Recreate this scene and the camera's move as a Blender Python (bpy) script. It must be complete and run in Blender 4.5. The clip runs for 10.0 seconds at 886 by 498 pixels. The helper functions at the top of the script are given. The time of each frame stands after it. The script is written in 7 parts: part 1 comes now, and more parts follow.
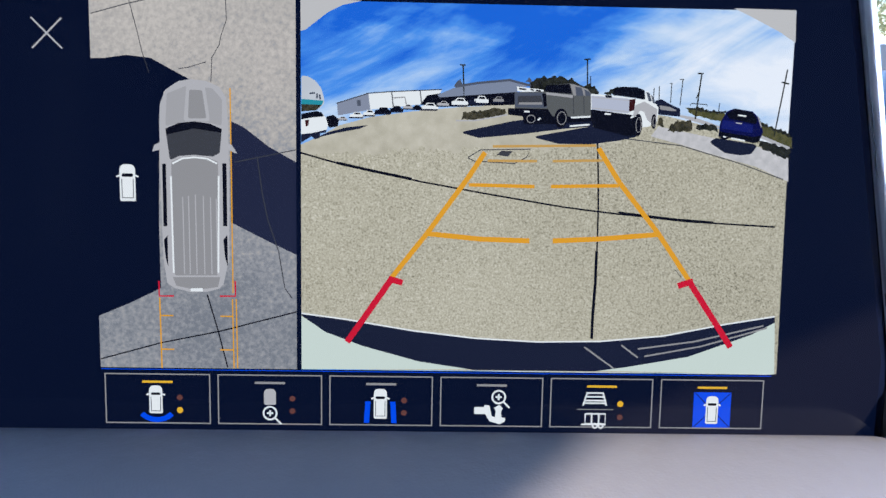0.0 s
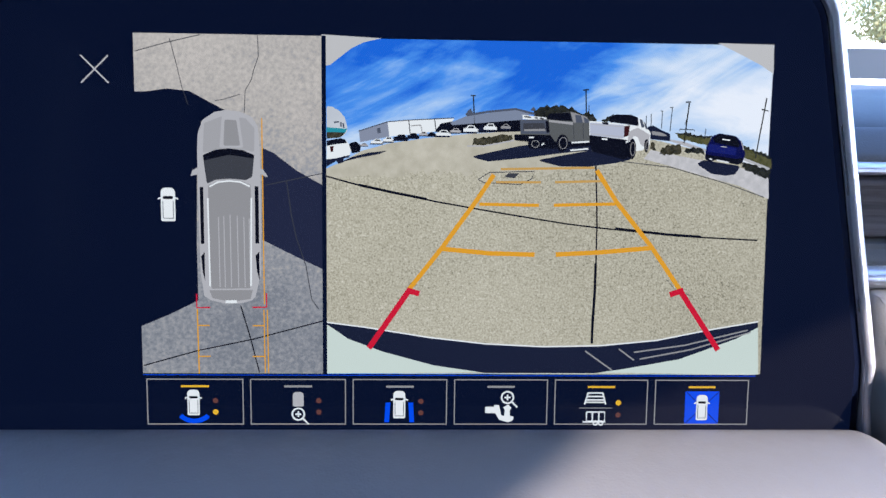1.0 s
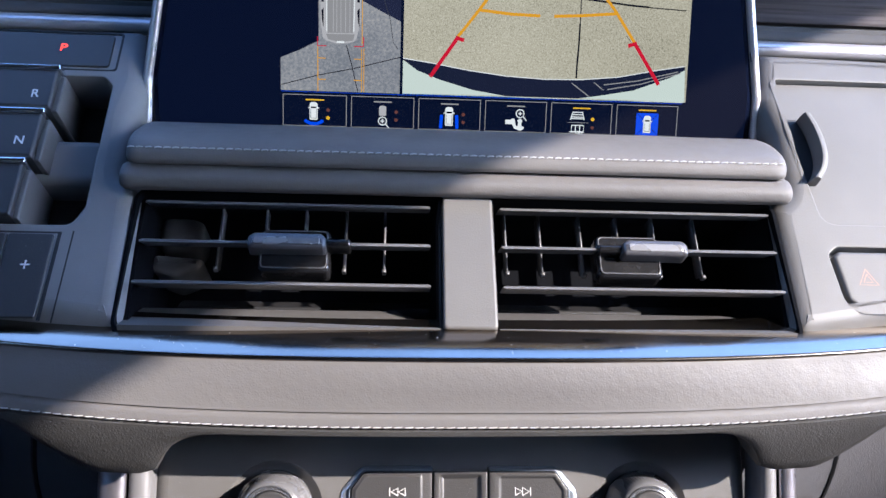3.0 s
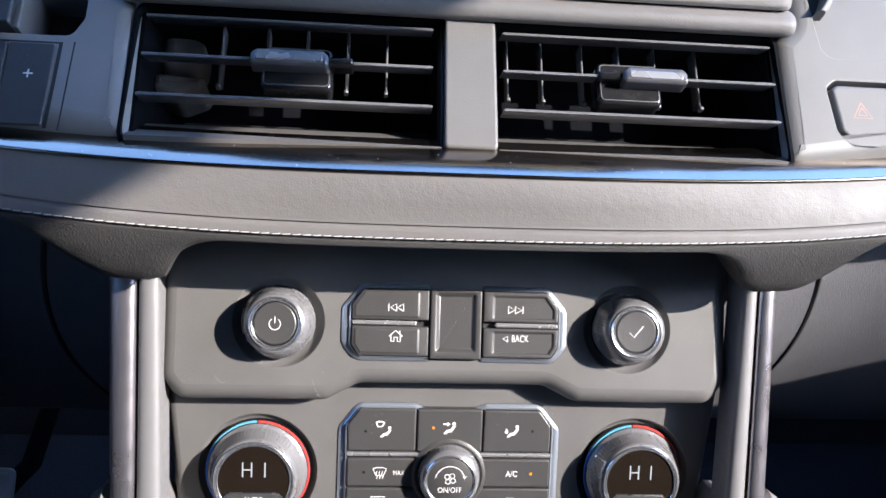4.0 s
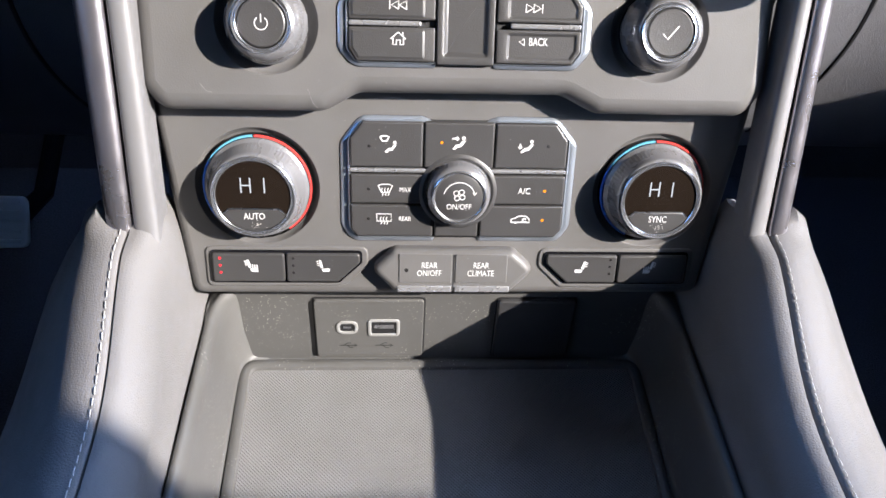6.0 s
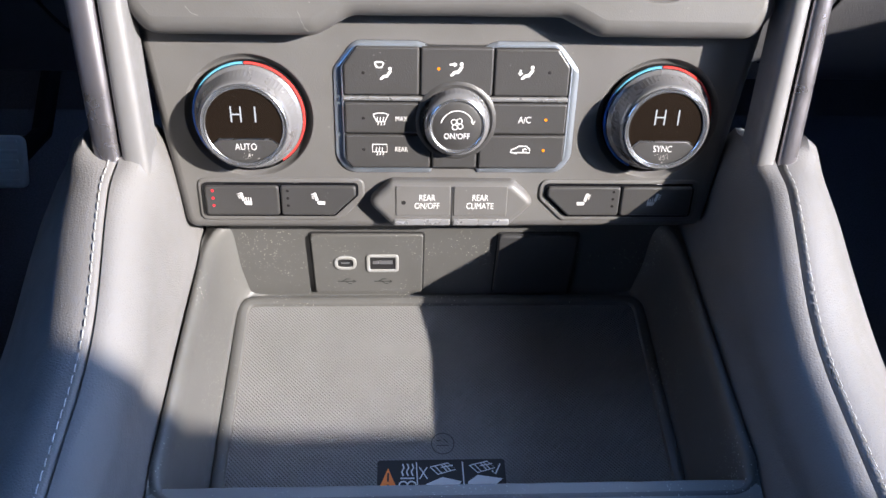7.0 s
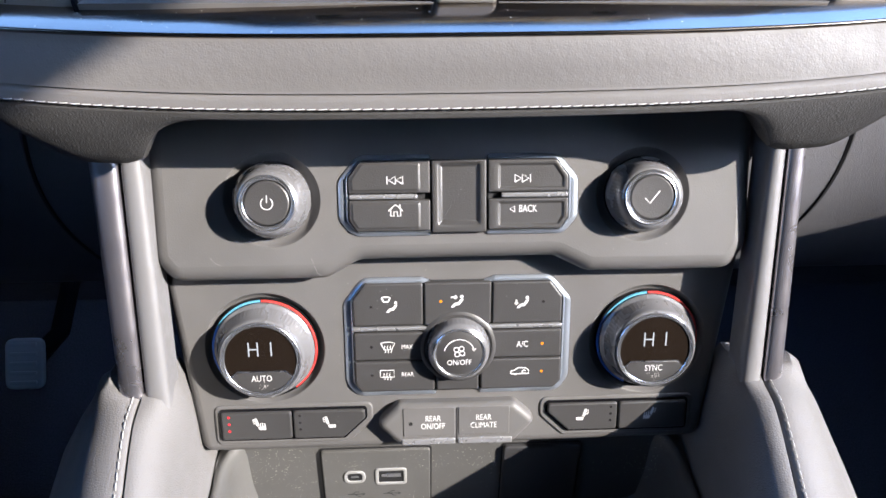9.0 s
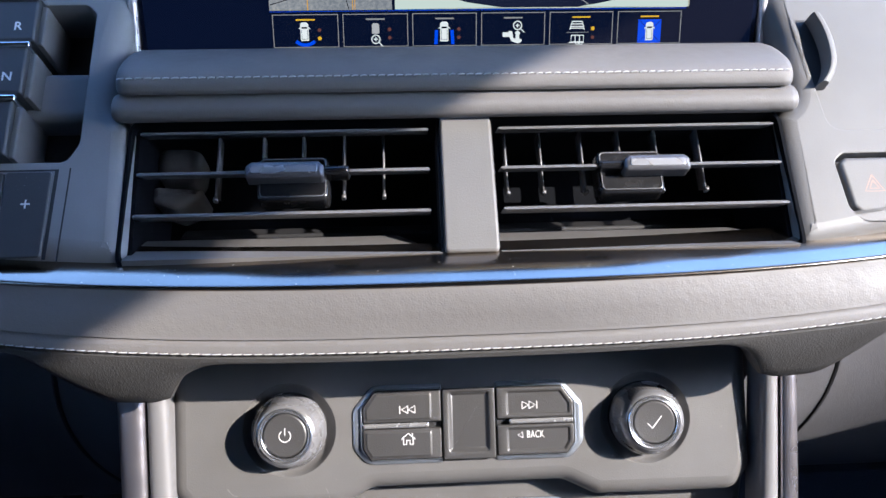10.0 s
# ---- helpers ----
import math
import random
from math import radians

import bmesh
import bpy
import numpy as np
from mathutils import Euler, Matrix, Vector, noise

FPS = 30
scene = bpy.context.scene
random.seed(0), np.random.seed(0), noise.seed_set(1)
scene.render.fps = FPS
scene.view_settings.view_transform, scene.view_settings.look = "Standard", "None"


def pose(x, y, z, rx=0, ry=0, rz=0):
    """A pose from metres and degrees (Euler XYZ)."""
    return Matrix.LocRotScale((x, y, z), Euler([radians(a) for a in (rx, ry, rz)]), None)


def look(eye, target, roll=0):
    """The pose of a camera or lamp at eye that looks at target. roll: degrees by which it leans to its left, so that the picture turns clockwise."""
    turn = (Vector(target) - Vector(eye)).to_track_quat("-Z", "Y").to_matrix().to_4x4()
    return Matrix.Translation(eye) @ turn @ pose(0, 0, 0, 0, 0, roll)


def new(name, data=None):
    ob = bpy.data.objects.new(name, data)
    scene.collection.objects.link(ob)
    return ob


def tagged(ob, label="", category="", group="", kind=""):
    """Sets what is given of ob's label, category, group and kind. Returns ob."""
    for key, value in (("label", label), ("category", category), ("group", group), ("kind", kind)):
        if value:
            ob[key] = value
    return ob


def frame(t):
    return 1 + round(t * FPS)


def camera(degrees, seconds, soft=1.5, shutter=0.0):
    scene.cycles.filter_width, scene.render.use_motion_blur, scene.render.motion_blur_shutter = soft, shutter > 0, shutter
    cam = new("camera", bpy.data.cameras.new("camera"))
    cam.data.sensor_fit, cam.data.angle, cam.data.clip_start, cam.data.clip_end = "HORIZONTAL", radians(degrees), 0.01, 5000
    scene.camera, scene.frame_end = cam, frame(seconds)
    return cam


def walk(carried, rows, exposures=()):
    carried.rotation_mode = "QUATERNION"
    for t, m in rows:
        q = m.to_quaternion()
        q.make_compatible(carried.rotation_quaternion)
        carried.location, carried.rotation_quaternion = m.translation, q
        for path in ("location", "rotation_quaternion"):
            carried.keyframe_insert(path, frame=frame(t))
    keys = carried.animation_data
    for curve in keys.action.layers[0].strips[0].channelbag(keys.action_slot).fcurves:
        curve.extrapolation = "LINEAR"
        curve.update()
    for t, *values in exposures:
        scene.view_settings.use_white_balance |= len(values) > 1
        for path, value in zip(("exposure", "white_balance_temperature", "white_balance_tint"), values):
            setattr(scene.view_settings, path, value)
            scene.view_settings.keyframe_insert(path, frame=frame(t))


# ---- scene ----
# ---- camera ----
cam = camera(59.28, 10.0)
PATH = [
    (0, (0.0076, 0.0061, 1.3529), (0.0561, 1.9361, 0.8308), 1.25),
    (0.5, (0.0077, -0.0040, 1.3588), (0.0610, 1.9276, 0.8429), 1.15),
    (1, (0.0003, -0.0149, 1.3611), (0.0681, 1.9186, 0.8544), 0.97),
    (1.2, (-0.0049, -0.0260, 1.3616), (0.0644, 1.9102, 0.8655), 0.83),
    (1.5, (-0.0130, -0.0659, 1.3687), (0.0674, 1.8646, 0.8522), 0.86),
    (1.8, (-0.0210, -0.0972, 1.3654), (0.0692, 1.8354, 0.8585), 0.92),
    (2, (-0.0235, -0.1133, 1.3547), (0.0666, 1.8104, 0.8148), 1.11),
    (2.25, (-0.0181, -0.1326, 1.3288), (0.0780, 1.8019, 0.8304), 1.33),
    (2.5, (-0.0258, -0.1490, 1.3297), (0.0962, 1.7652, 0.7631), 1.90),
    (2.7, (-0.0320, -0.1593, 1.3191), (0.0960, 1.7516, 0.7427), 2.09),
    (3.8, (-0.0333, -0.1878, 1.2795), (0.1180, 1.6289, 0.4570), 3.75),
    (4, (-0.0362, -0.1885, 1.2766), (0.1236, 1.6012, 0.3982), 4.04),
    (4.5, (-0.0351, -0.1853, 1.2676), (0.1013, 1.5161, 0.2252), 3.90),
    (5, (-0.0339, -0.1803, 1.2609), (0.1069, 1.4315, 0.0853), 4.06),
    (5.5, (-0.0316, -0.1795, 1.2563), (0.1014, 1.3393, -0.0381), 3.95),
    (6, (-0.0298, -0.1711, 1.2448), (0.1005, 1.2460, -0.1605), 4.05),
    (6.2, (-0.0278, -0.1705, 1.2404), (0.0948, 1.2159, -0.1958), 3.95),
    (7.3, (-0.0237, -0.1690, 1.2334), (0.0836, 1.1449, -0.2706), 3.33),
    (7.5, (-0.0254, -0.1670, 1.2371), (0.0865, 1.1477, -0.2659), 3.26),
    (8, (-0.0240, -0.1677, 1.2464), (0.0804, 1.1954, -0.2135), 2.50),
    (8.5, (-0.0252, -0.1663, 1.2554), (0.0775, 1.2896, -0.1120), 1.77),
    (9, (-0.0242, -0.1629, 1.2756), (0.0747, 1.4191, 0.0559), 1.09),
    (9.5, (-0.0253, -0.1670, 1.2966), (0.0646, 1.5411, 0.2600), 0.29),
    (10, (-0.0280, -0.1672, 1.3088), (0.0746, 1.6440, 0.4667), -0.10),
]
walk(cam, [(t, look(eye, target, roll)) for t, eye, target, roll in PATH],
     [(0, 1.9, 6000, 15), (2.0, 1.92, 6000, 16), (3.0, 1.92, 6050, 14), (4.5, 1.97, 6070, 10), (6.2, 2.01, 6080, 10), (7.5, 2.06, 6100, 10), (8.5, 2.03, 6080, 10), (10, 1.96, 6030, 11)])

# ---- light ----
SUN = Vector((1.0, -0.55, 0.67)).normalized()
world = bpy.data.worlds.new("world")
scene.world = world
world.use_nodes = True
wn = world.node_tree
sky = wn.nodes.new("ShaderNodeTexSky")
sky.sky_type = "NISHITA"
sky.sun_disc = False
sky.ozone_density = 6.0
sky.dust_density = 0.6
sky.sun_elevation = math.asin(SUN.z)
sky.sun_rotation = math.atan2(SUN.x, SUN.y)
wn.links.new(sky.outputs[0], wn.nodes["Background"].inputs[0])
wn.nodes["Background"].inputs[1].default_value = 0.46
sun = new("sun", bpy.data.lights.new("sun", "SUN"))
sun.data.energy = 4.7
sun.data.angle = radians(0.6)
sun.data.color = (1.0, 0.888, 0.765)
sun.matrix_world = look(SUN * 20, (0, 0, 0))

# ---- materials ----


def mat(name, color, rough=0.5, metal=0.0, spec=0.5):
    m = bpy.data.materials.new(name)
    m.use_nodes = True
    b = m.node_tree.nodes["Principled BSDF"]
    b.inputs["Base Color"].default_value = (*color, 1)
    b.inputs["Roughness"].default_value = rough
    b.inputs["Metallic"].default_value = metal
    b.inputs["Specular IOR Level"].default_value = spec
    return m


def coords(m):
    c = m.node_tree.nodes.new("ShaderNodeTexCoord")
    return c.outputs["Object"]


def noise_tex(m, scale, detail=3.0, rough=0.55):
    n = m.node_tree.nodes.new("ShaderNodeTexNoise")
    n.inputs["Scale"].default_value = scale
    n.inputs["Detail"].default_value = detail
    n.inputs["Roughness"].default_value = rough
    m.node_tree.links.new(coords(m), n.inputs["Vector"])
    return n.outputs["Fac"]


def voronoi_tex(m, scale, feature="DISTANCE_TO_EDGE"):
    n = m.node_tree.nodes.new("ShaderNodeTexVoronoi")
    n.feature = feature
    n.inputs["Scale"].default_value = scale
    m.node_tree.links.new(coords(m), n.inputs["Vector"])
    return n.outputs["Distance"]


def ramp(m, fac, stops):
    r = m.node_tree.nodes.new("ShaderNodeValToRGB")
    r.color_ramp.elements[0].position, r.color_ramp.elements[0].color = stops[0][0], (*stops[0][1], 1)
    r.color_ramp.elements[1].position, r.color_ramp.elements[1].color = stops[-1][0], (*stops[-1][1], 1)
    for p, c in stops[1:-1]:
        r.color_ramp.elements.new(p).color = (*c, 1)
    m.node_tree.links.new(fac, r.inputs[0])
    return r.outputs[0]


def bump(m, height, strength, distance):
    """Adds a relief on top of the one that the material has."""
    nt = m.node_tree
    b = nt.nodes.new("ShaderNodeBump")
    b.inputs["Strength"].default_value = strength
    b.inputs["Distance"].default_value = distance
    nt.links.new(height, b.inputs["Height"])
    p = nt.nodes["Principled BSDF"]
    if p.inputs["Normal"].is_linked:
        nt.links.new(p.inputs["Normal"].links[0].from_socket, b.inputs["Normal"])
    nt.links.new(b.outputs[0], p.inputs["Normal"])


def vary(m, fac, dark, light):
    m.node_tree.links.new(ramp(m, fac, [(0.3, dark), (0.7, light)]), m.node_tree.nodes["Principled BSDF"].inputs["Base Color"])


def vary_rough(m, fac, low, high):
    m.node_tree.links.new(ramp(m, fac, [(0.35, (low,) * 3), (0.7, (high,) * 3)]), m.node_tree.nodes["Principled BSDF"].inputs["Roughness"])


def dusty(m, color, dust, amount=0.5, start=0.60, size=420.0, wide=1.0):
    """Fine light specks of dust over a base colour."""
    nt = m.node_tree
    base = ramp(m, noise_tex(m, 22.0), [(0.3, tuple(c * 0.9 for c in color)), (0.7, tuple(c * 1.08 for c in color))])
    v = nt.nodes.new("ShaderNodeTexVoronoi")
    v.inputs["Scale"].default_value = size
    nt.links.new(coords(m), v.inputs["Vector"])
    speck = ramp(m, v.outputs["Distance"], [(0.05 * wide, (1, 1, 1)), (0.11 * wide, (0, 0, 0))])
    patch = ramp(m, noise_tex(m, 38.0, 2.0), [(start, (0, 0, 0)), (start + 0.12, (amount,) * 3)])
    mul = nt.nodes.new("ShaderNodeMath")
    mul.operation = "MULTIPLY"
    nt.links.new(speck, mul.inputs[0])
    nt.links.new(patch, mul.inputs[1])
    mix = nt.nodes.new("ShaderNodeMix")
    mix.data_type = "RGBA"
    nt.links.new(mul.outputs[0], mix.inputs[0])
    nt.links.new(base, mix.inputs[6])
    mix.inputs[7].default_value = (*dust, 1)
    nt.links.new(mix.outputs[2], nt.nodes["Principled BSDF"].inputs["Base Color"])


def glow(name, color, strength=1.0, rough=0.12):
    """A lit part of a display: black glass that gives off light."""
    m = mat(name, (0.003, 0.003, 0.004), rough, 0, 0.15)
    p = m.node_tree.nodes["Principled BSDF"]
    p.inputs["Emission Color"].default_value = (*color, 1)
    p.inputs["Emission Strength"].default_value = strength
    return m


def glow_noise(name, stops, scale, strength=1.0, stretch=(1, 1, 1), detail=4.0):
    m = glow(name, (1, 1, 1), strength)
    nt = m.node_tree
    mp = nt.nodes.new("ShaderNodeMapping")
    mp.inputs["Scale"].default_value = stretch
    nt.links.new(coords(m), mp.inputs[0])
    n = nt.nodes.new("ShaderNodeTexNoise")
    n.inputs["Scale"].default_value = scale
    n.inputs["Detail"].default_value = detail
    n.inputs["Roughness"].default_value = 0.65
    nt.links.new(mp.outputs[0], n.inputs["Vector"])
    nt.links.new(ramp(m, n.outputs["Fac"], stops), nt.nodes["Principled BSDF"].inputs["Emission Color"])
    return m


leather = mat("leather", (0.135, 0.13, 0.13), 0.5, 0, 0.3)
vary(leather, noise_tex(leather, 9.0), (0.099, 0.094, 0.092), (0.118, 0.112, 0.109))
bump(leather, voronoi_tex(leather, 820.0), 0.24, 0.0004)
bump(leather, noise_tex(leather, 230.0, 5.0), 0.34, 0.0007)
vary_rough(leather, noise_tex(leather, 60.0), 0.52, 0.66)
leather_light = mat("leather_light", (0.20, 0.195, 0.2), 0.6, 0, 0.42)
vary(leather_light, noise_tex(leather_light, 9.0), (0.120, 0.117, 0.117), (0.143, 0.139, 0.139))
bump(leather_light, voronoi_tex(leather_light, 820.0), 0.4, 0.0005)
bump(leather_light, noise_tex(leather_light, 240.0, 4.0), 0.25, 0.0008)
bump(leather_light, noise_tex(leather_light, 26.0, 2.0), 0.12, 0.003)
vary_rough(leather_light, noise_tex(leather_light, 60.0), 0.52, 0.66)
dash_leather = mat("dash_leather", (0.055, 0.055, 0.058), 0.7, 0, 0.14)
vary(dash_leather, noise_tex(dash_leather, 14.0), (0.052, 0.052, 0.054), (0.064, 0.064, 0.066))
bump(dash_leather, voronoi_tex(dash_leather, 900.0), 0.25, 0.0005)
# a darker tone than the leather above the seam
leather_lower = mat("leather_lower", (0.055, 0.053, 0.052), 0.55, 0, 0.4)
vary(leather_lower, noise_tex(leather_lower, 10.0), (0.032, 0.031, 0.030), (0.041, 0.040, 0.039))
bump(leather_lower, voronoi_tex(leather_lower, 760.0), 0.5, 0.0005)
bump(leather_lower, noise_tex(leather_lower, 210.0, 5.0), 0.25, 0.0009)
leather_dark = mat("leather_dark", (0.045, 0.045, 0.048), 0.5)
vary(leather_dark, noise_tex(leather_dark, 14.0), (0.082, 0.082, 0.088), (0.105, 0.105, 0.112))
bump(leather_dark, voronoi_tex(leather_dark, 760.0), 0.45, 0.0008)
bump(leather_dark, noise_tex(leather_dark, 300.0, 5.0), 0.2, 0.0008)
thread = mat("thread", (0.40, 0.395, 0.39), 0.7)
bump(thread, noise_tex(thread, 2500.0), 0.5, 0.0004)
plastic = mat("plastic", (0.090, 0.087, 0.085), 0.5, 0, 0.4)
dusty(plastic, (0.090, 0.087, 0.085), (0.4, 0.39, 0.37), 0.35)
bump(plastic, noise_tex(plastic, 1500.0, 2.0), 0.2, 0.0003)
vary_rough(plastic, noise_tex(plastic, 45.0), 0.44, 0.56)
bin_plastic = mat("bin_plastic", (0.074, 0.073, 0.071), 0.45, 0, 0.4)
dusty(bin_plastic, (0.074, 0.073, 0.071), (0.55, 0.53, 0.48), 0.8, 0.50, 600.0, 1.7)
bump(bin_plastic, noise_tex(bin_plastic, 1500.0, 2.0), 0.3, 0.0003)
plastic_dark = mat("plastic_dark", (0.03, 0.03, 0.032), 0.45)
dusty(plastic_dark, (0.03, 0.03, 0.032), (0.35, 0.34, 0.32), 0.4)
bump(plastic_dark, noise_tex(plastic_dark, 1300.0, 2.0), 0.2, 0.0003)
light_plastic = mat("light_plastic", (0.101, 0.098, 0.094), 0.5, 0, 0.4)
dusty(light_plastic, (0.101, 0.098, 0.094), (0.08, 0.08, 0.08), 0.5)
bump(light_plastic, noise_tex(light_plastic, 1400.0, 2.0), 0.22, 0.0003)
gear_plastic = mat("gear_plastic", (0.155, 0.152, 0.15), 0.5, 0, 0.4)
dusty(gear_plastic, (0.155, 0.152, 0.15), (0.4, 0.39, 0.37), 0.3)
bump(gear_plastic, noise_tex(gear_plastic, 1500.0, 2.0), 0.2, 0.0003)
button_plastic = mat("button_plastic", (0.036, 0.035, 0.035), 0.42)
dusty(button_plastic, (0.036, 0.035, 0.035), (0.45, 0.44, 0.42), 0.5)
bump(button_plastic, noise_tex(button_plastic, 1500.0, 2.0), 0.35, 0.0003)
black = mat("black", (0.008, 0.008, 0.009), 0.6)
bump(black, noise_tex(black, 900.0), 0.2, 0.0003)
gloss_black = mat("gloss_black", (0.006, 0.006, 0.007), 0.06)
vary_rough(gloss_black, noise_tex(gloss_black, 90.0), 0.04, 0.13)
vane_plastic = mat("vane_plastic", (0.095, 0.095, 0.10), 0.36)
slider_grey = mat("slider_grey", (0.010, 0.010, 0.011), 0.2)
vary_rough(slider_grey, noise_tex(slider_grey, 120.0), 0.14, 0.3)
vary_rough(vane_plastic, noise_tex(vane_plastic, 60.0), 0.32, 0.40)
screen_glass = mat("screen_glass", (0.004, 0.006, 0.016), 0.09, 0, 0.16)
vary_rough(screen_glass, noise_tex(screen_glass, 25.0), 0.06, 0.16)
ledge_chrome = mat("ledge_chrome", (0.34, 0.295, 0.25), 0.1, 1.0)
dusty(ledge_chrome, (0.34, 0.295, 0.25), (0.85, 0.85, 0.82), 0.6, 0.52, 500.0, 0.8)
vary_rough(ledge_chrome, noise_tex(ledge_chrome, 30.0), 0.15, 0.21)
chrome = mat("chrome", (0.75, 0.76, 0.78), 0.10, 1.0)
vary_rough(chrome, noise_tex(chrome, 110.0), 0.06, 0.16)
ring_metal = mat("ring_metal", (0.44, 0.45, 0.48), 0.22, 0.9)
vary_rough(ring_metal, noise_tex(ring_metal, 30.0), 0.20, 0.27)
surround_metal = mat("surround_metal", (0.36, 0.40, 0.46), 0.32, 0.75)
vary_rough(surround_metal, noise_tex(surround_metal, 40.0), 0.29, 0.35)
bar_metal = mat("bar_metal", (0.33, 0.33, 0.34), 0.28, 0.6)
vary_rough(bar_metal, noise_tex(bar_metal, 80.0), 0.24, 0.33)
rim_metal = mat("rim_metal", (0.46, 0.44, 0.46), 0.34, 0.6)
vary_rough(rim_metal, noise_tex(rim_metal, 60.0), 0.3, 0.38)
satin = mat("satin", (0.52, 0.52, 0.54), 0.28, 1.0)
vary_rough(satin, noise_tex(satin, 60.0), 0.26, 0.32)
dark_chrome = mat("dark_chrome", (0.34, 0.325, 0.35), 0.30, 0.9)
vary_rough(dark_chrome, noise_tex(dark_chrome, 70.0), 0.26, 0.36)
knurl_grey = mat("knurl_grey", (0.20, 0.20, 0.21), 0.26, 0.5)
vary_rough(knurl_grey, noise_tex(knurl_grey, 60.0), 0.22, 0.32)
satin_grey = mat("satin_grey", (0.155, 0.153, 0.156), 0.5, 0.2)
vary_rough(satin_grey, noise_tex(satin_grey, 200.0), 0.42, 0.55)
wood = mat("wood", (0.05, 0.04, 0.04), 0.6, 0, 0.14)
dust_paint = mat("dust_paint", (0.34, 0.33, 0.31), 0.9)
white_paint = mat("white_paint", (0.58, 0.58, 0.57), 0.5)
# white icon paint with shade mixed into its colour
shaded_white_paint = mat("shaded_white_paint", (0.34, 0.34, 0.34), 0.5)
carpet = mat("carpet", (0.018, 0.018, 0.022), 0.95)
vary(carpet, noise_tex(carpet, 500.0), (0.035, 0.035, 0.042), (0.08, 0.08, 0.094))
bump(carpet, noise_tex(carpet, 700.0, 4.0), 0.8, 0.002)
# headliner and trim of the unseen cabin, coloured dark to hold down bounced light
headliner = mat("headliner", (0.04, 0.04, 0.04), 0.9)
vary(headliner, noise_tex(headliner, 300.0), (0.036, 0.036, 0.036), (0.045, 0.045, 0.045))
trim_grey = mat("trim_grey", (0.12, 0.12, 0.125), 0.6)
vary(trim_grey, noise_tex(trim_grey, 30.0), (0.05, 0.05, 0.052), (0.06, 0.06, 0.063))
rubber = mat("rubber", (0.06, 0.06, 0.062), 0.6, 0, 0.25)

# dark open-pore wood with its grain along x
nt = wood.node_tree
mp = nt.nodes.new("ShaderNodeMapping")
mp.inputs["Scale"].default_value = (6.0, 90.0, 260.0)
nt.links.new(coords(wood), mp.inputs[0])
wn2 = nt.nodes.new("ShaderNodeTexNoise")
wn2.inputs["Scale"].default_value = 2.2
wn2.inputs["Detail"].default_value = 5.0
nt.links.new(mp.outputs[0], wn2.inputs["Vector"])
vary(wood, wn2.outputs["Fac"], (0.016, 0.013, 0.015), (0.056, 0.046, 0.049))
bump(wood, wn2.outputs["Fac"], 0.5, 0.0008)

# charging mat: a fine net of small dimples
nt = rubber.node_tree
mp = nt.nodes.new("ShaderNodeMapping")
mp.inputs["Rotation"].default_value = (0, 0, radians(45))
mp.inputs["Scale"].default_value = (1, 1, 0)
nt.links.new(coords(rubber), mp.inputs[0])
ck = nt.nodes.new("ShaderNodeTexVoronoi")
ck.inputs["Scale"].default_value = 740.0
ck.inputs["Randomness"].default_value = 0.0
nt.links.new(mp.outputs[0], ck.inputs["Vector"])
dimple = ramp(rubber, ck.outputs["Distance"], [(0.15, (0, 0, 0)), (0.5, (1, 1, 1))])
bump(rubber, dimple, 0.8, 0.0007)
vary(rubber, noise_tex(rubber, 30.0), (0.142, 0.141, 0.139), (0.163, 0.162, 0.160))

# ---- shapes ----


class Frame:
    """A plane of its own: u to the right, v up along it, h out of it, in millimetres."""

    def __init__(self, origin, lean, turn=0.0):
        self.m = Matrix.Translation(origin) @ pose(0, 0, 0, 90 - lean, 0, turn) @ Matrix.Scale(0.001, 4)

    def at(self, u, v, h=0.0):
        return self.m @ Vector((u, v, h))


UP = Frame((0, 0.130, 1.079), 28)
LOW = Frame((0, 0.115, 1.008), 21)
VENT = Frame((0, 0.154, 1.190), 45)
DISP = Frame((0, 0.232, 1.299), 8.5)
BACK = Frame((0, 0.109, 0.895), 5)
TRAY = Frame((0, 0.05, 0.879), 90)
ROOM = Frame((0, 0, 0), 90)


def finish(bm, smooth=True):
    bmesh.ops.remove_doubles(bm, verts=bm.verts, dist=1e-6)
    bmesh.ops.recalc_face_normals(bm, faces=bm.faces)
    level = bm.faces.layers.int.get("level")
    for f in bm.faces:
        f.smooth = smooth and len(f.verts) < 5 and not (level and f[level])
    return bm


def sharp(mesh, degrees=32):
    mesh.set_sharp_from_angle(angle=radians(degrees))


def part(name, bm, material, parent=None, label="", degrees=32):
    mesh = bpy.data.meshes.new(name)
    finish(bm)
    bm.to_mesh(mesh)
    bm.free()
    soft = [p.use_smooth for p in mesh.polygons]
    sharp(mesh, degrees)
    mesh.polygons.foreach_set("use_smooth", soft)
    mesh.materials.append(material)
    ob = new(name, mesh)
    if parent:
        ob.parent = parent
        ob.matrix_parent_inverse = parent.matrix_world.inverted()
    if label:
        tagged(ob, label)
    return ob


def thing(name, place, label, category, group="", kind=""):
    ob = new(name)
    ob.empty_display_size = 0.02
    ob.location = place
    ob.matrix_world = Matrix.Translation(place)
    return tagged(ob, label, category, group, kind)


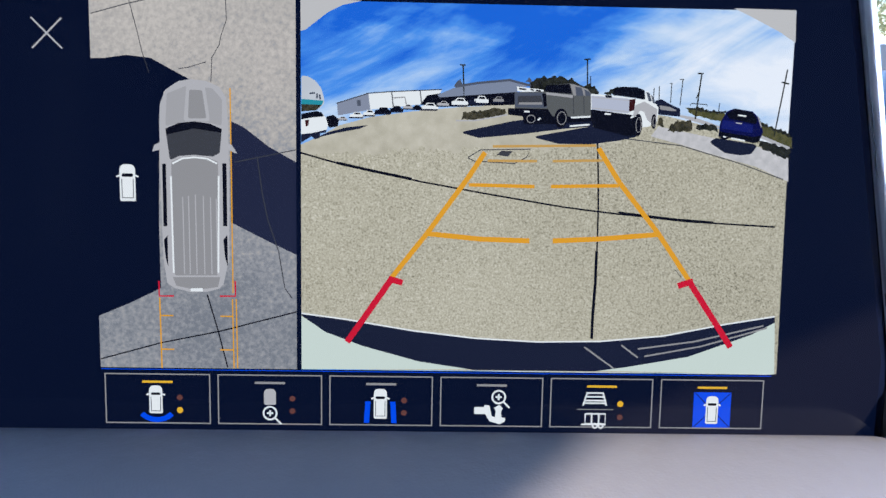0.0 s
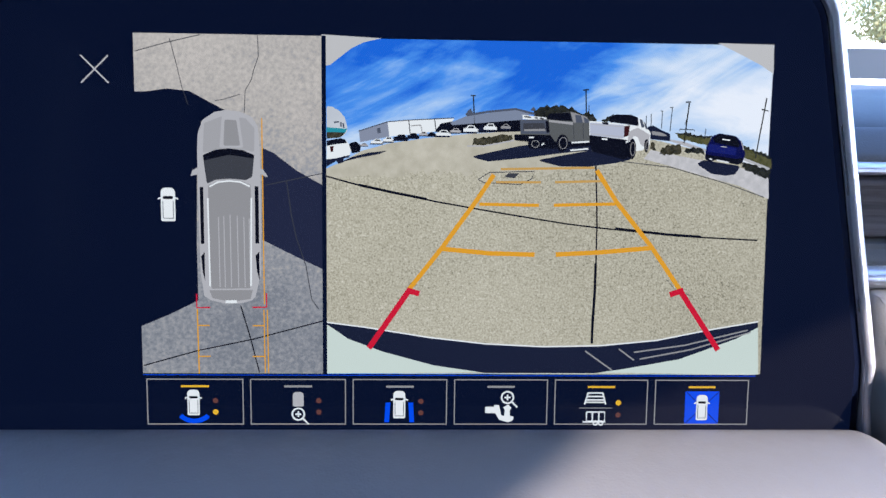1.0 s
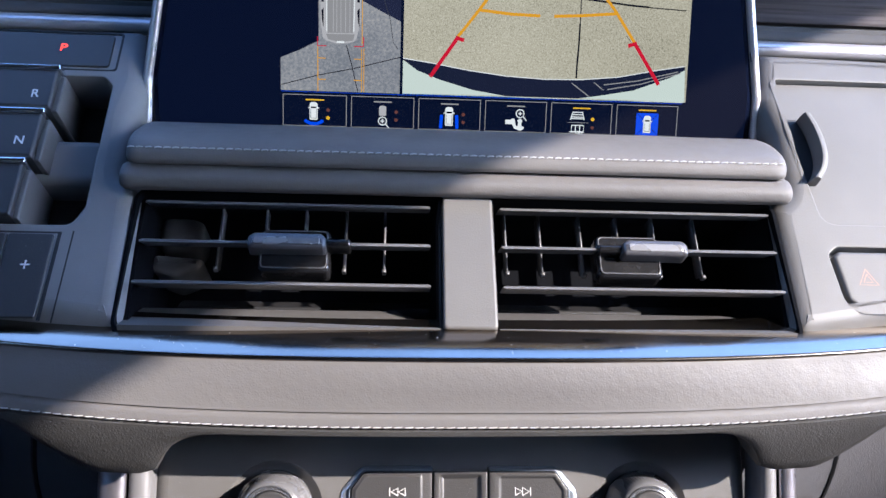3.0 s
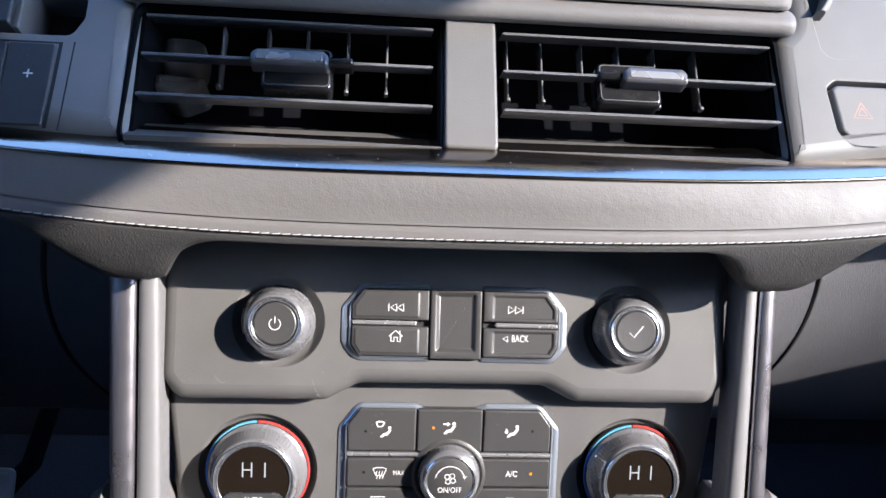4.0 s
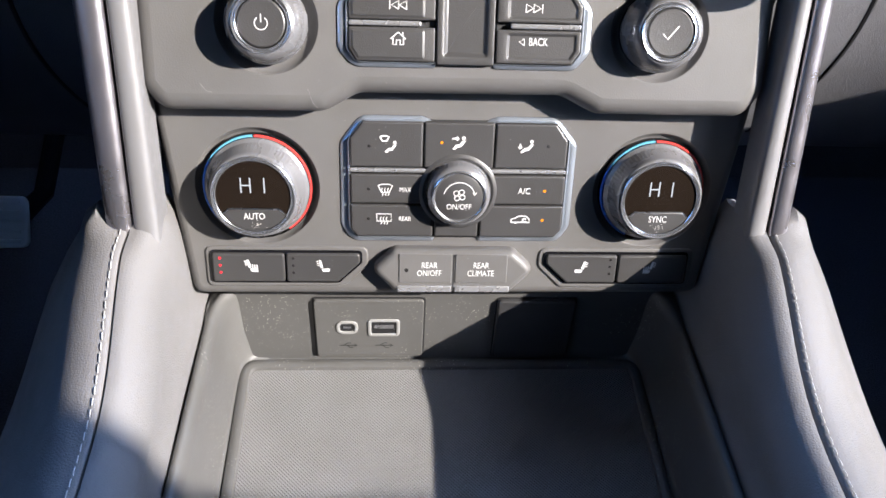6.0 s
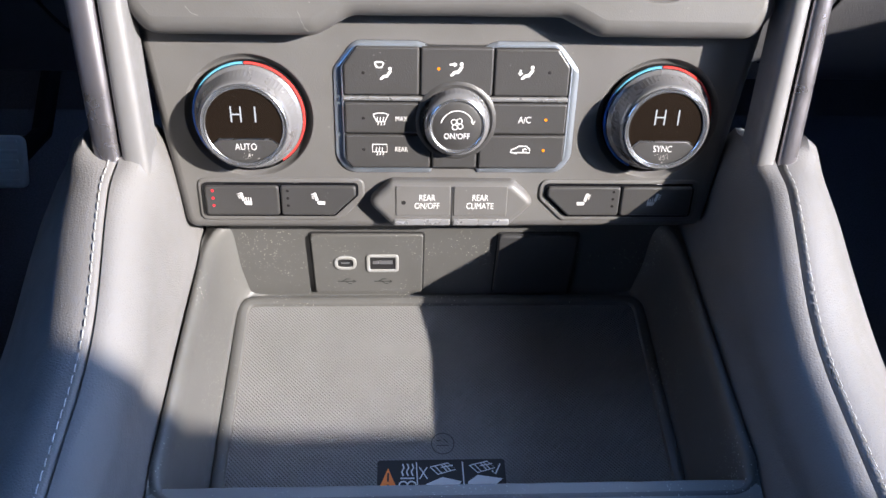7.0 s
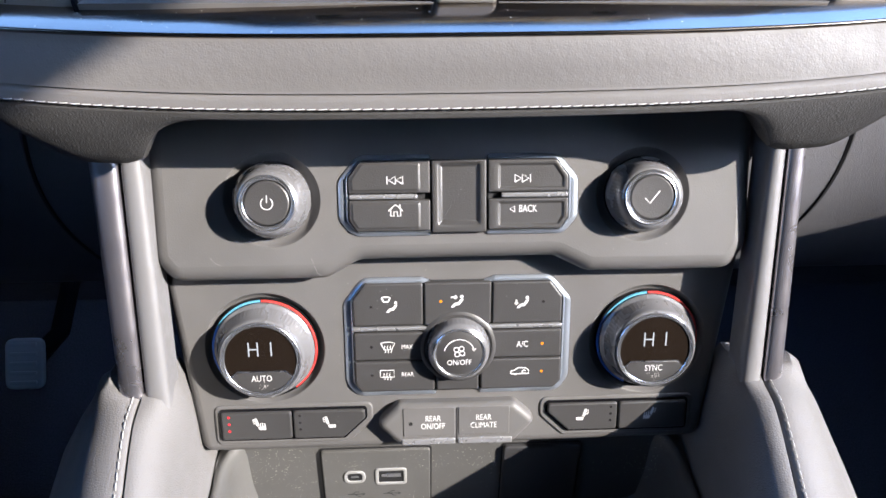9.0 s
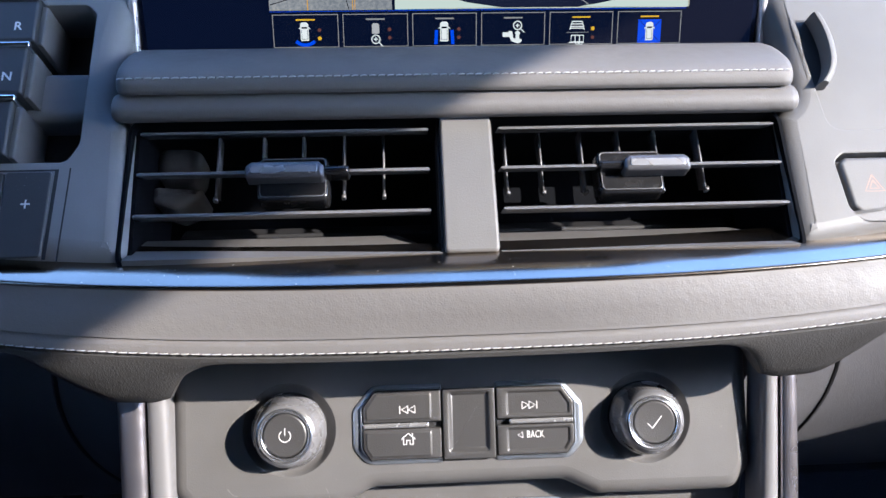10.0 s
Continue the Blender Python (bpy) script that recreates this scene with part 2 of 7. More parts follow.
def rounded(points, r, seg=5):
    """A polygon with its corners rounded; r is one radius or one for each corner."""
    out = []
    n = len(points)
    for i, p in enumerate(points):
        p = Vector(p)
        a, b = Vector(points[i - 1]) - p, Vector(points[(i + 1) % n]) - p
        rad = r[i] if isinstance(r, (list, tuple)) else r
        if rad <= 0:
            out.append(tuple(p))
            continue
        half = a.angle(b) / 2
        d = min(rad / math.tan(half), a.length * 0.49, b.length * 0.49)
        s, e = p + a.normalized() * d, p + b.normalized() * d
        for k in range(seg + 1):
            f = k / seg
            out.append(tuple((1 - f) ** 2 * s + 2 * f * (1 - f) * p + f * f * e))
    return out


def box2(u0, v0, u1, v1):
    return [(u0, v0), (u1, v0), (u1, v1), (u0, v1)]


def shrink(outline, d, fold=True):
    """The outline moved inwards by d."""
    pts = [Vector(p) for p in outline]
    n = len(pts)
    area = sum(pts[i - 1].x * pts[i].y - pts[i].x * pts[i - 1].y for i in range(n))
    sign = 1 if area > 0 else -1
    out = []
    for i in range(n):
        a, b = pts[i] - pts[i - 1], pts[(i + 1) % n] - pts[i]
        a = a.normalized() if a.length > 1e-6 else b.normalized()
        b = b.normalized() if b.length > 1e-6 else a
        na, nb = Vector((-a.y, a.x)) * sign, Vector((-b.y, b.x)) * sign
        m = na + nb
        m = m.normalized() if m.length > 1e-6 else na
        out.append(pts[i] + m * d / max(0.4, m.dot(na)))
    # where a corner folds over itself its places are drawn together
    turned = [(out[(i + 1) % n] - out[i]).dot(pts[(i + 1) % n] - pts[i]) < 0 for i in range(n)]
    if fold and any(turned) and not all(turned):
        start = next(i for i in range(n) if not turned[i]) + 1
        i = start
        while i < start + n:
            j = i
            while turned[j % n] and j < i + n:
                j += 1
            if j > i:
                spots = [k % n for k in range(i, j + 1)]
                mean = sum((out[k] for k in spots), Vector((0, 0))) / len(spots)
                for k in spots:
                    out[k] = mean.copy()
            i = j + 1
    return [tuple(p) for p in out]


def rings(bm, loops, close=True, cap_first=False, cap_last=False):
    """Joins loops of the same number of places with quads."""
    level = bm.faces.layers.int.get("level") or bm.faces.layers.int.new("level")
    vs = [[bm.verts.new(p) for p in loop] for loop in loops]
    n = len(vs[0])
    for a, b in zip(vs, vs[1:]):
        for i in range(n if close else n - 1):
            j = (i + 1) % n
            bm.faces.new((a[i], a[j], b[j], b[i]))
    if cap_first:
        bm.faces.new(list(reversed(vs[0])))[level] = 1
    if cap_last:
        bm.faces.new(vs[-1])[level] = 1
    return bm


def plate(fr, outline, h0, h1, bev=0.5, dome=0.0, bm=None):
    """A slab with a rounded upper edge."""
    bm = bm or bmesh.new()
    loops = [[fr.at(u, v, h0) for u, v in outline], [fr.at(u, v, h1 - bev) for u, v in outline]]
    steps = 3 if bev < 2 else 7
    for k in range(1, steps + 1):
        a = math.pi / 2 * k / steps
        loops.append([fr.at(u, v, h1 - bev + bev * math.sin(a)) for u, v in shrink(outline, bev * (1 - math.cos(a)))])
    if dome:
        loops.append([fr.at(u, v, h1 + dome) for u, v in shrink(outline, bev + abs(dome) * 2.5)])
    return rings(bm, loops, True, True, True)


def ring_plate(fr, outer, inner, h0, h1, bev=0.4, bm=None):
    """A frame between two outlines of the same number of corners, with rounded upper edges."""
    bm = bm or bmesh.new()
    loops = [
        [fr.at(u, v, h0) for u, v in outer],
        [fr.at(u, v, h1 - bev) for u, v in outer],
        [fr.at(u, v, h1 - bev * 0.3) for u, v in shrink(outer, bev * 0.3)],
        [fr.at(u, v, h1) for u, v in shrink(outer, bev)],
        [fr.at(u, v, h1) for u, v in shrink(inner, -bev)],
        [fr.at(u, v, h1 - bev * 0.3) for u, v in shrink(inner, -bev * 0.3)],
        [fr.at(u, v, h1 - bev) for u, v in inner],
        [fr.at(u, v, h0) for u, v in inner],
    ]
    loops.append(loops[0])
    return rings(bm, loops)


def flat(fr, outline, h, bm=None):
    bm = bm or bmesh.new()
    bm.faces.new([bm.verts.new(fr.at(u, v, h)) for u, v in outline])
    return bm


def lathe(fr, u, v, profile, seg=64, knurl=None, bm=None, cap=True):
    """A turned shape round the axis through (u, v): profile rows of (radius, height). knurl: rows that are notched, how many notches and how deep."""
    bm = bm or bmesh.new()
    loops = []
    for i, (r, h) in enumerate(profile):
        loop = []
        for k in range(seg):
            a = 2 * math.pi * k / seg
            rr = r
            if knurl and i in knurl[0]:
                rr -= knurl[2] * (0.5 + 0.5 * math.cos(a * knurl[1])) ** 3
            loop.append(fr.at(u + rr * math.cos(a), v + rr * math.sin(a), h))
        loops.append(loop)
    return rings(bm, loops, True, False, cap)


def squat(profile, k=0.67):
    return [(r, h * k) for r, h in profile]


def stroke(fr, pts, width, h, bm=None, thick=0.0):
    """A flat band of the given width along a line."""
    bm = bm or bmesh.new()
    p = [Vector(q) for q in pts]
    left, right = [], []
    for i in range(len(p)):
        d = (p[min(i + 1, len(p) - 1)] - p[max(i - 1, 0)]).normalized()
        n = Vector((-d.y, d.x)) * width / 2
        left.append(p[i] + n)
        right.append(p[i] - n)
    lv = [bm.verts.new(fr.at(q.x, q.y, h)) for q in left]
    rv = [bm.verts.new(fr.at(q.x, q.y, h)) for q in right]
    for i in range(len(p) - 1):
        bm.faces.new((lv[i], rv[i], rv[i + 1], lv[i + 1]))
    return bm


def strokes(fr, lines, width, h, at=(0, 0), size=1.0):
    bm = bmesh.new()
    for line in lines:
        stroke(fr, [(at[0] + x * size, at[1] + y * size) for x, y in line], width, h, bm)
    return bm


def arc(cx, cy, r, a0, a1, n=14):
    return [(cx + r * math.cos(radians(a0 + (a1 - a0) * k / n)), cy + r * math.sin(radians(a0 + (a1 - a0) * k / n))) for k in range(n + 1)]


def tube(points, radius, seg=12, bm=None, flatten=1.0):
    """A round bar along places in the room; radius one number or one for each place."""
    bm = bm or bmesh.new()
    pts = [Vector(p) for p in points]
    loops = []
    for i, p in enumerate(pts):
        d = (pts[min(i + 1, len(pts) - 1)] - pts[max(i - 1, 0)]).normalized()
        side = d.cross(Vector((0, 0, 1)))
        side = side.normalized() if side.length > 1e-4 else Vector((1, 0, 0))
        up = side.cross(d)
        r = radius[i] if isinstance(radius, (list, tuple)) else radius
        loops.append([p + side * r * math.cos(2 * math.pi * k / seg) + up * r * flatten * math.sin(2 * math.pi * k / seg) for k in range(seg)])
    return rings(bm, loops, True, True, True)


def stitches(points, length, gap, width, lift, bm=None):
    """A seam of short raised stitches along a line of (place, outward direction)."""
    bm = bm or bmesh.new()
    run = [0.0]
    for (a, _), (b, _) in zip(points, points[1:]):
        run.append(run[-1] + (Vector(b) - Vector(a)).length)

    def spot(s):
        for i in range(len(run) - 1):
            if run[i + 1] >= s:
                f = (s - run[i]) / max(1e-9, run[i + 1] - run[i])
                return Vector(points[i][0]).lerp(Vector(points[i + 1][0]), f), Vector(points[i][1]).lerp(Vector(points[i + 1][1]), f).normalized()
        return Vector(points[-1][0]), Vector(points[-1][1]).normalized()

    s = 0.0
    while s + length < run[-1]:
        long = length * random.uniform(0.92, 1.05)
        loops = []
        for k in range(5):
            p, n = spot(s + long * k / 4)
            q, _ = spot(s + long * k / 4 + 0.0002)
            d = (q - p).normalized()
            side = n.cross(d)
            rise = (-0.3, 0.7, 1.0, 0.7, -0.3)[k] * lift
            c = p + n * rise + side * random.uniform(-1, 1) * width * 0.06 + side * (k - 2) * width * 0.12
            loops.append([c + side * width / 2 * math.cos(a) + n * width / 2 * math.sin(a) for a in (0, 1.05, 2.1, 3.14, 4.19, 5.24)])
        rings(bm, loops, True, True, True)
        s += length + gap
    return bm


def words(name, text, size, fr, u, v, h, material, parent, bold=0.0, stretch=1.0, align="CENTER"):
    c = bpy.data.curves.new(name, "FONT")
    c.body, c.size, c.align_x, c.align_y = text, size, align, "CENTER"
    c.space_line, c.offset = 0.95, bold
    c.resolution_u = 3
    tmp = bpy.data.objects.new(name, c)
    mesh = bpy.data.meshes.new_from_object(tmp)
    bpy.data.objects.remove(tmp)
    mesh.transform(fr.m @ Matrix.Translation((u, v, h)) @ Matrix.Diagonal((stretch, 1, 1, 1)))
    mesh.materials.append(material)
    ob = new(name, mesh)
    ob.parent = parent
    ob.matrix_parent_inverse = parent.matrix_world.inverted()
    return ob


def ease(a, b, x):
    t = min(1.0, max(0.0, (x - a) / (b - a)))
    return t * t * (3 - 2 * t)


def smooth_line(pts, n=6, closed=False):
    """More places along a soft curve through those given."""
    p = [Vector(q) for q in pts]
    m = len(p)
    out = []
    for i in range(m if closed else m - 1):
        if closed:
            a, b, c, d = p[i - 1], p[i], p[(i + 1) % m], p[(i + 2) % m]
        else:
            a, b, c, d = p[max(i - 1, 0)], p[i], p[i + 1], p[min(i + 2, m - 1)]
        for k in range(n):
            t = k / n
            out.append(0.5 * (2 * b + (c - a) * t + (2 * a - 5 * b + 4 * c - d) * t * t + (3 * b - a - 3 * c + d) * t ** 3))
    if not closed:
        out.append(p[-1])
    return out


def roll(section, x0, x1, end, depth=0.5, steps=40, bow=0.0):
    """A padded roll across the car: a closed (y, z) section from x0 to x1, rounded at both ends."""
    loop = smooth_line(section, 4, True)
    c = sum(loop, Vector((0, 0))) / len(loop)
    mid, half = (x0 + x1) / 2, (x1 - x0) / 2
    loops = []
    xs = sorted({round(mid + half * math.sin(math.pi / 2 * (2 * k / steps - 1)), 6) for k in range(steps + 1)})
    for x in xs:
        d = max(0.0, abs(x - mid) - (half - end)) / end
        e = 1 - depth + depth * math.sqrt(max(0.0, 1 - d * d))
        b = bow * ((x - mid) / half) ** 2
        loops.append([Vector((x, c.x + (q.x - c.x) * e, c.y + (q.y - c.y) * e + b)) for q in loop])
    return rings(bmesh.new(), loops, True, True, True)


def plate_hole(fr, outer, holes, h0, h1, bev=1.0, steps=3):
    """A slab with rounded outer edge and openings through it."""
    bm = bmesh.new()
    rims = []
    loops = [[(u, v, h0) for u, v in outer]]
    for k in range(steps + 1):
        a = math.pi / 2 * k / steps
        loops.append([(u, v, h1 - bev + bev * math.sin(a)) for u, v in shrink(outer, bev * (1 - math.cos(a)), False)])
    vs = [[bm.verts.new(fr.at(*p)) for p in loop] for loop in loops]
    n = len(outer)
    for a, b in zip(vs, vs[1:]):
        for i in range(n):
            bm.faces.new((a[i], a[(i + 1) % n], b[(i + 1) % n], b[i]))
    rims.append(vs[-1])
    for hole in holes:
        m = len(hole)
        ls = [(shrink(hole, -0.6, False), h1), (shrink(hole, -0.15, False), h1 - 0.2), (hole, h1 - 0.6), (hole, h0)]
        hv = [[bm.verts.new(fr.at(u, v, h)) for u, v in loop] for loop, h in ls]
        for a, b in zip(hv, hv[1:]):
            for i in range(m):
                bm.faces.new((a[i], a[(i + 1) % m], b[(i + 1) % m], b[i]))
        rims.append(hv[0])
    edges = []
    for rim in rims:
        for i in range(len(rim)):
            edges.append(bm.edges.get((rim[i], rim[(i + 1) % len(rim)])))
    level = bm.faces.layers.int.new("level")
    for f in bmesh.ops.triangle_fill(bm, use_beauty=True, edges=edges)["geom"]:
        if isinstance(f, bmesh.types.BMFace):
            f[level] = 1
    return bm


def band(fr, outer, inner, profile, bm=None):
    """A moulded frame between two outlines of equal count: profile rows of (share of the way inwards, height)."""
    bm = bm or bmesh.new()
    loops = [[fr.at(a[0] + (b[0] - a[0]) * f, a[1] + (b[1] - a[1]) * f, h) for a, b in zip(outer, inner)] for f, h in profile]
    return rings(bm, loops + [loops[0]])


def dished(fr, outline, well, h0, h1, depth, bev=0.6, soft=1.3):
    """A key with rounded edges and a shallow sunk field; well has as many corners as the outline."""
    loops = [[fr.at(u, v, h0) for u, v in outline], [fr.at(u, v, h1 - bev) for u, v in outline]]
    for k in (1, 2, 3):
        a = math.pi / 2 * k / 3
        loops.append([fr.at(u, v, h1 - bev + bev * math.sin(a)) for u, v in shrink(outline, bev * (1 - math.cos(a)))])
    for k in range(6):
        f = k / 5
        loops.append([fr.at(u, v, h1 - depth * f * f * (3 - 2 * f)) for u, v in shrink(well, soft * f)])
    return rings(bmesh.new(), loops, True, True, True)


def half_round(fr, top, low, v0, v1, crown, back=-16.0, skew=1.0, n=12, rows=8):
    """An upright strip with a rounded front between two pairs of (left, right) at its upper and lower end."""
    loops = []
    for r in range(rows + 1):
        g = r / rows
        a, b = top[0] + (low[0] - top[0]) * g, top[1] + (low[1] - top[1]) * g
        v = v0 + (v1 - v0) * g
        front = []
        for k in range(n + 1):
            f = (0.5 - 0.5 * math.cos(math.pi * k / n)) ** skew
            front.append(fr.at(a + (b - a) * f, v, crown * (max(0.0, math.sin(math.pi * k / n)) ** 0.5 - 1) + 2.0))
        loops.append(front + [fr.at(b, v, back), fr.at(a, v, back)])
    return rings(bmesh.new(), loops, True, True, True)


def mirror(outline, total=0.0):
    return [(total - u, v) for u, v in reversed(outline)]


# ---- dashboard ----
dash = thing("dashboard", (0, 0.16, 1.10), "grey stitched leather car dashboard with dark wood trim", "dashboard")

# padded roll below the vents, with a hanging corner over each support bar


def along(x, square, cube, tilt=0.0):
    """A gentle sweep that grows towards both sides of the car, straight past 0.30 m."""
    r = min(abs(x), 0.30) / 0.19
    past = max(0.0, abs(x) - 0.30) / 0.19
    slope = 2 * square * r + 3 * cube * r * r
    return square * r * r + cube * r ** 3 + slope * past * 0.7 + tilt * x / 0.19


def ledge_front(x):
    return 0.1105 + along(x, 0.0171, -0.0027), 1.1637 + along(x, -0.0068, 0.0068, 0.0012)


def seam_place(x):
    return 0.1019 + along(x, 0.0065, 0.0031), 1.1385 + along(x, -0.0023, 0.0066, 0.0012)


def pad_bottom(x):
    a = abs(x)
    t = min(1.0, max(0.0, (a - 0.098) / 0.0275))
    sag = 0.0205 * (1 - math.sqrt(max(0.0, 1 - t ** 2.4))) + 0.0035 * ease(0.125, 0.137, a)
    return 1.1330 + 0.0009 * x / 0.1 - sag + 0.030 * ease(0.150, 0.196, a) + 0.012 * ease(0.19, 0.34, a)


def pad_section(x):
    (yl, zl), (ys, zs) = ledge_front(x), seam_place(x)
    b = min(pad_bottom(x), zs - 0.0048)
    top, fold = Vector((yl - 0.0016, zl - 0.0044)), Vector((ys + 0.0035, zs + 0.0058))
    pts = [(yl + 0.030, zl - 0.012), (yl + 0.004, zl - 0.0040), (yl + 0.0005, zl - 0.0008), (yl - 0.0006, zl - 0.0022)]
    pts += [tuple(top), tuple(top.lerp(fold, 0.5) + Vector((-0.0016, 0.0007)))]
    pts += [(ys + dy, zs + dz) for dy, dz in ((0.0035, 0.0058), (0.0029, 0.0049), (0.0041, 0.0043), (0.0025, 0.0037), (0.0013, 0.0022), (0.0005, -0.0005), (0.0003, -0.0022), (0.0002, -0.0034))]
    span = (zs - 0.0034) - b
    for f, y in ((0.35, 0.0002), (0.7, 0.0010), (0.92, 0.0026), (1.0, 0.0056)):
        pts.append((ys + y + 0.004 * ease(0.004, 0.03, span) * f, zs - 0.0034 - span * f))
    return pts + [(ys + 0.0171, b - 0.0004), (ys + 0.037, b + 0.001), (ys + 0.049, b + 0.004)]


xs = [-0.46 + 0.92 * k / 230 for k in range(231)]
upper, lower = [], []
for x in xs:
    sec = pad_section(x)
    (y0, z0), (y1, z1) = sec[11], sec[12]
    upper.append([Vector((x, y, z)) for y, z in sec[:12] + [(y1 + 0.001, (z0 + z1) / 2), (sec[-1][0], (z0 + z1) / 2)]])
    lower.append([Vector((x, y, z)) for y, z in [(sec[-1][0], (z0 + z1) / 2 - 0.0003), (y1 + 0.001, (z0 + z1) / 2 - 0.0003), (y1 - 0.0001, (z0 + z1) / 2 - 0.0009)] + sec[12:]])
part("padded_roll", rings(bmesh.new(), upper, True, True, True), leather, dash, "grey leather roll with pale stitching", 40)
part("padded_underside", rings(bmesh.new(), lower, True, True, True), leather_lower, dash, "grained leather below the seam, toned darker than the roll", 40)
seam = []
for x in xs:
    y, z = seam_place(x)
    seam.append((Vector((x, y - 0.0001, z)), Vector((0, -0.97, 0.24))))
st = part("stitching", stitches(seam, 0.0032, 0.0010, 0.00052, 0.0002), thread, dash, "pale grey thread")
tagged(st, kind="stuff")

# bright ledge below the vents
bm = bmesh.new()
loops = []
for x in xs:
    y, z = ledge_front(x)
    sec = [(0.0300, 0.0051), (0.0217, 0.0045), (0.0150, 0.0041), (0.0120, 0.0038), (0.0100, 0.0035), (0.0075, 0.00307), (0.0050, 0.0024), (0.0025, 0.0015), (0.0008, 0.0008), (0.0002, 0.0004), (0.0, -0.0001), (0.0004, -0.0012), (0.003, -0.0022), (0.030, -0.006)]
    loops.append([Vector((x, y + dy, z + dz)) for dy, dz in sec])
rings(bm, loops, True, True, True)
part("chrome_ledge", bm, ledge_chrome, dash, "polished chrome ledge", 50)

# upper dashboard beside the display
for side in (-1, 1):
    def across(name, section, material, label="", x0=0.125, x1=0.75, deg=35):
        bm = bmesh.new()
        loops = []
        for k in range(25):
            x = x0 + (x1 - x0) * k / 24
            sweep = 0.10 * ease(0.3, 0.8, x)
            loops.append([Vector((side * x, y - sweep, z - 0.012 * ease(0.3, 0.8, x))) for y, z in section])
        return part(name, rings(bm, loops, True, True, True), material, dash, label, deg)

    across("dash_top", smooth_line([(0.500, 1.3385), (0.400, 1.3392), (0.330, 1.3383), (0.300, 1.3362), (0.2860, 1.3335), (0.2845, 1.3300), (0.300, 1.322), (0.62, 1.318), (0.90, 1.322), (0.62, 1.336)], 4, True), dash_leather, "blue-grey padded dash top")
    across("front_roll", smooth_line([(0.2900, 1.3325), (0.2830, 1.3328), (0.2765, 1.3308), (0.2690, 1.3268), (0.2650, 1.3235), (0.2680, 1.3212), (0.295, 1.3210), (0.30, 1.328)], 4, True), dash_leather, "dark padded front edge")
    across("upper_trim_line", smooth_line([(0.2665, 1.3224), (0.2618, 1.3216), (0.2600, 1.3200), (0.2606, 1.3183), (0.265, 1.3174), (0.285, 1.3178), (0.285, 1.322)], 2, True), rim_metal)
    across("wood_panel", smooth_line([(0.30, 1.3182), (0.2630, 1.3176), (0.2595, 1.3100), (0.2588, 1.3020), (0.2598, 1.2945), (0.30, 1.292)], 4, True), wood, "dark open-pore wood panel")
    across("dark_rail", smooth_line([(0.30, 1.2950), (0.2590, 1.2944), (0.2542, 1.2917), (0.2512, 1.2885), (0.2515, 1.2862), (0.256, 1.2850), (0.30, 1.284)], 3, True), dash_leather, "", 0.148)
    across("lower_trim_line", smooth_line([(0.2560, 1.2866), (0.2505, 1.2862), (0.2463, 1.2840), (0.2458, 1.2810), (0.2490, 1.2784), (0.2560, 1.2778)], 3, True), rim_metal, "bright metal trim strip", 0.1485)

# ---- display ----
display = thing("display_screen", DISP.at(0, -66, -6), "wide black touch display showing a reversing camera view", "display")
outline = rounded([(-151.5, -72), (151.5, -72), (152, -40), (131, 84.5), (-131, 84.5), (-152, -40)], [2, 2, 6, 16, 16, 6], 8)
part("glass", plate(DISP, outline, -7, 0, 1.2), screen_glass, display, "black glossy glass")
part("back_shell", plate(DISP, shrink(outline, 3), -22, -7.2, 4), plastic_dark, display)
rim = rounded([(-155, -66), (-153.8, -40), (-133.0, 86.5), (133.0, 86.5), (153.8, -40), (155, -66)], [0, 6, 18, 18, 6, 0], 9)
part("rim", tube([DISP.at(u, v, -0.8) for u, v in rim], 0.0025, 14), rim_metal, display, "satin silver rim")
part("rim_edge", tube([DISP.at(u * 0.989, v - (0.9 if v > 60 else 0), 0.4) for u, v in rim], 0.0006, 8), dark_chrome, display)

# ---- cushion below the display ----
cushion = thing("dash_cushion", (0, 0.20, 1.215), "grey leather pad with pale stitching below the display", "pad")
top_section = [(0.228, 1.222), (0.227, 1.2320), (0.219, 1.2378), (0.207, 1.2402), (0.192, 1.2394), (0.1815, 1.2368), (0.1764, 1.2332), (0.1748, 1.2300), (0.1752, 1.2276), (0.1790, 1.2262), (0.205, 1.222)]
low_section = [(0.196, 1.2240), (0.183, 1.2264), (0.177, 1.2256), (0.1725, 1.2225), (0.1715, 1.2190), (0.1730, 1.2160), (0.178, 1.2143), (0.196, 1.214)]
part("upper_pad", roll(top_section, -0.1520, 0.1525, 0.0050, 0.34), leather, cushion)
part("lower_roll", roll(low_section, -0.1540, 0.1545, 0.0045, 0.36), leather, cushion)
seam = [(Vector((-0.1500 + 0.3005 * k / 80, 0.1768, 1.2339)), Vector((0, -0.62, 0.78))) for k in range(81)]
tagged(part("stitching", stitches(seam, 0.0030, 0.0009, 0.0006, 0.0003), thread, cushion, "pale grey thread"), kind="stuff")

# ---- side panels beside the vents ----
pocket = rounded([(-195, 15), (-173, 15), (-168.5, 24), (-168.5, 92), (-173, 97), (-235, 97), (-235, 15)], [0, 5, 6, 4, 4, 0, 0], 5)
left_outer = rounded([(-143.5, -34), (-145.5, 33), (-154, 42), (-155, 76), (-152, 97), (-157.5, 131), (-300, 128), (-300, -14), (-225, -24)], [9, 8, 12, 12, 10, 8, 6, 6, 20], 6)
gear = thing("gear_selector_panel", VENT.at(-190, 30, -10), "dark blue-grey dashboard panel with push button gear selector", "gear selector")
part("panel", plate_hole(VENT, left_outer, [pocket], -26, 0.5, 10.0, 7), gear_plastic, gear, "", 40)
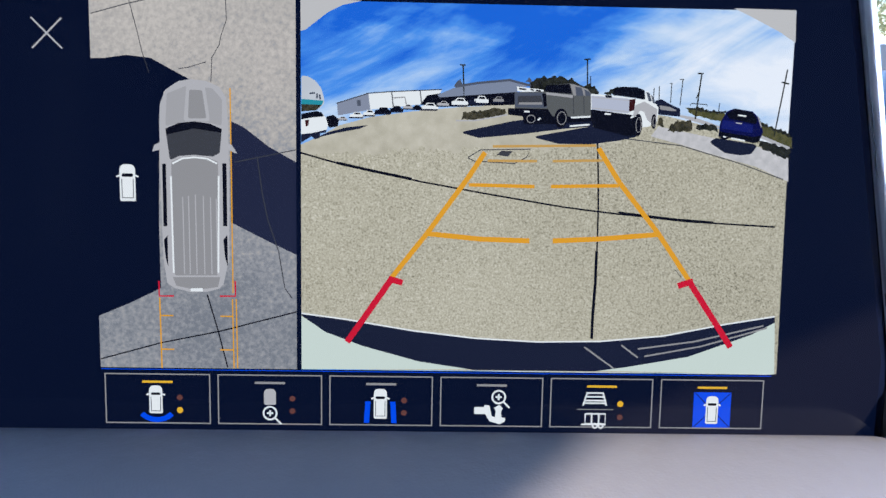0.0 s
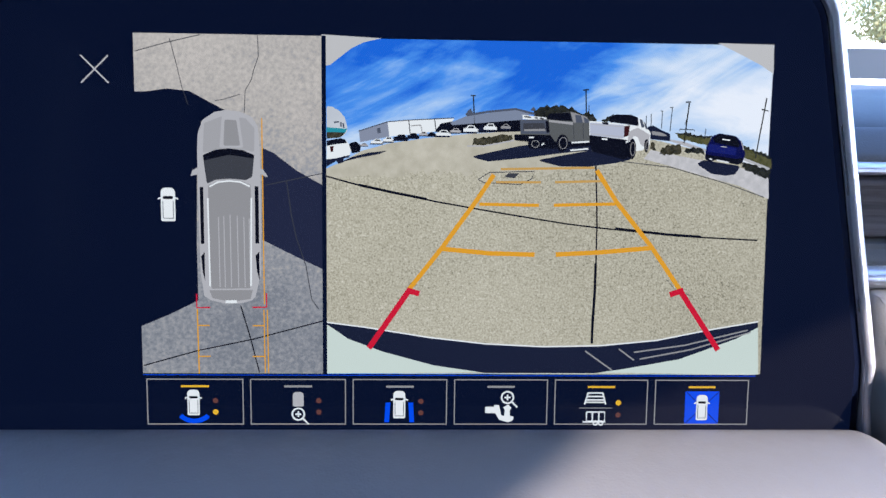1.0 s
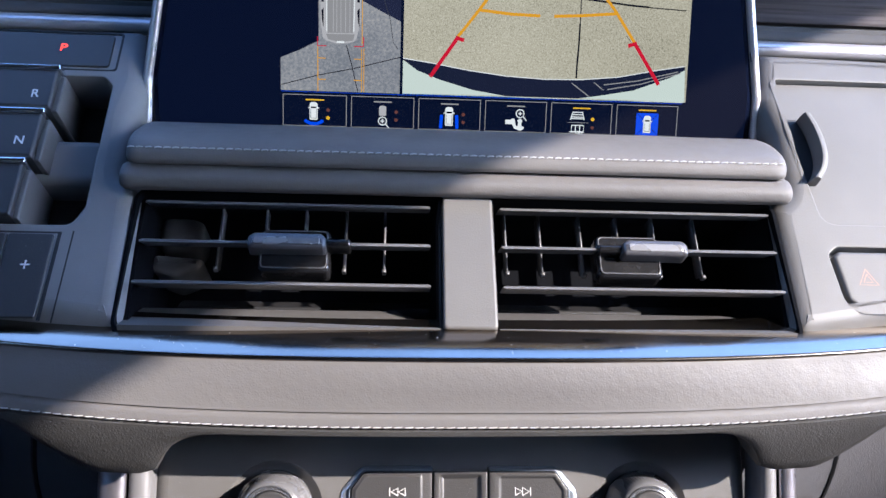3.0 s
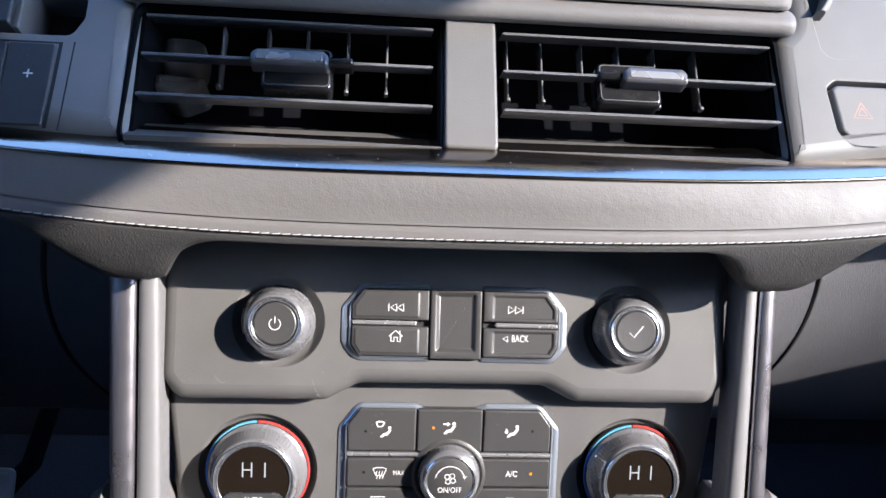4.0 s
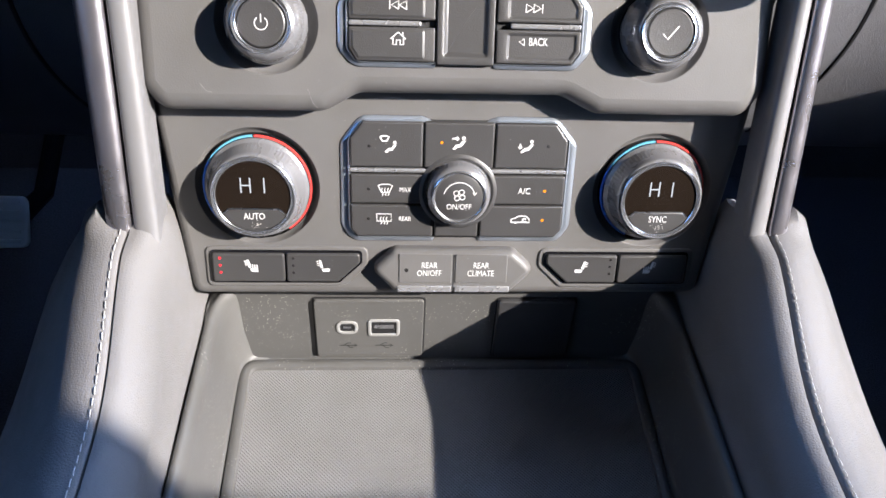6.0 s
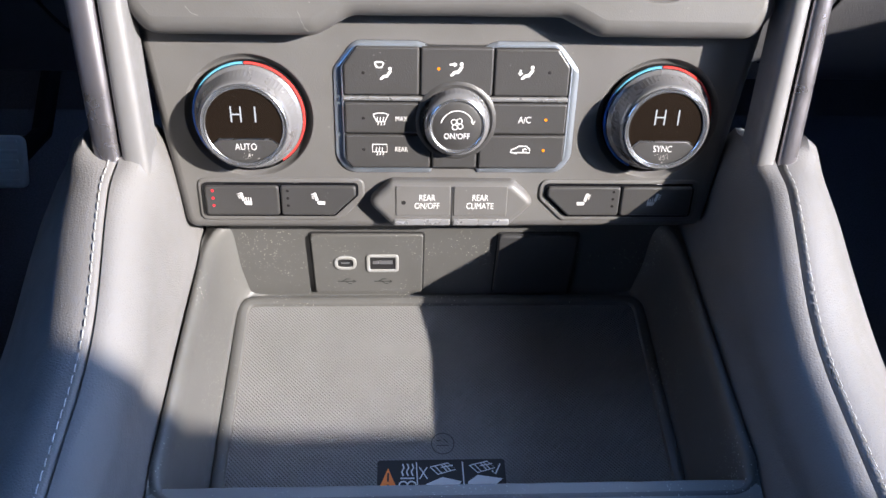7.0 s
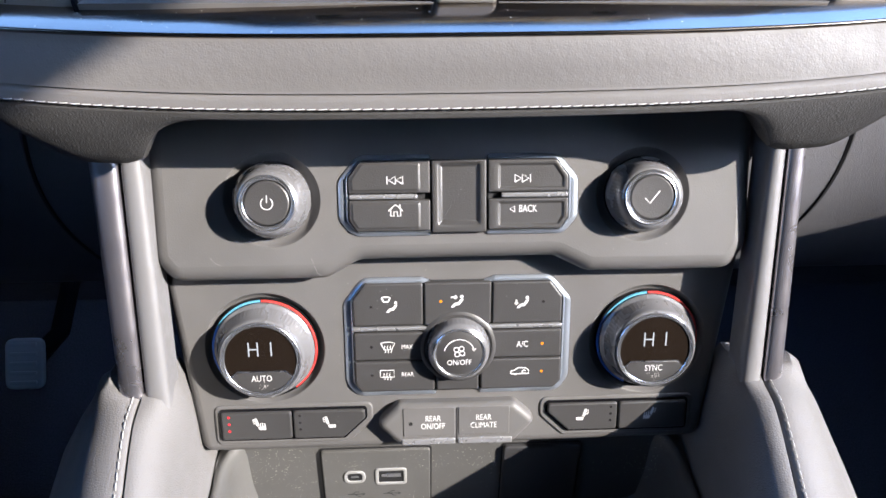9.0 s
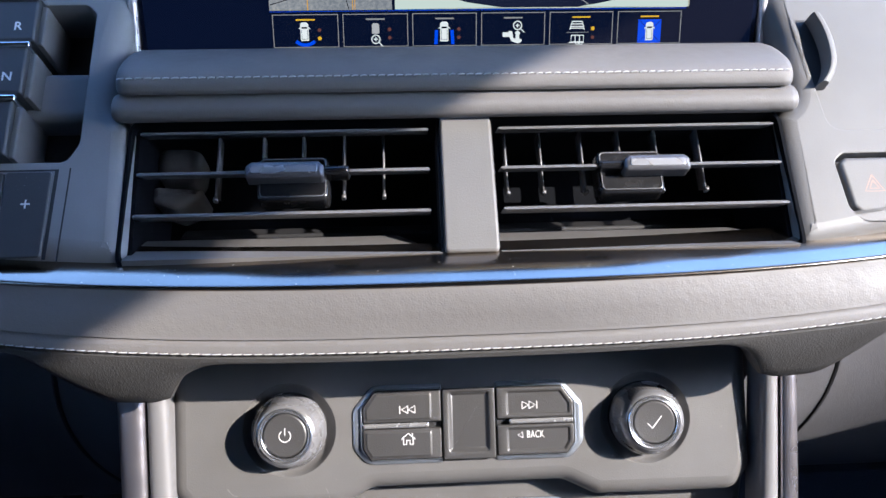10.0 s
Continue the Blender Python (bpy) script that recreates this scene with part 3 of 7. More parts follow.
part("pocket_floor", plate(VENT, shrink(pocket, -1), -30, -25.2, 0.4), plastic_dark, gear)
part("pocket_step", plate(VENT, rounded(box2(-215, 42, -168.8, 67), 6, 5), -25, -9, 4.5), gear_plastic, gear)
park = part("park_button", plate(VENT, rounded(box2(-232, 102.5, -172, 122.5), 2), 0.2, 1.4, 0.5), plastic_dark, gear)
part("groove", ring_plate(VENT, rounded(box2(-236, 100.5, -168, 124.5), 2), rounded(box2(-235, 101.3, -169, 123.7), 2), 0, 0.75, 0.1), black, park)
red_glow = glow("red_glow", (1.0, 0.05, 0.03), 0.8)
words("letter", "P", 6.2, VENT, -195.5, 113.5, 1.46, red_glow, park, 0.1, 1.15)
for v0, v1, edge, letter in ((74, 96, -192.5, "R"), (46.5, 70.5, -194.5, "N"), (16.5, 43, -197.0, "")):
    key_shape = [(-245, v0), (edge, v0), (edge, v1), (-245, v1)]
    key = part("gear_key", plate(VENT, rounded(key_shape, 1.0, 3), -24, 6, 1.5), plastic_dark, gear)
    part("key_edge", plate(VENT, rounded(box2(-245, v1 - 0.5, edge + 1.0, v1 + 2.6), 1.0, 3), -6, 7.2, 1.2), chrome, key, "chrome edge")
    part("key_side", plate(VENT, rounded([(edge - 0.5, v0), (edge + 2.6, v0 - 0.5), (edge + 2.6, v1 - 1.5), (edge - 0.5, v1 - 0.8)], 0.4, 2), -24, 2.5, 1.0), plastic, key)
    if letter:
        words("letter", letter, 6.2, VENT, -200.3 if letter == "R" else -201.5, (v0 + v1) / 2 - 3.6, 6.1, white_paint, key, 0.1)
plus = part("plus_key", plate(VENT, rounded(box2(-197.4, -29, -178.2, 10.2), 1.5), 0.2, 1.5, 0.6), plastic_dark, gear)
part("blank_key", plate(VENT, rounded(box2(-245, -27, -198.2, 10.2), 1.5), 0.2, 1.5, 0.6), plastic_dark, gear)
part("groove", flat(VENT, [(-177.8, -30), (-176.2, -30), (-175.6, 11.5), (-250, 11.5), (-250, 10.6), (-177.2, 10.6)], 0.56), black, plus)
part("groove", stroke(VENT, [(-171.6, -31), (-170.8, 12)], 0.7, 0.56), black, plus)
part("plus_sign", strokes(VENT, [[(-2, 0), (2, 0)], [(0, -2), (0, 2)]], 0.7, 1.56, (-187.2, -5)), white_paint, plus)

right_panel = thing("passenger_side_panel", VENT.at(190, 30, -10), "light grey dashboard panel with storage lid and hazard switch", "dashboard panel")
right_outer = rounded([(p[0] * -1, p[1]) for p in ((-143.5, -34), (-145.5, 33), (-155, 42), (-156, 76), (-153, 97), (-157.5, 131), (-300, 128), (-300, -4), (-225, -20))], [9, 8, 12, 12, 10, 8, 6, 6, 20], 6)
lid_hole = rounded([(170, 24), (262, 24), (262, 110), (161.5, 110)], [8, 4, 8, 5], 5)
haz_hole = rounded([(168.5, 8), (173, 12), (206, 12), (206, -14), (190, -21), (176, -21), (170.5, -15)], [4, 5, 7, 7, 6, 8, 6], 6)
part("panel", plate_hole(VENT, right_outer, [lid_hole, haz_hole], -20, 0.5, 10.0, 7), light_plastic, right_panel, "", 40)
lid = part("storage_lid", plate(VENT, shrink(lid_hole, 0.7), -12, -2.2, 0.8), light_plastic, right_panel, "flat grey lid")
grip = smooth_line([(172.4, 85), (174.8, 77), (175.8, 68), (175.2, 59), (172.6, 52), (168.6, 46.5)], 4)
bm = bmesh.new()
rings(bm, [[VENT.at(p.x + du, p.y, h) for du, h in ((-0.9, -4), (-0.7, 4.2), (0.2, 6.0), (1.6, 6.2), (3.2, 5.2), (4.0, 3.0), (4.3, -4))] for p in grip], True, True, True)
part("lid_latch", bm, light_plastic, lid, "curved grey grip", 50)
part("latch_recess", flat(VENT, [(167.2, 86), (172.2, 86), (174.4, 77), (175.3, 68), (174.6, 59), (172.0, 52), (168.4, 47), (168.0, 60), (167.4, 74)], -2.05), black, lid)
hazard = part("hazard_switch", plate(VENT, shrink(haz_hole, 2.0), -12, 0.4, 2.0), light_plastic, right_panel)
orange_paint = mat("orange_paint", (0.30, 0.15, 0.11), 0.5)
tri = [(0, 5.2), (5, -3.6), (-5, -3.6), (0, 5.2)]
part("warning_triangle", strokes(VENT, [tri, [(0, 2.4), (2.5, -2.1), (-2.5, -2.1), (0, 2.4)]], 0.45, 0.47, (184, -4), 0.9), orange_paint, hazard)
part("switch_gap", plate(VENT, shrink(haz_hole, -0.8), -14, -8, 0.3), black, right_panel)

# ---- air vents ----


# near-black colour stands in for deep shade, so sun patches stay hidden
duct_black = mat("duct_black", (0.004, 0.0045, 0.006), 0.9, 0, 0.05)
cap_metal = mat("cap_metal", (0.13, 0.13, 0.14), 0.3, 0.6)


def vent(label, u0, u1, vanes, tab, chrome_bar):
    ob = thing("air_vent", VENT.at((u0 + u1) / 2, 0, -20), label, "air vent", "centre air vents")
    outer = rounded(box2(u0, -33, u1, 34), 5)
    loops = [[VENT.at(u, v, -1) for u, v in shrink(outer, -1.5)], [VENT.at(u, v, -1) for u, v in outer], [VENT.at(u, v + 4, -30) for u, v in shrink(outer, 3)], [VENT.at(u, v + 8, -52) for u, v in shrink(outer, 5)],
             [VENT.at(u, v + 8, -55) for u, v in shrink(outer, 3)], [VENT.at(u, v, -4) for u, v in shrink(outer, -1.5)]]
    bm = rings(bmesh.new(), loops[:4], True, False, True)
    rings(bm, [loops[0], loops[5], loops[4]], True, False, True)
    part("housing", bm, duct_black, ob, "black plastic duct")
    bm = bmesh.new()
    lip = [(-31.5, 1.0), (-24, -9), (-14.5, -21.5), (-13.8, -23), (-16, -24), (-34, -2)]
    rings(bm, [[VENT.at(u1 - 3 + h * 0.85 if end else u, v, h) for v, h in lip] for u, end in ((u0 + 2, 0), (u0 + 10, 0), (u1 - 30, 0), (u1 - 3, 1))], True, True, True)
    part("lower_lip", bm, plastic, ob)
    if u0 < 0:
        part("side_cheek", plate(VENT, rounded([(-145, 18), (-125, 19), (-124, 40), (-145, 42)], 9, 8), -50, -28, 7), plastic, ob, "grey moulding inside the duct", 85)
        part("side_cheek", plate(VENT, rounded([(-145, 8), (-134, 4), (-123, 9), (-121, 14), (-145, 16)], [3, 5, 4, 3, 3], 6), -50, -27, 3.5), gear_plastic, ob, "grey moulding inside the duct", 85)
    # added black sheet over the panel's inner side, in place of shade there
    edge = [(-144.9, -31), (-142.9, -31), (-144.6, 33), (-146.6, 33)] if u0 < 0 else [(142.9, -31), (144.9, -31), (146.6, 33), (144.6, 33)]
    part("shade_sheet", plate(VENT, edge, -30, -5.0, 0.3), duct_black, ob)
    for v, rise in ((28.0, 0.34), (8.3, 0.30), (-11.4, 0.22)):
        sec = [(-0.9, 0.0), (-0.55, 0.7), (0.55, 0.7), (0.9, 0.0), (0.75, -5), (0.3, -11), (-0.3, -11), (-0.75, -5)]
        a0, a1 = u0 + 4.5, u1 - (6.4 if u0 < 0 else 3.2)
        bm = bmesh.new()
        rings(bm, [[VENT.at(u, v + d * k + (-h) * rise * 1.0, h) for d, h in sec] for u, k in ((a0, 0.6), (a0 + 1, 1.0), (a1 - 1, 1.0), (a1, 0.6))], True, True, True)
        part("slat", bm, vane_plastic, ob, "", 50)
    for u in vanes:
        bm = bmesh.new()
        rings(bm, [[VENT.at(u + a, v + (-h) * 0.3, h) for a, h in ((-0.6, -16), (-0.2, -15.4), (0.2, -15.4), (0.6, -16), (0.5, -23), (-0.5, -23))] for v in (-1.5, 30)], True, True, True)
        rings(bm, [[VENT.at(u + 0.9 * k, v + 4.6, h) for k, h in ((-1, -14), (1, -14), (1, -17), (-1, -17))] for v in (-3.0, -1.4)], True, True, True)
        part("vane", bm, vane_plastic, ob)
    knob = part("slider_body", plate(VENT, rounded(tab, 3.0, 4), -14, -3.0, 2.0), slider_grey, ob, "glossy black slider", 40)
    (ta, tb), (tc, td) = tab[0], tab[2]
    part("slider_edge", ring_plate(VENT, rounded(box2(ta + 1.2, tb + 1.2, tc - 1.2, td - 1.2), 2.4, 4), rounded(box2(ta + 1.7, tb + 1.7, tc - 1.7, td - 1.7), 2.0, 4), -4, -2.7, 0.2), vane_plastic, knob)
    a, b = chrome_bar
    inner = a < 0
    cap = part("slider_cap", plate(VENT, rounded([(a, 4.2), (b, 4.2), (b, 9.6), (b - 2.5, 11.8), (a + 2.5, 11.8), (a, 9.6)], 1.8, 5), -4, 4.6, 2.2), cap_metal, knob, "bright metal tip")
    part("cap_face", plate(VENT, rounded(box2(a + 2.4, 5.5, b - 2.6, 9.3), 1.2, 4), 4.0, 5.0, 0.5), bar_metal, cap, "bright face")
    k0, k1 = (b - 2.0, b + 11.0) if inner else (a - 11.0, a + 2.0)
    part("slider_neck", plate(VENT, rounded([(k0, 6.4), (k1, 6.4), (k1, 10.4), (k0, 10.4)], 1.6, 4), -6, 2.4, 1.8), slider_grey, knob)
    return ob


vent("closed black air vent with dull chrome slider", -147, -9, (-112, -91.5, -73.2, -54.3, -36.0), box2(-91.5, -3.5, -60.0, 17.5), (-95.5, -61.5))
vent("black air vent with bright chrome slider", 12, 147, (21.0, 37.6, 57.3, 75.5, 93.3, 114.0), box2(60.5, -3.5, 90.5, 17.5), (71.0, 101.0))
divider = tagged(part("vent_divider", plate(VENT, rounded([(-10.2, -31.6), (13.2, -31.6), (12.9, 33), (-10.2, 33)], 2.2, 5), -30, 2.2, 1.2), light_plastic), "light grey upright divider between the air vents", "vent divider")

for u in (-11.0, 13.2):
    part("side_gap", plate(VENT, box2(u - 0.5, -32, u + 0.5, 33), -30, -1.5, 0.2), black, divider)
# ---- picture on the display ----
G = 0.205


def mixed(m, a, b, fb):
    """a + fb * (b - 0.5), as a value."""
    nt = m.node_tree
    n = nt.nodes.new("ShaderNodeMath")
    n.operation = "MULTIPLY_ADD"
    nt.links.new(b, n.inputs[0])
    n.inputs[1].default_value = fb
    k = nt.nodes.new("ShaderNodeMath")
    k.operation = "SUBTRACT"
    nt.links.new(a, k.inputs[0])
    k.inputs[1].default_value = fb / 2
    nt.links.new(k.outputs[0], n.inputs[2])
    return n.outputs[0]


def run_of(m, axis, a, b):
    """0 to 1 between two places along an axis."""
    nt = m.node_tree
    sx = nt.nodes.new("ShaderNodeSeparateXYZ")
    nt.links.new(coords(m), sx.inputs[0])
    r = nt.nodes.new("ShaderNodeMapRange")
    r.inputs[1].default_value, r.inputs[2].default_value = a, b
    nt.links.new(sx.outputs[axis], r.inputs[0])
    return r.outputs[0]


def streaks(m, scale, turn, stretch):
    """Noise drawn out along one direction of the display."""
    nt = m.node_tree
    mp = nt.nodes.new("ShaderNodeMapping")
    mp.inputs["Rotation"].default_value = (0, radians(turn), 0)
    nt.links.new(coords(m), mp.inputs[0])
    m2 = nt.nodes.new("ShaderNodeMapping")
    m2.inputs["Scale"].default_value = (1.0 / stretch, 1.0, 1.0)
    nt.links.new(mp.outputs[0], m2.inputs[0])
    n = nt.nodes.new("ShaderNodeTexNoise")
    n.inputs["Scale"].default_value = scale
    n.inputs["Detail"].default_value = 7.0
    n.inputs["Roughness"].default_value = 0.6
    n.inputs["Distortion"].default_value = 0.6
    nt.links.new(m2.outputs[0], n.inputs["Vector"])
    return n.outputs["Fac"]


def glow_mix(name, stops, strength, fine, coarse, weight, slope=None):
    m = glow(name, (1, 1, 1), strength)
    fac = mixed(m, noise_tex(m, *fine), noise_tex(m, *coarse), weight)
    for axis, a, b, w in slope or ():
        fac = mixed(m, fac, run_of(m, axis, a, b), w)
    m.node_tree.links.new(ramp(m, fac, stops), m.node_tree.nodes["Principled BSDF"].inputs["Emission Color"])
    return m


pic_concrete = glow_mix("pic_concrete", [(0.24, (0.13, 0.12, 0.085)), (0.36, (0.36, 0.34, 0.24)), (0.50, (0.52, 0.495, 0.36)), (0.62, (0.60, 0.575, 0.43)), (0.80, (0.86, 0.83, 0.68))], G * 1.13, (1700.0, 2.0, 0.75), (16.0, 3.0), 0.22, ((0, 0.02, 0.12, -0.07),))
pic_far_concrete = glow_mix("pic_far_concrete", [(0.25, (0.48, 0.455, 0.335)), (0.75, (0.64, 0.61, 0.47))], G * 1.12, (260.0, 4.0), (50.0, 2.0), 0.4)
pic_plan = glow_mix("pic_plan", [(0.15, (0.22, 0.24, 0.26)), (0.42, (0.36, 0.37, 0.37)), (0.62, (0.50, 0.475, 0.42)), (0.9, (0.64, 0.60, 0.52))], G * 1.1, (800.0, 3.0, 0.6), (30.0, 3.0), 0.5, ((2, 1.27, 1.35, 0.5),))
pic_sky = glow("pic_sky", (1, 1, 1), G * 1.3)
cirrus = mixed(pic_sky, streaks(pic_sky, 70.0, 24, 3.6), streaks(pic_sky, 42.0, -8, 4.5), 0.7)
cirrus = mixed(pic_sky, cirrus, noise_tex(pic_sky, 22.0, 2.0), 0.7)
cirrus = mixed(pic_sky, mixed(pic_sky, cirrus, run_of(pic_sky, 0, 0.0, 0.12), 0.34), run_of(pic_sky, 2, 1.375, 1.325), 0.34)
pic_sky.node_tree.links.new(ramp(pic_sky, cirrus, [(0.26, (0.015, 0.13, 0.62)), (0.40, (0.07, 0.27, 0.74)), (0.52, (0.25, 0.46, 0.79)), (0.64, (0.50, 0.65, 0.80)), (0.84, (0.80, 0.85, 0.86))]), pic_sky.node_tree.nodes["Principled BSDF"].inputs["Emission Color"])
pic_navy = glow("pic_navy", (0.002, 0.0055, 0.024), G)
pic_navy_light = glow("pic_navy_light", (0.020, 0.026, 0.062), G)
pic_night = glow("pic_night", (0.002, 0.0055, 0.024), G)
pic_black = glow("pic_black", (0.004, 0.005, 0.012), G)
pic_white = glow("pic_white", (0.80, 0.84, 0.80), G * 1.25)
pic_pale = glow("pic_pale", (0.62, 0.72, 0.62), G * 1.2)
pic_dark_grey = glow("pic_dark_grey", (0.06, 0.065, 0.075), G)
pic_mid = glow("pic_mid", (0.36, 0.36, 0.35), G)
pic_light = glow("pic_light", (0.56, 0.56, 0.55), G)
pic_orange = glow("pic_orange", (0.92, 0.43, 0.025), G)
pic_faint_orange = glow("pic_faint_orange", (0.70, 0.42, 0.11), G)
pic_red = glow("pic_red", (0.75, 0.012, 0.04), G)
pic_yellow = glow("pic_yellow", (0.95, 0.55, 0.03), G)
pic_brown = glow("pic_brown", (0.16, 0.06, 0.05), G)
pic_blue = glow("pic_blue", (0.005, 0.09, 0.95), G)
pic_tree = glow_noise("pic_tree", [(0.35, (0.008, 0.010, 0.010)), (0.75, (0.05, 0.055, 0.04))], 600.0, G)
pic_teal = glow("pic_teal", (0.03, 0.35, 0.42), G)
pic_beige = glow("pic_beige", (0.66, 0.66, 0.62), G)
pic_asphalt = glow("pic_asphalt", (0.012, 0.017, 0.042), G)
pic_car_blue = glow("pic_car_blue", (0.004, 0.006, 0.075), G)
pic_bright = glow("pic_bright", (0.46, 0.46, 0.45), G)
pic_slate = glow("pic_slate", (0.10, 0.12, 0.16), G)
pic_maroon = glow("pic_maroon", (0.05, 0.010, 0.012), G)
pic_roof = glow("pic_roof", (0.30, 0.34, 0.42), G)
pic_hall = glow("pic_hall", (0.26, 0.31, 0.40), G)
pic_verge = glow_noise("pic_verge", [(0.3, (0.05, 0.06, 0.02)), (0.7, (0.16, 0.15, 0.06))], 500.0, G)
pic_scrub = glow_noise("pic_scrub", [(0.35, (0.015, 0.017, 0.010)), (0.7, (0.11, 0.10, 0.06))], 700.0, G)
pic_path = glow_mix("pic_path", [(0.3, (0.52, 0.52, 0.50)), (0.7, (0.70, 0.69, 0.66))], G * 1.1, (420.0, 4.0), (60.0, 2.0), 0.4)
pic_tank = glow_noise("pic_tank", [(0.3, (0.50, 0.55, 0.58)), (0.7, (0.72, 0.76, 0.76))], 30.0, G * 1.1)
pic_pale_blue = glow("pic_pale_blue", (0.52, 0.56, 0.64), G * 1.1)
pic_blue_paint = glow("pic_blue_paint", (0.010, 0.016, 0.16), G)


def settle(pts):
    """Places of the picture as they stand on the glass: a touch higher, the camera view a touch wider."""
    return [(u if u < -29.6 else -29.3 + (u + 29.3) * 1.0135, v + (0.8 if u > -29.6 else 0.8 + 0.8 * ease(-20, 40, v))) for u, v in pts]


def area(name, material, pts, parent, h, round_by=0.0):
    return part(name, flat(DISP, settle(rounded(pts, round_by, 3) if round_by else pts), h), material, parent)


def lines(name, material, many, width, parent, h):
    for line in many:
        part(name, stroke(DISP, settle(line), width, h), material, parent)


def ragged(pts, amount, step=0.7):
    """An outline broken into small uneven steps, as foliage has."""
    out = []
    for (a, b), (c, d) in zip(pts, pts[1:] + pts[:1]):
        n = max(1, int(math.hypot(c - a, d - b) / step))
        out += [(a + (c - a) * k / n + rng_pic.uniform(-amount, amount) * 0.6, b + (d - b) * k / n + rng_pic.uniform(-amount, amount)) for k in range(n)]
    return out


rng_pic = random.Random(11)
part("dark_area", flat(DISP, shrink(outline, 3.0), 0.05), pic_night, display)
plan = part("overhead_view", flat(DISP, box2(-89.3, -44.4, -30.2, 65.0), 0.10), pic_plan, display, "overhead picture of a grey car")
area("shade", pic_navy, [(-89.5, 45.2), (-85.7, 45.3), (-79.0, 46.3), (-72.1, 45.6), (-65.9, 42.3), (-60.7, 39.6), (-68.6, 36.1), (-70.2, 21.0), (-70.8, -2.5), (-70.7, -20.8), (-80.1, -25.5), (-89.7, -29.6), (-89.7, 45.2)], plan, 0.20)
area("shade", pic_navy_light, [(-49.6, 28.2), (-45.7, 26.5), (-38.5, 21.1), (-29.9, 16.4), (-29.7, -10.6), (-38.5, -6.5), (-49.7, -1.0)], plan, 0.20)
lines("crack", pic_dark_grey, [[(-50.4, 63.2), (-50.2, 56.7), (-51.8, 52.3), (-52.4, 49.6), (-54.5, 46.1), (-54.9, 39.0)], [(-56.2, 44.8), (-61.5, 43.1), (-64.2, 42.7)], [(-77.9, 61.8), (-75.8, 53.4), (-74.5, 47.3), (-72.6, 41.3)]], 0.22, plan, 0.26)
lines("joint", pic_dark_grey, [[(-88.8, 57.7), (-78.8, 60.6), (-68.4, 63.1)], [(-41.7, 17.6), (-40.3, 7.1), (-38.8, -0.1), (-35.7, -9.2), (-33.9, -20.3), (-31.7, -23.4)], [(-48.4, 16.4), (-30.1, 20.3)]], 0.28, plan, 0.27)
lines("joint", pic_black, [[(-89.0, -42.6), (-71.2, -37.5), (-53.0, -33.6), (-29.8, -27.3)], [(-57.0, -22.5), (-53.9, -33.6), (-51.2, -44.9)]], 0.40, plan, 0.28)
lines("guide", pic_orange, [[(-71.1, -23.6), (-70.9, -45.2)], [(-71.1, -29.1), (-67.2, -29.1)], [(-71.2, -39.4), (-67.1, -39.4)], [(-53.2, -29.1), (-49.4, -29.1)], [(-53.4, -39.4), (-49.4, -39.4)]], 0.42, plan, 0.32)
lines("guide", pic_orange, [[(-49.4, 37.4), (-49.3, -22.0)], [(-49.5, -23.8), (-49.3, -45.0)], [(-48.4, -23.8), (-48.2, -45.0)]], 0.36, plan, 0.32)
lines("guide", pic_red, [[(-71.2, -18.6), (-71.2, -23.2), (-66.9, -23.1)], [(-48.6, -18.3), (-48.6, -22.9), (-53.2, -23.0)]], 0.5, plan, 0.36)
top_car = area("car_shape", pic_light, [(-70.0, 27.2), (-69.7, 32.5), (-68.1, 36.6), (-64.2, 39.2), (-60.7, 39.8), (-56.3, 39.4), (-52.4, 37.7), (-50.6, 34.7), (-50.1, 27.6), (-50.0, 12.4), (-50.2, -11.3), (-52.1, -19.4), (-53.3, -20.7), (-57.0, -21.7), (-62.0, -21.8), (-66.5, -20.7), (-68.7, -19.3), (-69.7, -11.6), (-70.0, 12.0)], plan, 0.42, 0.6)
area("bonnet", pic_bright, [(-67.6, 35.6), (-61.6, 38.0), (-54.5, 37.3), (-51.7, 34.2), (-51.9, 26.7), (-56.3, 27.7), (-61.7, 27.7), (-68.2, 26.3)], top_car, 0.50, 0.6)
area("bonnet_ridge", pic_light, [(-61.9, 38.3), (-56.6, 38.1), (-55.3, 28.0), (-62.9, 27.9)], top_car, 0.52, 0.6)
area("bonnet_ridge", pic_mid, [(-61.1, 36.8), (-57.4, 36.7), (-56.3, 28.7), (-61.6, 28.6)], top_car, 0.54, 0.6)
area("windscreen", pic_dark_grey, [(-68.2, 25.6), (-64.3, 27.3), (-59.9, 27.8), (-55.5, 27.3), (-51.9, 25.8), (-52.6, 19.0), (-54.6, 17.9), (-59.9, 18.3), (-64.4, 17.9), (-67.1, 16.6)], top_car, 0.50, 0.6)
area("windscreen_top", pic_black, [(-68.2, 25.6), (-64.3, 27.3), (-59.9, 27.8), (-55.5, 27.3), (-51.9, 25.8), (-52.1, 24.7), (-59.9, 25.8), (-67.9, 23.9)], top_car, 0.54)
area("roof", pic_mid, [(-66.7, 16.2), (-63.5, 17.5), (-60.0, 18.0), (-56.4, 17.7), (-53.2, 16.5), (-52.9, 3.3), (-53.7, -16.7), (-66.3, -16.9), (-67.0, 3.0)], top_car, 0.50, 0.5)
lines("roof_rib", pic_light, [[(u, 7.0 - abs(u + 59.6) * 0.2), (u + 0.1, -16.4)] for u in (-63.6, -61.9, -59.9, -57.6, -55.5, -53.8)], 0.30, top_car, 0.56)
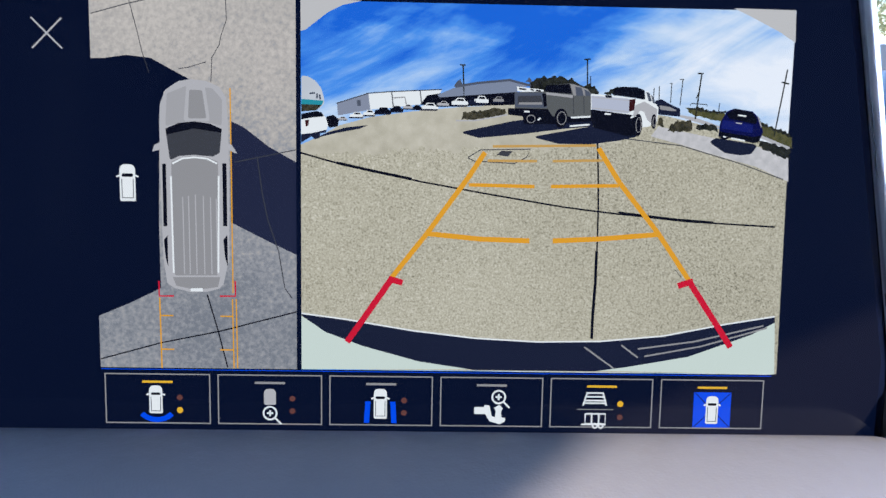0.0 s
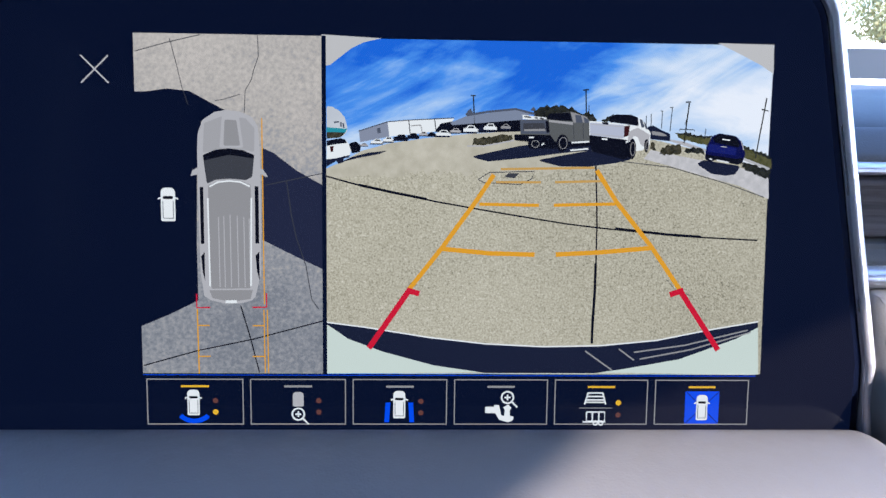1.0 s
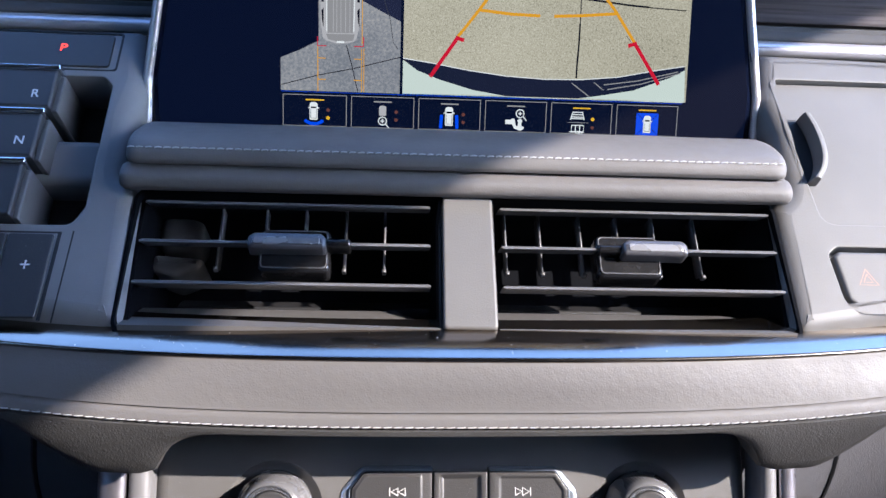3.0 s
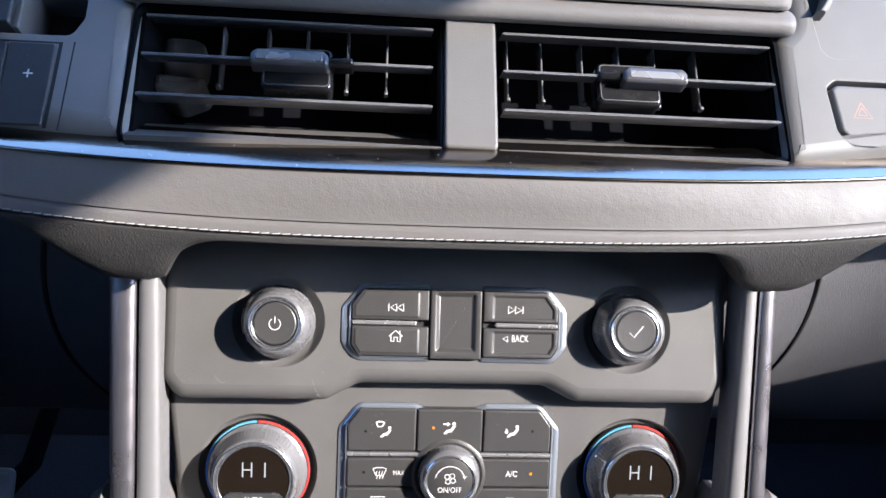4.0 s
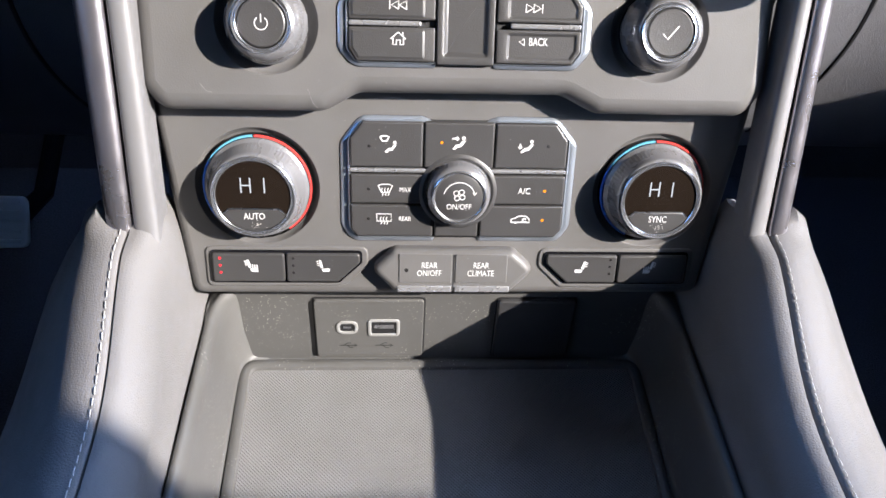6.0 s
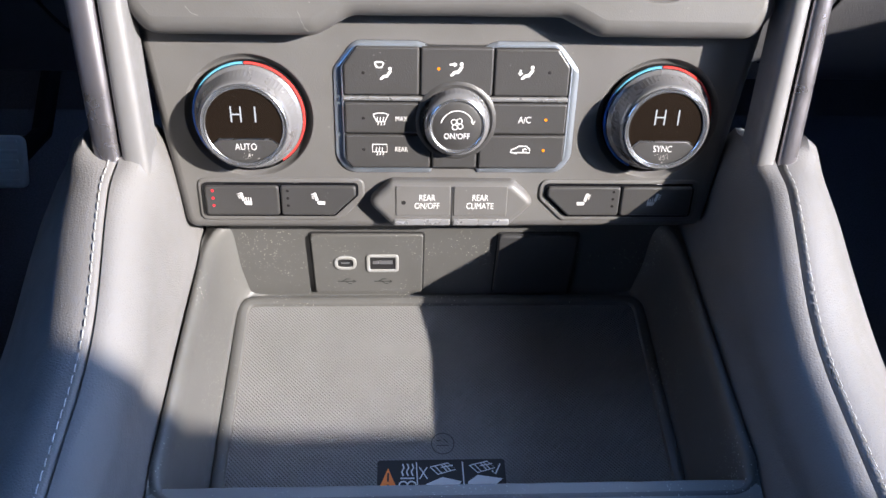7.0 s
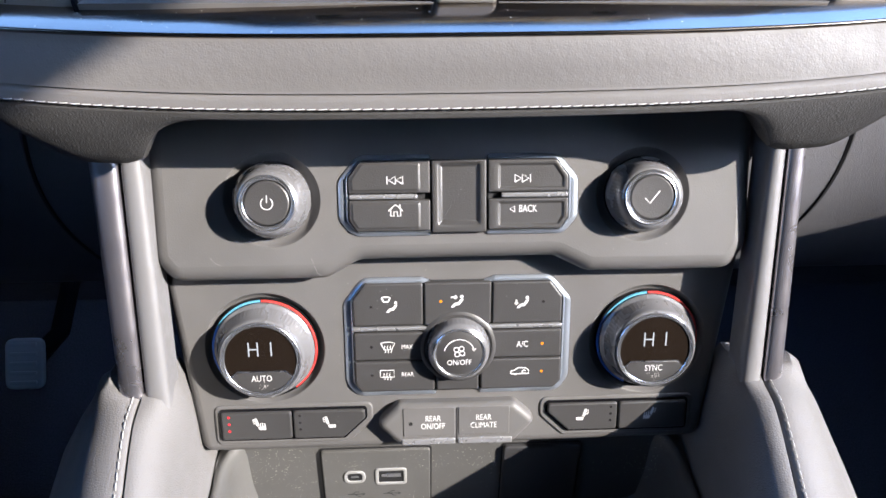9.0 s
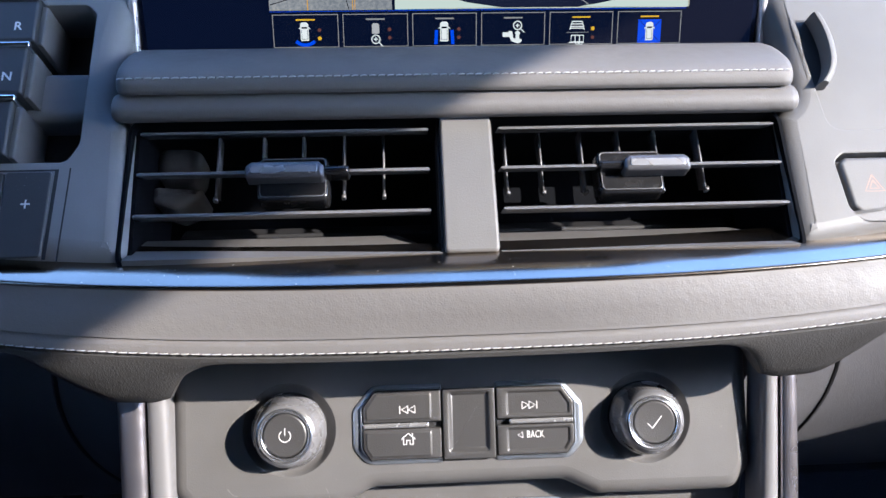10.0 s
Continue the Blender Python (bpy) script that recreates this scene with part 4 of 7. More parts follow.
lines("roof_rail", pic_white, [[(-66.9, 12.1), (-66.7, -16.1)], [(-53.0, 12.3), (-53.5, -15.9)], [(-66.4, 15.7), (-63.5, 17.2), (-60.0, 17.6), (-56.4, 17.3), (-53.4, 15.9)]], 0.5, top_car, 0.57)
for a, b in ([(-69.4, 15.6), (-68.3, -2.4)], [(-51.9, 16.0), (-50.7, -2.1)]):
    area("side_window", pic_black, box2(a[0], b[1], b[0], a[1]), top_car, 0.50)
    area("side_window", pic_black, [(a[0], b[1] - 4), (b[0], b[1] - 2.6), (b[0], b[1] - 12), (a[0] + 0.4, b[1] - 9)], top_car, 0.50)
area("mirror", pic_light, [(-72.2, 19.0), (-71.6, 20.9), (-69.9, 21.7), (-68.8, 21.4), (-70.2, 19.5)], top_car, 0.46)
area("mirror", pic_light, [(-50.7, 21.7), (-49.2, 21.4), (-47.5, 18.9), (-48.5, 19.1), (-50.7, 20.3)], top_car, 0.46)
area("tailgate", pic_mid, [(-67.0, -17.4), (-53.0, -17.2), (-53.7, -20.2), (-60.2, -21.2), (-66.0, -20.0)], top_car, 0.50)
area("plate_patch", pic_white, [(-61.8, -20.7), (-58.2, -20.6), (-58.2, -21.6), (-61.8, -21.6)], top_car, 0.56)


def tiny_car(cx, top, low, half, parent, h, pad=0.0):
    c = part("car_icon", flat(DISP, rounded([(cx - half, low), (cx + half, low), (cx + half, top), (cx - half, top)], [0.5, 0.5, half * 0.8, half * 0.8], 5), h), pic_white, parent)
    t = (top - low)
    part("icon_window", flat(DISP, rounded(box2(cx - half * 0.7, low + t * 0.66, cx + half * 0.7, low + t * 0.75), 0.3, 2), h + 0.05), pic_black, c)
    part("icon_line", strokes(DISP, [[(cx - half * 0.7, low + t * 0.08), (cx - half * 0.72, low + t * 0.6)], [(cx + half * 0.7, low + t * 0.08), (cx + half * 0.72, low + t * 0.6)], [(cx - half * 0.7, low + t * 0.09), (cx + half * 0.7, low + t * 0.09)]], 0.22, h + 0.05), pic_dark_grey, c)
    part("icon_mirror", strokes(DISP, [[(cx - half * 1.4, low + t * 0.66), (cx - half, low + t * 0.7)], [(cx + half * 1.4, low + t * 0.66), (cx + half, low + t * 0.7)]], 0.5, h), pic_white, c)
    return c


a, b = [(-79.6, 16.6), (-79.6, 5.8)]
tiny_car(a[0], a[1], b[1], 2.3, display, 0.40)

rear_view = part("rear_camera_view", flat(DISP, box2(-29.3, -44.4, 115.2, 64.4), 0.10), pic_sky, display, "wide-angle picture of a parking area behind the car")
far_edge = [(-29.5, 22.2), (-23.6, 24.9), (-17.9, 28.2), (-9.3, 30.7), (2.8, 32.6), (16.5, 34.1), (30.9, 35.2), (55.7, 35.4), (73.6, 33.2), (77.6, 32.6), (91.9, 29.4), (113.6, 23.4)]
area("ground_picture", pic_concrete, far_edge + [(114.6, -45.0), (-29.3, -45.0)], rear_view, 0.20)
near = [(63.7, 24.7), (47.2, 22.5), (22.6, 21.6), (-0.6, 21.2), (-29.5, 18.3)]
near = ragged(near + near[3:0:-1], 1.3, 1.0)
area("far_ground", pic_far_concrete, far_edge[:9] + near[:len(near) // 2], rear_view, 0.23)
area("grass", pic_verge, ragged([(82.5, 35.2), (89.0, 34.6), (94.1, 33.7), (105.3, 31.3), (114.3, 27.2), (114.6, 24.0), (104.9, 27.1), (94.3, 31.0), (83.9, 33.5)], 0.25), rear_view, 0.24)
area("far_hedge", pic_tree, ragged([(83.2, 34.9), (85.1, 35.5), (90.9, 34.7), (94.1, 34.2), (104.6, 31.6), (114.3, 27.9), (114.4, 27.1), (104.7, 30.7), (94.2, 33.5), (83.9, 34.4)], 0.5), rear_view, 0.245)
area("path", pic_path, [(74.8, 29.7), (82.9, 28.1), (92.1, 26.4), (104.5, 24.2), (113.7, 21.1), (114.2, 14.0), (104.2, 18.3), (92.4, 21.4), (81.8, 24.4), (72.7, 26.7)], rear_view, 0.25)
area("kerb_strip", pic_light, [(80.7, 33.2), (85.3, 32.5), (92.8, 30.1), (92.9, 29.2), (85.4, 31.2), (80.7, 32.6)], rear_view, 0.26)
area("kerb_strip", pic_light, [(104.5, 27.9), (113.9, 24.3), (114.0, 23.3), (104.6, 26.9)], rear_view, 0.26)
area("hedge", pic_scrub, ragged([(77.5, 28.0), (78.0, 29.8), (79.8, 31.0), (83.4, 31.6), (85.0, 30.9), (85.0, 28.8), (81.6, 28.1)], 0.5), rear_view, 0.3)
area("hedge", pic_tree, ragged([(85.7, 29.5), (87.3, 30.4), (90.2, 30.6), (92.4, 29.6), (92.5, 28.3), (88.0, 28.7)], 0.5), rear_view, 0.3)
area("hedge", pic_tree, ragged([(104.7, 26.0), (107.6, 25.8), (111.6, 24.3), (114.0, 23.4), (114.2, 20.5), (110.5, 21.7), (104.8, 24.4)], 0.5), rear_view, 0.3)
area("building_end", pic_roof, [(-18.6, 34.5), (-9.6, 37.5), (-9.0, 32.9), (-18.3, 31.0)], rear_view, 0.25)
shed = area("white_building", pic_white, [(-9.7, 37.4), (-2.8, 38.1), (5.2, 38.7), (11.5, 38.9), (10.7, 37.6), (6.1, 34.8), (-2.5, 33.6), (-9.0, 32.9)], rear_view, 0.24)
lines("wall_seam", pic_dark_grey, [[(-2.9, 38.1), (-2.4, 33.7)], [(5.3, 38.7), (5.7, 35.2)], [(-18.8, 34.5), (-9.6, 37.6), (-3.0, 38.2), (11.5, 39.1)]], 0.3, shed, 0.3)
lines("gate", pic_mid, [[(-2.3, 36.4), (0.9, 36.7), (1.3, 34.7)]], 0.35, shed, 0.3)
area("door", pic_slate, [(-13.0, 35.4), (-11.9, 35.7), (-11.7, 34.0), (-12.7, 33.8)], shed, 0.32)
area("hall_opening", pic_black, [(5.3, 34.6), (7.3, 37.3), (11.0, 38.0), (33.2, 38.9), (33.3, 35.1), (10.8, 34.1)], rear_view, 0.31)
area("hall_roof", pic_hall, [(10.2, 37.5), (15.2, 39.7), (31.0, 42.2), (37.3, 40.6), (33.5, 40.1), (33.2, 38.8), (11.0, 36.8)], rear_view, 0.32)
lines("hall_ridge", pic_slate, [[(15.4, 40.0), (22.1, 41.2), (31.0, 42.2), (37.2, 40.7)]], 0.7, rear_view, 0.33)
area("bare_tree", pic_slate, ragged([(15.2, 40.3), (15.8, 41.8), (16.6, 42.4), (17.3, 40.5)], 0.5), rear_view, 0.23)
area("bare_tree", pic_slate, ragged([(35.7, 41.6), (36.4, 43.0), (37.3, 42.9), (37.6, 41.2)], 0.5), rear_view, 0.23)
area("sign_strip", pic_white, [(33.2, 40.4), (40.9, 39.6), (40.9, 38.6), (33.3, 39.0)], rear_view, 0.34)
lines("sign_mark", pic_black, [[(33.8, 39.8), (35.9, 39.6)], [(37.1, 39.6), (38.1, 39.4)], [(38.7, 39.4), (40.1, 39.2)]], 0.45, rear_view, 0.35)
area("tree_line", pic_tree, ragged([(36.7, 40.4), (37.5, 42.0), (39.8, 43.0), (42.6, 43.3), (46.5, 43.0), (49.3, 42.5), (50.4, 41.5), (53.2, 41.4), (55.5, 40.8), (57.3, 39.5), (57.1, 37.6), (37.1, 37.9)], 0.7), rear_view, 0.28)
area("tree_line", pic_tree, ragged([(58.7, 38.6), (59.6, 39.9), (61.2, 40.7), (63.1, 40.6), (63.2, 38.4)], 0.5), rear_view, 0.28)
area("tank", pic_tank, [(-28.8, 42.3), (-27.0, 42.1), (-24.8, 40.9), (-23.1, 38.8), (-22.3, 35.9), (-22.3, 34.4), (-23.6, 32.9), (-28.8, 32.0)], rear_view, 0.24, 0.6)
area("tank_band", pic_teal, [(-28.8, 35.6), (-22.4, 35.2), (-22.9, 34.0), (-28.8, 34.1)], rear_view, 0.28)
area("tank_foot", pic_scrub, [(-28.8, 34.1), (-22.9, 34.0), (-24.5, 32.4), (-28.8, 32.0)], rear_view, 0.27)
lines("tank_mark", pic_slate, [[(-26.5, 37.2), (-24.9, 37.4)], [(-24.3, 37.3), (-24.3, 35.8)], [(-23.6, 37.0), (-23.4, 35.5)]], 0.5, rear_view, 0.29)
area("dark_car", pic_black, [(-22.3, 29.6), (-21.4, 30.7), (-19.6, 31.2), (-18.0, 29.9), (-18.3, 27.9), (-20.7, 27.4)], rear_view, 0.38, 0.3)
van = area("white_car", pic_white, [(-28.8, 30.6), (-25.8, 31.5), (-22.9, 31.7), (-21.8, 30.4), (-21.1, 28.2), (-21.6, 26.6), (-25.7, 25.6), (-28.9, 25.0)], rear_view, 0.4, 0.4)
area("car_glass", pic_black, [(-28.8, 31.3), (-24.5, 32.2), (-23.0, 31.8), (-22.3, 30.7), (-25.8, 30.3), (-28.8, 29.7)], van, 0.44)
area("tail_lamp", pic_maroon, [(-27.8, 29.5), (-26.6, 29.7), (-26.8, 27.9), (-27.5, 27.7)], van, 0.44)
area("skirt", pic_asphalt, [(-28.9, 25.4), (-25.7, 25.8), (-21.5, 26.9), (-21.8, 26.0), (-23.4, 25.8), (-23.6, 24.4), (-25.0, 24.0), (-25.8, 24.9), (-28.9, 23.0)], van, 0.44)
area("car_shade", pic_asphalt, [(-25.4, 24.2), (-20.7, 26.3), (-15.6, 27.7), (-9.6, 28.4), (-12.1, 27.3), (-19.0, 25.9)], rear_view, 0.3)
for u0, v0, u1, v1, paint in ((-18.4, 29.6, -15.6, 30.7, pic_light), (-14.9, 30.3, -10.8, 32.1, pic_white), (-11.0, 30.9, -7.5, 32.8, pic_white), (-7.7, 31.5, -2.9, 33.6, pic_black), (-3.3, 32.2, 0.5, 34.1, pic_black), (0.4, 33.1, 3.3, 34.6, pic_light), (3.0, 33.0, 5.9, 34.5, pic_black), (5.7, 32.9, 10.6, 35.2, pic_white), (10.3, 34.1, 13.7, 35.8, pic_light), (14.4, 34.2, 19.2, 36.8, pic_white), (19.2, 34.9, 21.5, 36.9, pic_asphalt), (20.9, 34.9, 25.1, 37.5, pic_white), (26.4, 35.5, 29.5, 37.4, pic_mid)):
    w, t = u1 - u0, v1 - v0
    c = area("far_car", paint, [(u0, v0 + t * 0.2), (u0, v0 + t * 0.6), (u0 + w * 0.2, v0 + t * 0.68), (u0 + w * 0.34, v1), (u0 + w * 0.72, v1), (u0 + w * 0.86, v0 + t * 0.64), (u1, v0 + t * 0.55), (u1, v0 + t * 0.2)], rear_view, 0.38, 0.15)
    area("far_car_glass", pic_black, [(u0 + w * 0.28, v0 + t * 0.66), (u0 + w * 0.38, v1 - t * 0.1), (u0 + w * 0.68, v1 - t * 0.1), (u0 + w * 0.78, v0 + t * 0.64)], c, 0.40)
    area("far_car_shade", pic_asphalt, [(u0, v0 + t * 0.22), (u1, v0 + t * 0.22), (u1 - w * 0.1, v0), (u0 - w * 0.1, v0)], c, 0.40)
area("island", pic_scrub, ragged([(17.3, 30.6), (17.8, 32.5), (19.9, 33.0), (22.6, 33.1), (25.8, 34.0), (29.8, 33.8), (30.5, 32.4), (25.8, 31.3), (21.2, 30.4)], 0.35), rear_view, 0.36)
lines("island_kerb", pic_light, [[(15.7, 30.2), (21.2, 30.3), (25.8, 31.2), (30.6, 32.2)]], 0.4, rear_view, 0.37)
area("long_shadow", pic_asphalt, [(16.7, 26.8), (32.3, 30.4), (43.0, 32.0), (55.9, 31.1), (55.9, 29.3), (47.0, 28.4), (36.1, 26.8), (22.5, 25.3)], rear_view, 0.34, 0.5)
area("long_shadow", pic_asphalt, [(37.8, 25.9), (55.3, 29.3), (67.5, 27.3), (68.8, 26.6), (63.7, 25.3), (54.8, 24.0), (45.8, 24.0)], rear_view, 0.35, 0.5)
pic_steel = glow("pic_steel", (0.13, 0.14, 0.135), G)
truck = area("silver_truck", pic_steel, [(32.5, 38.8), (41.1, 39.1), (41.6, 40.8), (48.5, 41.6), (49.8, 41.3), (53.8, 40.0), (55.2, 38.2), (55.2, 32.2), (48.7, 31.8), (43.0, 32.0), (32.7, 33.8)], rear_view, 0.42, 0.4)
area("underside", pic_black, [(30.7, 34.1), (42.9, 34.1), (43.6, 32.0), (55.8, 32.2), (55.9, 30.8), (48.8, 30.2), (44.5, 29.7), (35.4, 29.7), (35.1, 31.8), (30.8, 32.2)], truck, 0.43, 0.3)
area("tailgate", pic_slate, [(32.5, 38.6), (41.0, 38.8), (42.0, 34.4), (32.8, 34.4)], truck, 0.46, 0.3)
area("tailgate_panel", pic_dark_grey, [(33.5, 37.7), (40.2, 37.9), (40.9, 35.4), (33.5, 35.2)], truck, 0.48, 0.3)
area("tailgate_shine", pic_mid, [(33.8, 35.8), (40.5, 36.0), (40.7, 35.3), (33.8, 35.2)], truck, 0.49)
area("tail_lamp", pic_black, [(40.5, 38.5), (41.6, 38.5), (42.0, 35.0), (41.1, 34.6)], truck, 0.49)
area("bed_side", pic_bright, [(41.6, 38.9), (49.5, 38.2), (49.5, 37.4), (41.7, 38.2)], truck, 0.47)
area("bed_side", pic_steel, [(41.7, 38.2), (49.5, 37.4), (49.9, 32.1), (48.6, 31.9), (47.5, 34.3), (46.1, 35.2), (44.6, 34.4), (43.3, 32.5), (42.1, 34.4)], truck, 0.47)
area("truck_glass", pic_black, [(41.1, 39.1), (41.6, 40.9), (48.4, 41.4), (49.2, 38.6), (45.3, 38.7)], truck, 0.49, 0.3)
area("cab_side", pic_mid, [(48.5, 41.4), (49.8, 41.3), (53.7, 40.0), (55.0, 38.2), (49.6, 38.1)], truck, 0.48)
area("truck_glass", pic_slate, [(50.0, 40.7), (51.9, 40.4), (52.6, 38.1), (50.4, 38.1)], truck, 0.5)
area("truck_glass", pic_slate, [(52.7, 40.0), (54.2, 39.2), (54.8, 38.1), (53.1, 38.1)], truck, 0.5)
area("door", pic_steel, [(49.5, 37.8), (55.1, 37.8), (55.1, 33.3), (49.8, 32.7)], truck, 0.48)
lines("door_gap", pic_dark_grey, [[(49.5, 38.1), (49.9, 32.7)], [(52.6, 38.0), (52.9, 33.0)]], 0.22, truck, 0.51)
lines("bumper_shine", pic_white, [[(35.4, 33.2), (37.0, 33.2)], [(39.5, 30.8), (40.3, 31.4)], [(49.1, 31.7), (54.8, 32.1)], [(48.8, 29.2), (54.6, 29.8)]], 0.5, truck, 0.52)
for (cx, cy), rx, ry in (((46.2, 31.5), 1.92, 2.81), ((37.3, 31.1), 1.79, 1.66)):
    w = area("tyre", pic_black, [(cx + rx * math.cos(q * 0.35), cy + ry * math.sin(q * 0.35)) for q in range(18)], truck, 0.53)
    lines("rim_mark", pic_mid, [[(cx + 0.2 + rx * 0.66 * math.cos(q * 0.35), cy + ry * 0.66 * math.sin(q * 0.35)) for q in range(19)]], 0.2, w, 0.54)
white_truck = area("white_truck", pic_white, [(54.6, 38.7), (60.6, 38.4), (66.4, 37.8), (70.2, 37.3), (70.5, 40.0), (71.5, 39.5), (72.9, 37.5), (74.5, 35.0), (74.3, 31.2), (71.9, 29.5), (68.7, 29.1), (66.4, 32.4), (54.8, 34.0)], rear_view, 0.56, 0.3)
area("tailgate", pic_pale_blue, [(54.8, 38.2), (66.0, 37.5), (65.9, 33.2), (55.0, 34.1)], white_truck, 0.58, 0.3)
lines("tailgate_fold", pic_light, [[(55.1, 37.7), (65.8, 37.0)], [(55.2, 34.6), (65.8, 33.7)]], 0.25, white_truck, 0.59)
area("handle", pic_black, [(58.7, 38.4), (60.8, 38.3), (60.7, 37.6), (59.0, 37.7)], white_truck, 0.6)
area("truck_glass", pic_black, [(60.9, 38.5), (61.4, 40.3), (63.2, 40.9), (67.9, 40.9), (70.2, 40.0), (70.5, 37.3), (66.1, 37.9)], white_truck, 0.6, 0.3)
area("truck_glass", pic_slate, [(70.7, 39.5), (71.6, 39.3), (72.5, 36.9), (71.5, 36.8)], white_truck, 0.6)
area("truck_glass", pic_slate, [(72.1, 38.8), (72.9, 37.9), (73.7, 36.1), (72.8, 36.4)], white_truck, 0.6)
area("tail_lamp", pic_maroon, [(65.9, 37.2), (67.7, 37.5), (67.4, 34.2), (65.9, 33.7)], white_truck, 0.6)
area("bed_side", pic_light, [(67.6, 35.6), (70.3, 36.8), (74.2, 34.6), (74.0, 31.3), (72.5, 30.5), (71.4, 31.4), (70.3, 33.8), (69.1, 34.1), (68.2, 32.5), (67.1, 32.4)], white_truck, 0.58)
area("truck_bumper", pic_black, [(54.7, 34.2), (66.3, 32.9), (67.7, 32.4), (68.7, 29.1), (68.6, 27.1), (66.2, 26.5), (55.9, 28.9), (55.1, 30.9)], white_truck, 0.6, 0.4)
lines("bumper_shine", pic_white, [[(58.8, 33.0), (60.6, 32.9)], [(66.5, 32.0), (67.4, 32.4)], [(70.2, 29.9), (72.5, 30.6)]], 0.5, white_truck, 0.62)
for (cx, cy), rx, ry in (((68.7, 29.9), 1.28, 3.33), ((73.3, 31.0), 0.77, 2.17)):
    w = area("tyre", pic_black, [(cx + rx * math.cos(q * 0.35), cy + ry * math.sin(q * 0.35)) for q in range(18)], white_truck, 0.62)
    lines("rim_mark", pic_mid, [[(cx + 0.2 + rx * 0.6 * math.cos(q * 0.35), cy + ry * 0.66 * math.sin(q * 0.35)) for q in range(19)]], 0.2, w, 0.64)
area("far_dark_car", pic_asphalt, [(73.3, 35.0), (73.6, 37.1), (75.2, 37.6), (78.0, 36.1), (80.9, 34.9), (81.0, 32.6), (74.7, 33.1)], rear_view, 0.4, 0.3)
area("far_car_side", pic_mid, [(74.8, 35.8), (78.1, 35.3), (80.4, 34.2), (78.1, 34.2), (75.0, 34.6)], rear_view, 0.42, 0.3)
area("traffic_cone_shade", pic_scrub, ragged([(74.3, 30.0), (74.7, 32.2), (75.6, 32.2), (76.5, 29.6)], 0.3), rear_view, 0.41)
area("car_shade", pic_asphalt, [(89.8, 25.4), (92.0, 26.6), (104.4, 24.8), (102.6, 22.1), (99.5, 21.6), (94.8, 22.2)], rear_view, 0.36, 0.8)
suv = area("dark_blue_car", pic_car_blue, [(92.5, 27.0), (92.8, 31.0), (94.7, 34.5), (96.9, 35.3), (102.2, 34.5), (104.5, 32.4), (105.6, 28.6), (104.7, 25.8), (103.1, 25.2), (101.1, 25.8), (95.9, 26.7), (94.3, 26.0)], rear_view, 0.44, 0.6)
area("car_glass", pic_black, [(94.5, 33.7), (96.9, 35.2), (102.1, 34.3), (103.7, 32.1), (103.4, 30.8), (95.4, 32.3)], suv, 0.48, 0.4)
area("tail_panel", pic_blue_paint, [(93.6, 31.9), (102.6, 30.6), (102.5, 28.2), (93.2, 29.4)], suv, 0.47, 0.4)
area("skirt", pic_black, [(92.7, 28.7), (93.8, 28.3), (102.8, 27.1), (104.9, 27.5), (104.7, 25.8), (103.0, 25.2), (95.9, 26.7), (94.3, 26.0), (92.7, 26.8)], suv, 0.49, 0.4)
lines("shine", pic_white, [[(97.9, 33.4), (100.4, 33.1)], [(96.3, 26.6), (100.4, 25.9)], [(93.9, 27.1), (94.8, 26.8)]], 0.42, suv, 0.5)
lines("shine", pic_light, [[(97.4, 31.1), (99.3, 30.9)], [(103.9, 33.1), (105.0, 30.0)]], 0.3, suv, 0.5)
lines("lamp_post", pic_tree, [[(53.3, 48.6), (53.6, 41.2)], [(52.4, 48.5), (54.2, 48.7)], [(86.7, 45.2), (85.5, 32.0)], [(85.5, 45.2), (87.2, 45.2)], [(17.5, 46.2), (18.0, 36.9)], [(16.6, 46.3), (18.2, 46.2)], [(111.7, 46.9), (109.0, 27.3)], [(110.2, 43.2), (112.4, 42.7)]], 0.42, rear_view, 0.32)
lines("lamp_post", pic_tree, [[(81.3, 43.4), (80.8, 35.8)], [(80.4, 43.4), (81.6, 43.4)], [(78.1, 42.2), (78.0, 36.6)], [(77.5, 42.2), (78.3, 42.2)], [(74.5, 41.3), (74.6, 37.5)], [(73.0, 40.7), (73.0, 37.5)], [(86.4, 40.6), (85.5, 38.0)], [(92.4, 36.7), (92.2, 34.4)], [(54.4, 43.8), (54.5, 41.1)], [(83.8, 35.9), (84.0, 36.5), (88.6, 36.3), (88.8, 35.8)]], 0.26, rear_view, 0.32)
lines("joint", pic_black, [[(-29.6, 19.6), (-20.5, 17.7), (-9.7, 15.3), (6.8, 12.0), (25.2, 8.9), (47.4, 5.4), (58.6, 4.1), (84.9, 1.6), (111.1, 0.4)], [(57.2, 24.5), (57.8, 14.4), (58.2, 5.2), (58.4, -17.1), (57.8, -34.6)]], 0.50, rear_view, 0.30)
lines("joint", pic_dark_grey, [[(65.1, 25.9), (81.9, 24.1), (99.0, 19.3), (112.5, 14.7)], [(19.4, 19.5), (23.0, 21.8), (37.6, 22.3), (36.6, 19.9), (33.1, 18.0), (21.2, 18.5), (19.4, 19.5)]], 0.28, rear_view, 0.30)
lines("joint", pic_black, [[(58.2, -7.8), (58.2, -17.1), (57.8, -26.6), (57.8, -34.6)], [(-18.7, 17.3), (-7.8, 15.0), (3.1, 12.9)], [(64.2, 3.9), (81.2, 2.1), (92.5, 1.4)]], 0.85, rear_view, 0.31)
lines("crack", pic_dark_grey, [[(81.9, -13.0), (85.2, -16.8), (90.2, -18.2)]], 0.15, rear_view, 0.30)
